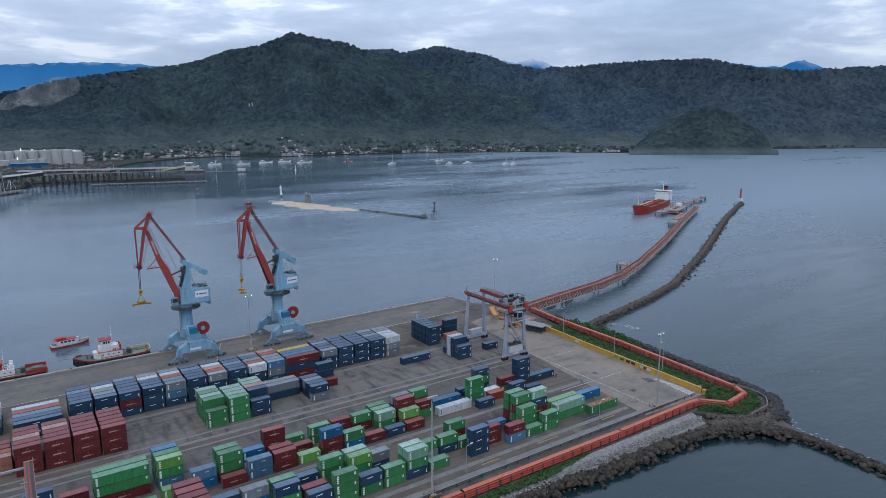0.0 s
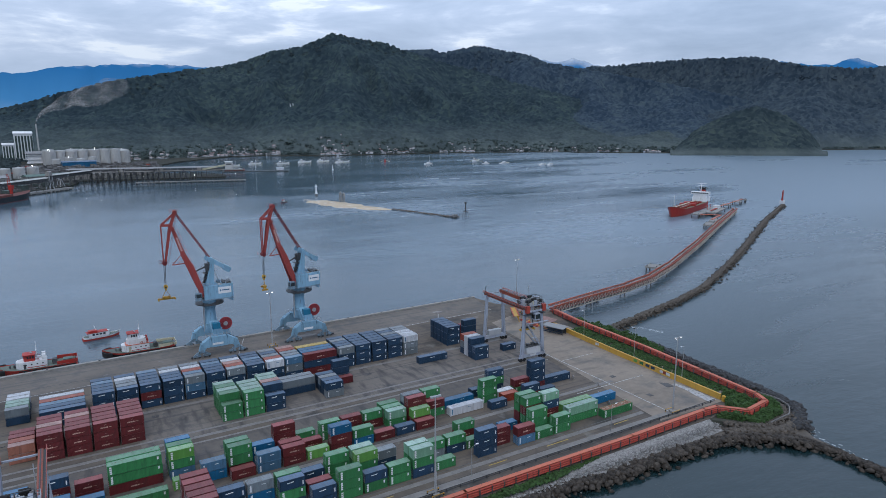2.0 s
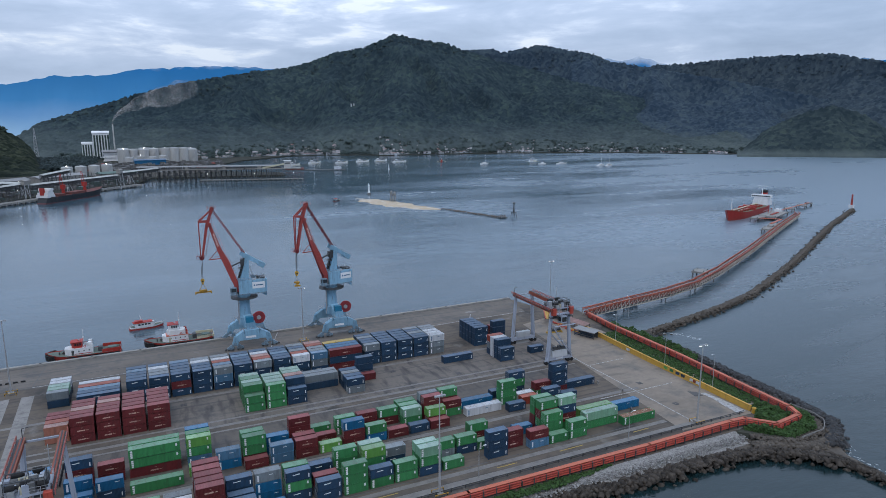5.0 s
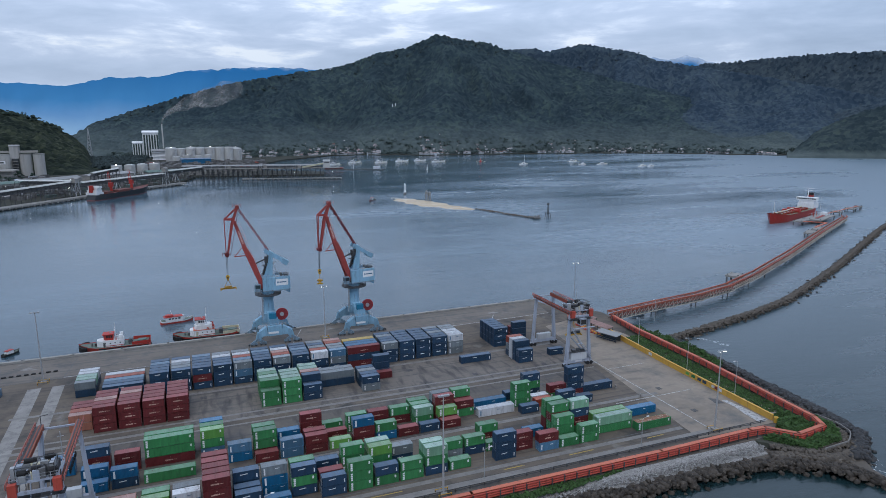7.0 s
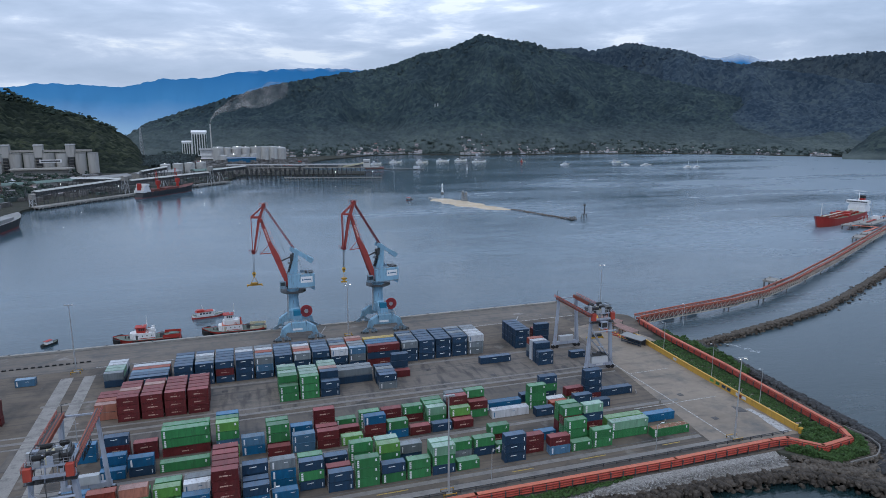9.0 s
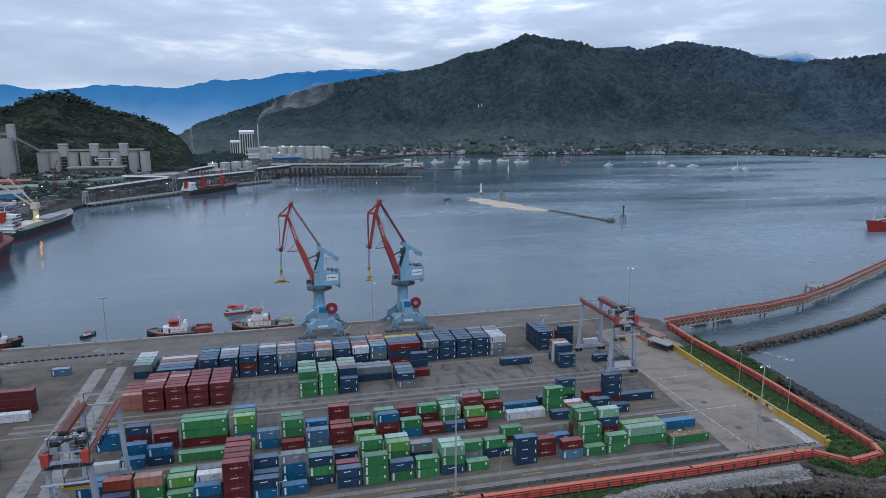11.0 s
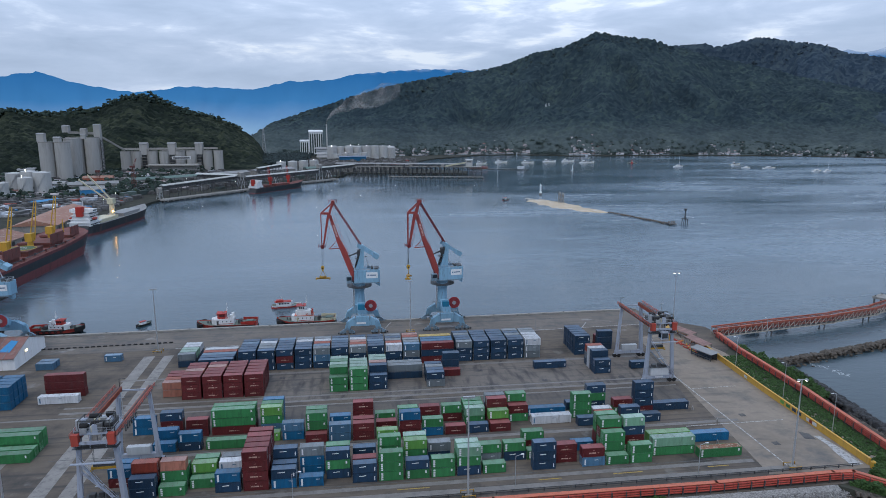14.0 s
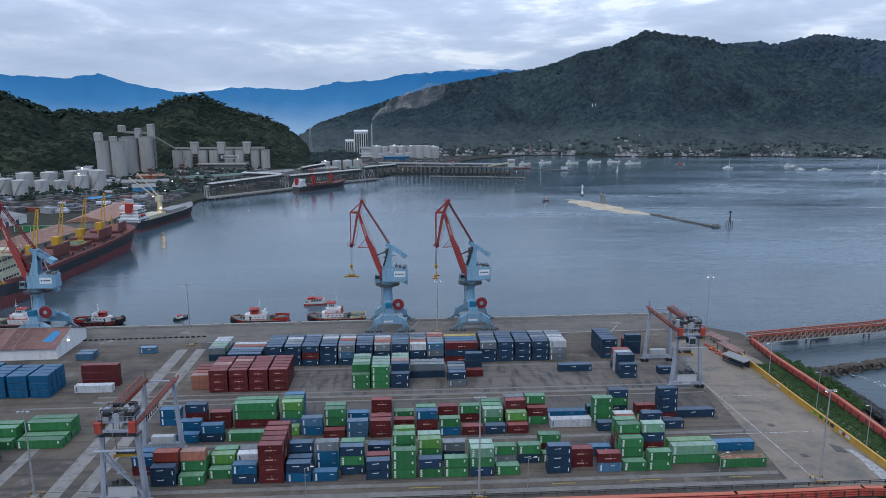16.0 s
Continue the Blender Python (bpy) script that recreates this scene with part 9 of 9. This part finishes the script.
for i in range(28):
    on_pier("front_pile", Geo().tube(((i + 0.5) * Lp / 28, -8, -7), ((i + 0.5) * Lp / 28, -8, 14.6), 0.26, n=6), M_STEEL)
on_pier("landing_deck", Geo().box(62, -15, -1.2, Lp + 4, -8.6, -0.2), M_CONC)
for i in range(21):
    u = 64 + i * (Lp - 62) / 20
    on_pier("fender_block", Geo().box(u, -15.6, -2.4, u + 1.6, -15.0, -0.1), M_CONC)
    on_pier("deck_pile", Geo().tube((u + 1, -12, -7), (u + 1, -12, -1.1), 0.5, n=6), M_DCONC)
on_pier("upper_deck", Geo().box(-30, -8.6, 14.9, Lp, 8.6, 15.9), M_CONC)
on_pier("conveyor_roof", Geo().gable(-30, -4, Lp - 30, 4, 19.6, 21.4, "x", 1.2), M_ROOF_GR)
on_pier("conveyor_side", Geo().box(-30, -3.2, 16.2, Lp - 30, 3.2, 18.2), M_DCONC)
for i in range(20):
    u = -28 + i * (Lp - 4) / 20
    on_pier("roof_post", Geo().beam((u, -3.9, 15.8), (u, -3.9, 19.8), 0.3).beam((u, 3.9, 15.8), (u, 3.9, 19.8), 0.3), M_GALV)
house = on_pier("transfer_house", Geo().box(Lp - 26, -5, 15.9, Lp - 15, 5, 27).gable(-26 + Lp, -5, Lp - 15, 5, 27, 28.4, "x", 0.6), M_TANK)
part("window", Geo().box(Lp - 24.5, -5.08, 22.8, Lp - 16.5, -4.96, 24.8), M_STEEL, house)
chute = on_pier("inclined_conveyor", Geo().beam((Lp - 60, -4, 16.5), (Lp - 26, -4, 22.5), 3.4, 2.4), M_CREAM)
part("support", Geo().beam((Lp - 40, -4, 15.8), (Lp - 40, -4, 19.5), 0.4), M_GALV, chute)
for u in (88, 130):
    on_pier("ship_loader", Geo().beam((u - 7, -12, -0.2), (u, -9.5, 17), 0.8).beam((u + 7, -12, -0.2), (u, -9.5, 17), 0.8).beam((u - 4, -11, 7), (u + 4, -11, 7), 0.5).beam((u, -2, 18), (u + 2, -22, 20), 1.4, 1.6), M_STEEL)
for u, h in ((40, 22), (96, 24), (150, 23)):
    on_pier("deck_hut", Geo().box(u, -7.6, 15.9, u + 5, -4.8, 15.9 + (h - 15.9) * 0.55), M_CONC)
    on_pier("lamp_mast", Geo().tube((u - 3, -7.8, 15.9), (u - 3, -7.8, h + 4), 0.14, n=6), M_GALV)
fish = thing("landing_stage", "low wooden landing stage with moored craft", "stage", "", (330, 1230, SEA), -14)
part("deck", Geo().box(-60, -5, 1.2, 60, 5, 2.0), M_DCONC, fish)
for i in range(12):
    part("pile", Geo().tube((-57 + i * 10.3, -4, -4), (-57 + i * 10.3, -4, 1.3), 0.4, n=6), M_DCONC, fish)
part("light_tower", Geo().beam((0, -2, 2), (0, 0, 20), 0.6).beam((0, 2, 2), (0, 0, 20), 0.6).box(-0.8, -0.8, 20, 0.8, 0.8, 21), M_WHITE, fish)
part("hut", Geo().box(38, -4, 2, 52, 4, 7), M_TOWN, fish)
part("boat_shed", Geo().box(-55, -4, 2, -20, 4, 4.4).gable(-55, -4, -20, 4, 4.4, 6.2, "x", 0.6), M_OLDRED, fish)

# red-roofed shed on the near quay
ns = thing("transit_shed", "old transit shed with a patched rust-brown sheet roof", "shed", "", (-108, 233.5, 0), 1.2)
part("wall", Geo().box(-36, -12.4, 0, 35.4, 12.4, 4.6), M_WHITE, ns)
part("gable_wall", Geo().add([(35.4, -12.4, 0), (35.7, -12.4, 0), (35.4, 12.4, 0), (35.7, 12.4, 0), (35.4, -12.4, 4.7), (35.7, -12.4, 4.7), (35.4, 12.4, 4.7), (35.7, 12.4, 4.7), (35.4, 0, 8.6), (35.7, 0, 8.6)], [(0, 4, 8, 6, 2), (1, 3, 7, 9, 5), (0, 1, 5, 4), (2, 6, 7, 3), (4, 5, 9, 8), (6, 8, 9, 7)]), M_WHITE, ns)
M_PATCHROOF = mat("patched_rust_roof", (0.17, 0.080, 0.066), 0.75, 0, 0.4, 0.25, (0.24, 0.17, 0.15), 0.22)
for s in (-1, 1):
    for i in range(18):
        x0 = -36.5 + i * 4.03
        gg = Geo()
        gg.add([(x0, s * 13.2, 4.45), (x0 + 4.0, s * 13.2, 4.45), (x0 + 4.0, 0, 8.75), (x0, 0, 8.75), (x0, s * 13.2, 4.6), (x0 + 4.0, s * 13.2, 4.6), (x0 + 4.0, 0, 8.9), (x0, 0, 8.9)], [(3, 2, 1, 0), (4, 5, 6, 7), (0, 1, 5, 4), (1, 2, 6, 5), (2, 3, 7, 6), (3, 0, 4, 7)])
        part("roof_sheet", gg, M_PATCHROOF if (i * 7 + s) % 11 else M_ROOF_GR, ns)
for i in range(19):
    for s in (-1, 1):
        part("roof_batten", Geo().beam((-36.5 + i * 4.03, s * 13.2, 4.66), (-36.5 + i * 4.03, 0, 8.96), 0.22, 0.08), M_STRIP, ns)
part("ridge_cap", Geo().beam((-36.6, 0, 8.98), (36.0, 0, 8.98), 0.6, 0.12), M_STRIP, ns)
part("blue_tarpaulin", Geo().add([(29, -9.0, 5.98), (33, -9.4, 5.85), (33.4, -3.0, 7.98), (30.6, -2.4, 8.17), (29, -9.0, 6.06), (33, -9.4, 5.93), (33.4, -3.0, 8.06), (30.6, -2.4, 8.25)], [(3, 2, 1, 0), (4, 5, 6, 7), (0, 1, 5, 4), (1, 2, 6, 5), (2, 3, 7, 6), (3, 0, 4, 7)]), M_PANEL_BLUE, ns, "bright blue tarpaulin patch")
part("wall_lamp", Geo().box(35.7, -3.4, 4.3, 36.1, -2.6, 4.7), M_LAMPW, ns)
car = thing("parked_van", "dark blue parked van on the quay", "car", "", (-84, 252.0, 0), 4)
part("body", Geo().prism([(-2.2, -0.85), (2.2, -0.85), (2.2, 0.85), (-2.2, 0.85)], 0.35, 1.05).prism([(-2.0, -0.78), (1.0, -0.78), (1.0, 0.78), (-2.0, 0.78)], 1.05, 1.75), BOX_MATS["n"][0], car)
part("window", Geo().box(-1.9, -0.83, 1.15, 0.9, -0.79, 1.6).box(-1.9, 0.79, 1.15, 0.9, 0.83, 1.6), M_GLASS, car)
for x in (-1.4, 1.4):
    for y in (-0.8, 0.8):
        part("wheel", Geo().tube((x, y - 0.1, 0.33), (x, y + 0.1, 0.33), 0.33, n=12), M_BLACK, car)

# low wall of tyres and kerb between apron and yard, bollards on the cope
bol = Geo().tube((0, 0, 0.35), (0, 0, 0.8), 0.28, 0.24, 10).tube((0, 0, 0.8), (0, 0, 1.0), 0.4, 0.3, 10).mesh("bollard", M_STEEL)
for x in range(-190, 186, 17):
    ob = new("bollard", bol)
    ob.matrix_basis = pose(x, quay_y(x) - 0.7, 0.05)
    tagged(ob, "black cast-iron mooring bollard on the quay cope", "bollard", "quay bollards")
stops = thing("kerb_blocks", "row of low dark concrete kerb blocks between apron and yard", "kerb")
stop_mesh = Geo().prism([(-0.75, -0.3), (0.75, -0.3), (0.6, 0.3), (-0.6, 0.3)], 0, 0.42).mesh("kerb_block", M_BLACK)
for x, y, a in along([(-150, 242.0), (-72, 243.3), (-22, 245.4)], 2.3):
    ob = new("kerb_block", stop_mesh)
    ob.matrix_basis = pose(x, y, 0.01, 0, 0, a)
    ob.parent = stops

# ---- villages, palms and scrub ----
def houses(name, places, seed, size=9):
    rg = np.random.default_rng(seed)
    w, r = Geo(), Geo()
    for x, y, z in places:
        a, b, h = size * rg.uniform(0.5, 1.6), size * rg.uniform(0.5, 1.0), rg.uniform(1.5, 3.2)
        w.box(x - a / 2, y - b / 2, z - 3, x + a / 2, y + b / 2, z + h)
        r.gable(x - a / 2, y - b / 2, x + a / 2, y + b / 2, z + h, z + h + 2.2, "x", 0.6)
    tagged(w.obj(name, M_TOWN), "pale walls of small village houses by the shore", "houses", "", "stuff")
    tagged(r.obj(name, M_TOWNR), "brown and grey roofs of small village houses", "houses", "", "stuff")


vr = np.random.default_rng(8)
spots = []
for _ in range(2100):
    az = vr.uniform(-2, 60)
    dens = 1.0 if az < 22 else 0.45
    if vr.random() > dens:
        continue
    if noise.noise(Vector((az * 0.55, 0.3, 0))) < -0.12:
        continue
    u = abs(vr.normal(0, 0.035))
    rr = table(SHORE, az) - 22 + 900 * u
    x, y = main_hill.place(az, rr)
    spots.append((x, y, max(-1.2, main_hill.height(az, rr))))
houses("village_houses", spots, 9, 6.0)
spots = []
for _ in range(150):
    az = vr.uniform(-36, -12)
    rr = vr.uniform(900, 1290)
    x, y = main_hill.place(az, rr)
    spots.append((x, y, -0.6))
houses("port_town_houses", spots, 10, 10)
villa = thing("villa", "large white colonnaded villa by the far shore", "building", "", (1330, 1835, 0), -40)
part("wall", Geo().box(-36, -8, -2, 36, 8, 11).box(-40, -9, -2, -34, 9, 15), M_WHITE, villa)
part("roof", Geo().gable(-37, -9, 37, 9, 11, 15, "x").box(-3, -3, 15, 3, 3, 22), M_WHITE, villa)
for i in range(11):
    part("window", Geo().box(-31 + i * 6, -8.2, 2, -28 + i * 6, -8.0, 8), M_GLASS, villa)
mon = thing("white_monument", "tall white tapering shore monument", "monument", "", (1366, 1768, -1))
part("base", Geo().tube((0, 0, -1), (0, 0, 7), 7, 5, 10), M_WHITE, mon)
part("shaft", Geo().tube((0, 0, 7), (0, 0, 26), 3.6, 0.6, 8), M_WHITE, mon)


def scrub(name, fn, n, size, seed, label, material=None):
    """Trees of a few uneven clumps each."""
    rg = np.random.default_rng(seed)
    cs, ss = [], []
    for _ in range(n):
        x, y, z = fn(rg)
        s = size * rg.uniform(0.5, 1.3)
        for _ in range(rg.integers(5, 10)):
            cs.append((x + rg.normal(0, s * 0.5), y + rg.normal(0, s * 0.5), z + s * rg.uniform(0.25, 1.25)))
            ss.append(s * rg.uniform(0.25, 0.55))
    return tagged(blob_mesh(name, cs, ss, material or M_SHORE, 0.8, 0, 0.45, seed), label, "trees", "", "stuff")


def shore_trees(rg):
    az = rg.uniform(-6, 66)
    rr = table(SHORE, az) + rg.uniform(-24, 60)
    x, y = main_hill.place(az, rr)
    return x, y, max(-1.0, main_hill.height(az, rr))


def west_trees(rg):
    az = rg.uniform(-40, -7)
    rr = rg.uniform(860, 1330)
    x, y = main_hill.place(az, rr)
    if x > -205 and y < 1320:
        x -= 130
    return x, y, -0.6


def back_trees(rg):
    az = rg.uniform(-9, 1)
    rr = rg.uniform(1400, 1790)
    x, y = main_hill.place(az, rr)
    if y < 1760 and x > -60:
        x -= 170
    return x, y, -0.6


scrub("shore_trees", shore_trees, 1500, 5.5, 51, "dark trees and palms along the village shore", M_SHORE)
scrub("port_trees", west_trees, 1300, 5.0, 52, "dark trees between the port sheds", M_CROWN)
scrub("port_trees", back_trees, 900, 6.0, 53, "dark trees behind the plant", M_CREST)


# small sheds, bins, stacks of goods and posts crowding the western wharves
M_CLUTTER = mat("mixed_port_goods", (0.105, 0.102, 0.10), 0.8, 0, 0.75, 0.3, per="island")
M_CLUTTERG = mat("faded_green_sheet", (0.06, 0.085, 0.078), 0.7, 0, 0.6, 0.3, per="island")
M_CLUTTERR = mat("rust_red_goods", (0.24, 0.06, 0.045), 0.8, 0, 0.6, 0.3, per="island")


def clutter(count, material, place, size, tall, seed, label):
    rg = random.Random(seed)
    boxes = Geo()
    for _ in range(count):
        x, y = place(rg)
        a, w, d, h = rg.uniform(0, 3.1), size * rg.uniform(0.3, 1.5), size * rg.uniform(0.3, 0.9), tall * rg.uniform(0.25, 1.2)
        dx, dy = math.cos(a) * w / 2, math.sin(a) * w / 2
        boxes.beam((x - dx, y - dy, h / 2 - 0.6), (x + dx, y + dy, h / 2 - 0.6), d, h)
    return tagged(boxes.obj("port_clutter", material), label, "port goods", "", "stuff")


def wharf_side(rg):
    k = rg.random()
    x, y = -196 + 236 * k, 800 + 290 * k
    return x - rg.uniform(4, 90) * (1 - 0.4 * k), y + rg.uniform(0, 60)


def quay_side(rg):
    y = rg.uniform(660, 800)
    return -200 - rg.uniform(4, 120), y


def plant_side(rg):
    return rg.uniform(-70, 190), rg.uniform(1300, 1580)


clutter(240, M_CLUTTER, wharf_side, 7, 4.5, 71, "grey sheds, bins and stacked goods along the wharf")
clutter(40, M_CLUTTERG, wharf_side, 12, 5, 72, "faded green sheet-clad sheds along the wharf")
clutter(260, M_CLUTTER, quay_side, 8, 4, 73, "grey stacks of goods and small sheds on the quay")
def tank_side(rg):
    return rg.uniform(-470, -235), rg.uniform(640, 985)


def silo_side(rg):
    return rg.uniform(-560, -180), rg.uniform(985, 1210)


clutter(420, M_CLUTTER, tank_side, 10, 5, 81, "grey sheds and yards round the tanks")
clutter(90, M_TOWN, tank_side, 12, 5, 82, "pale roofs of small port sheds")
clutter(16, M_PANEL_BLUE, quay_side, 8, 3, 83, "bright blue sheeted goods on the quay")
clutter(420, M_CLUTTER, silo_side, 10, 6, 84, "grey sheds and houses below the silos")
clutter(110, M_TOWN, silo_side, 9, 6, 85, "pale house walls below the silos")
clutter(12, M_CLUTTERR, quay_side, 11, 4, 74, "rust-red stacks of goods on the quay")
clutter(300, M_CLUTTER, plant_side, 11, 6, 75, "low grey sheds and pipework by the tanks")
clutter(16, M_CLUTTERR, plant_side, 14, 5, 76, "red-roofed low sheds by the tanks")
posts = Geo()
rg = random.Random(79)
for _ in range(170):
    x, y = wharf_side(rg)
    posts.beam((x, y, -0.6), (x, y, rg.uniform(5, 16)), 0.5)
    if rg.random() < 0.5:
        posts.beam((x, y, rg.uniform(4, 9)), (x + rg.uniform(-14, 14), y + rg.uniform(4, 14), rg.uniform(4, 9)), 0.6)
tagged(posts.obj("wharf_posts", M_STEEL), "dark steel posts and beams among the wharf sheds", "posts", "", "stuff")
for x, y in ((-150, 868), (-112, 905), (-64, 985), (-20, 1035), (60, 1092), (120, 1075), (190, 1060), (250, 1048), (-214, 705), (-224, 770), (-236, 640), (-190, 955), (-130, 1045), (20, 1150), (-260, 900)):
    lp = thing("wharf_lamp", "small lit lamp on a wharf post", "lamp", "wharf lamps", (x, y, -0.6))
    part("post", Geo().tube((0, 0, 0), (0, 0, 9), 0.15, 0.1, 6), M_GALV, lp)
    part("lamp_head", Geo().box(-0.3, -0.25, 8.9, 0.3, 0.25, 9.3), M_LAMP, lp)


# ---- smoke of the plant, marks on the hillside, foam ----
def smoke_material():
    """Thin grey smoke, torn by the wind."""
    m = bpy.data.materials.new("thin_smoke")
    m.use_nodes = True
    n, l = m.node_tree.nodes, m.node_tree.links
    b, clear, mix, t, r, tc = n["Principled BSDF"], n.new("ShaderNodeBsdfTransparent"), n.new("ShaderNodeMixShader"), n.new("ShaderNodeTexNoise"), n.new("ShaderNodeMapRange"), n.new("ShaderNodeTexCoord")
    b.inputs["Base Color"].default_value, b.inputs["Roughness"].default_value, b.inputs["Specular IOR Level"].default_value = (0.45, 0.43, 0.42, 1), 1.0, 0.0
    t.inputs["Scale"].default_value, t.inputs["Detail"].default_value = 0.022, 6.0
    l.new(tc.outputs["Object"], t.inputs["Vector"])
    for key, v in zip(("From Min", "From Max", "To Min", "To Max"), (0.33, 0.74, 0.0, 0.60)):
        r.inputs[key].default_value = v
    l.new(t.outputs[0], r.inputs["Value"])
    sep, thin, mul = n.new("ShaderNodeSeparateXYZ"), n.new("ShaderNodeMapRange"), n.new("ShaderNodeMath")
    l.new(tc.outputs["Object"], sep.inputs[0])
    for key, v in zip(("From Min", "From Max", "To Min", "To Max"), (60.0, 250.0, 1.0, 0.0)):
        thin.inputs[key].default_value = v
    l.new(sep.outputs[0], thin.inputs["Value"])
    mul.operation = "MULTIPLY"
    l.new(r.outputs[0], mul.inputs[0])
    l.new(thin.outputs[0], mul.inputs[1])
    l.new(mul.outputs[0], mix.inputs[0])
    l.new(clear.outputs[0], mix.inputs[1])
    l.new(b.outputs[0], mix.inputs[2])
    l.new(mix.outputs[0], n["Material Output"].inputs[0])
    return m


g = Geo()
rings, around = 34, 18
for i in range(rings + 1):
    k = i / rings
    cx, cz, rad = 210.0 * k ** 1.25, 92 * k ** 0.65, (1.6 + 46 * k ** 1.15) * (1 - k ** 7) ** 0.5
    for j in range(around):
        a = 2 * math.pi * j / around
        q = rad * (1 + 0.5 * noise.noise(Vector((k * 7, math.cos(a) * 1.6, math.sin(a) * 1.6)))) * (1 if i < rings else 0.4)
        g.v.append((cx + q * 0.3 * math.sin(a * 2), q * math.cos(a), cz + q * 0.8 * math.sin(a)))
g.f = [(i * around + j, i * around + (j + 1) % around, (i + 1) * around + (j + 1) % around, (i + 1) * around + j) for i in range(rings) for j in range(around)]
plume = g.obj("smoke_plume", smoke_material(), None, "", True)
plume.matrix_basis = pose(-26, 1850, 86)
tagged(plume, "thin pale grey smoke drifting from the plant chimney", "smoke")

for bearing, lift in ((17.0, 0), (17.25, 2)):
    r = 1990.0
    while main_hill.height(bearing, r) < EYE + r * math.tan(radians(1.15)) and r < 2700:
        r += 6
    x, y = main_hill.place(bearing, r)
    mk = thing("hillside_pillar", "slim white pillar standing in the forest", "pillar", "hillside pillars", (x, y, main_hill.height(bearing, r) + 4))
    part("shaft", Geo().tube((0, 0, -6), (0, 0, 11 + lift), 1.7, 0.9, 8), M_WHITE, mk)

M_FOAM = mat("sea_foam", (0.62, 0.66, 0.68), 0.9, 0, 0.3, 0.5)
foam_rng = np.random.default_rng(61)
flecks = Geo()
for path, count, spread in (([(199, 97), (194.6, 92), (193.4, 84), (192.4, 70)], 60, 0.7), ([(211, 106), (213.2, 120), (213.6, 132), (214.4, 146), (216, 168)], 60, 0.8), ([(228, 195), (231, 190), (233, 183)], 50, 0.8)):
    pts = along(path, 0.5)
    for _ in range(count):
        x, y, a = pts[foam_rng.integers(len(pts))]
        x, y = x + foam_rng.normal(0, spread), y + foam_rng.normal(0, spread)
        w, d, a = foam_rng.uniform(0.15, 0.6), foam_rng.uniform(0.04, 0.12), radians(a + foam_rng.normal(0, 25))
        ring = [(x + w * math.cos(b) * math.cos(a) - d * math.sin(b) * math.sin(a), y + w * math.cos(b) * math.sin(a) + d * math.sin(b) * math.cos(a)) for b in [k * math.pi / 4 for k in range(8)]]
        flecks.prism(ring, SEA - 0.1, SEA + 0.05)
tagged(flecks.obj("sea_foam", M_FOAM), "small flecks of white foam at the rocks", "foam", "", "stuff")
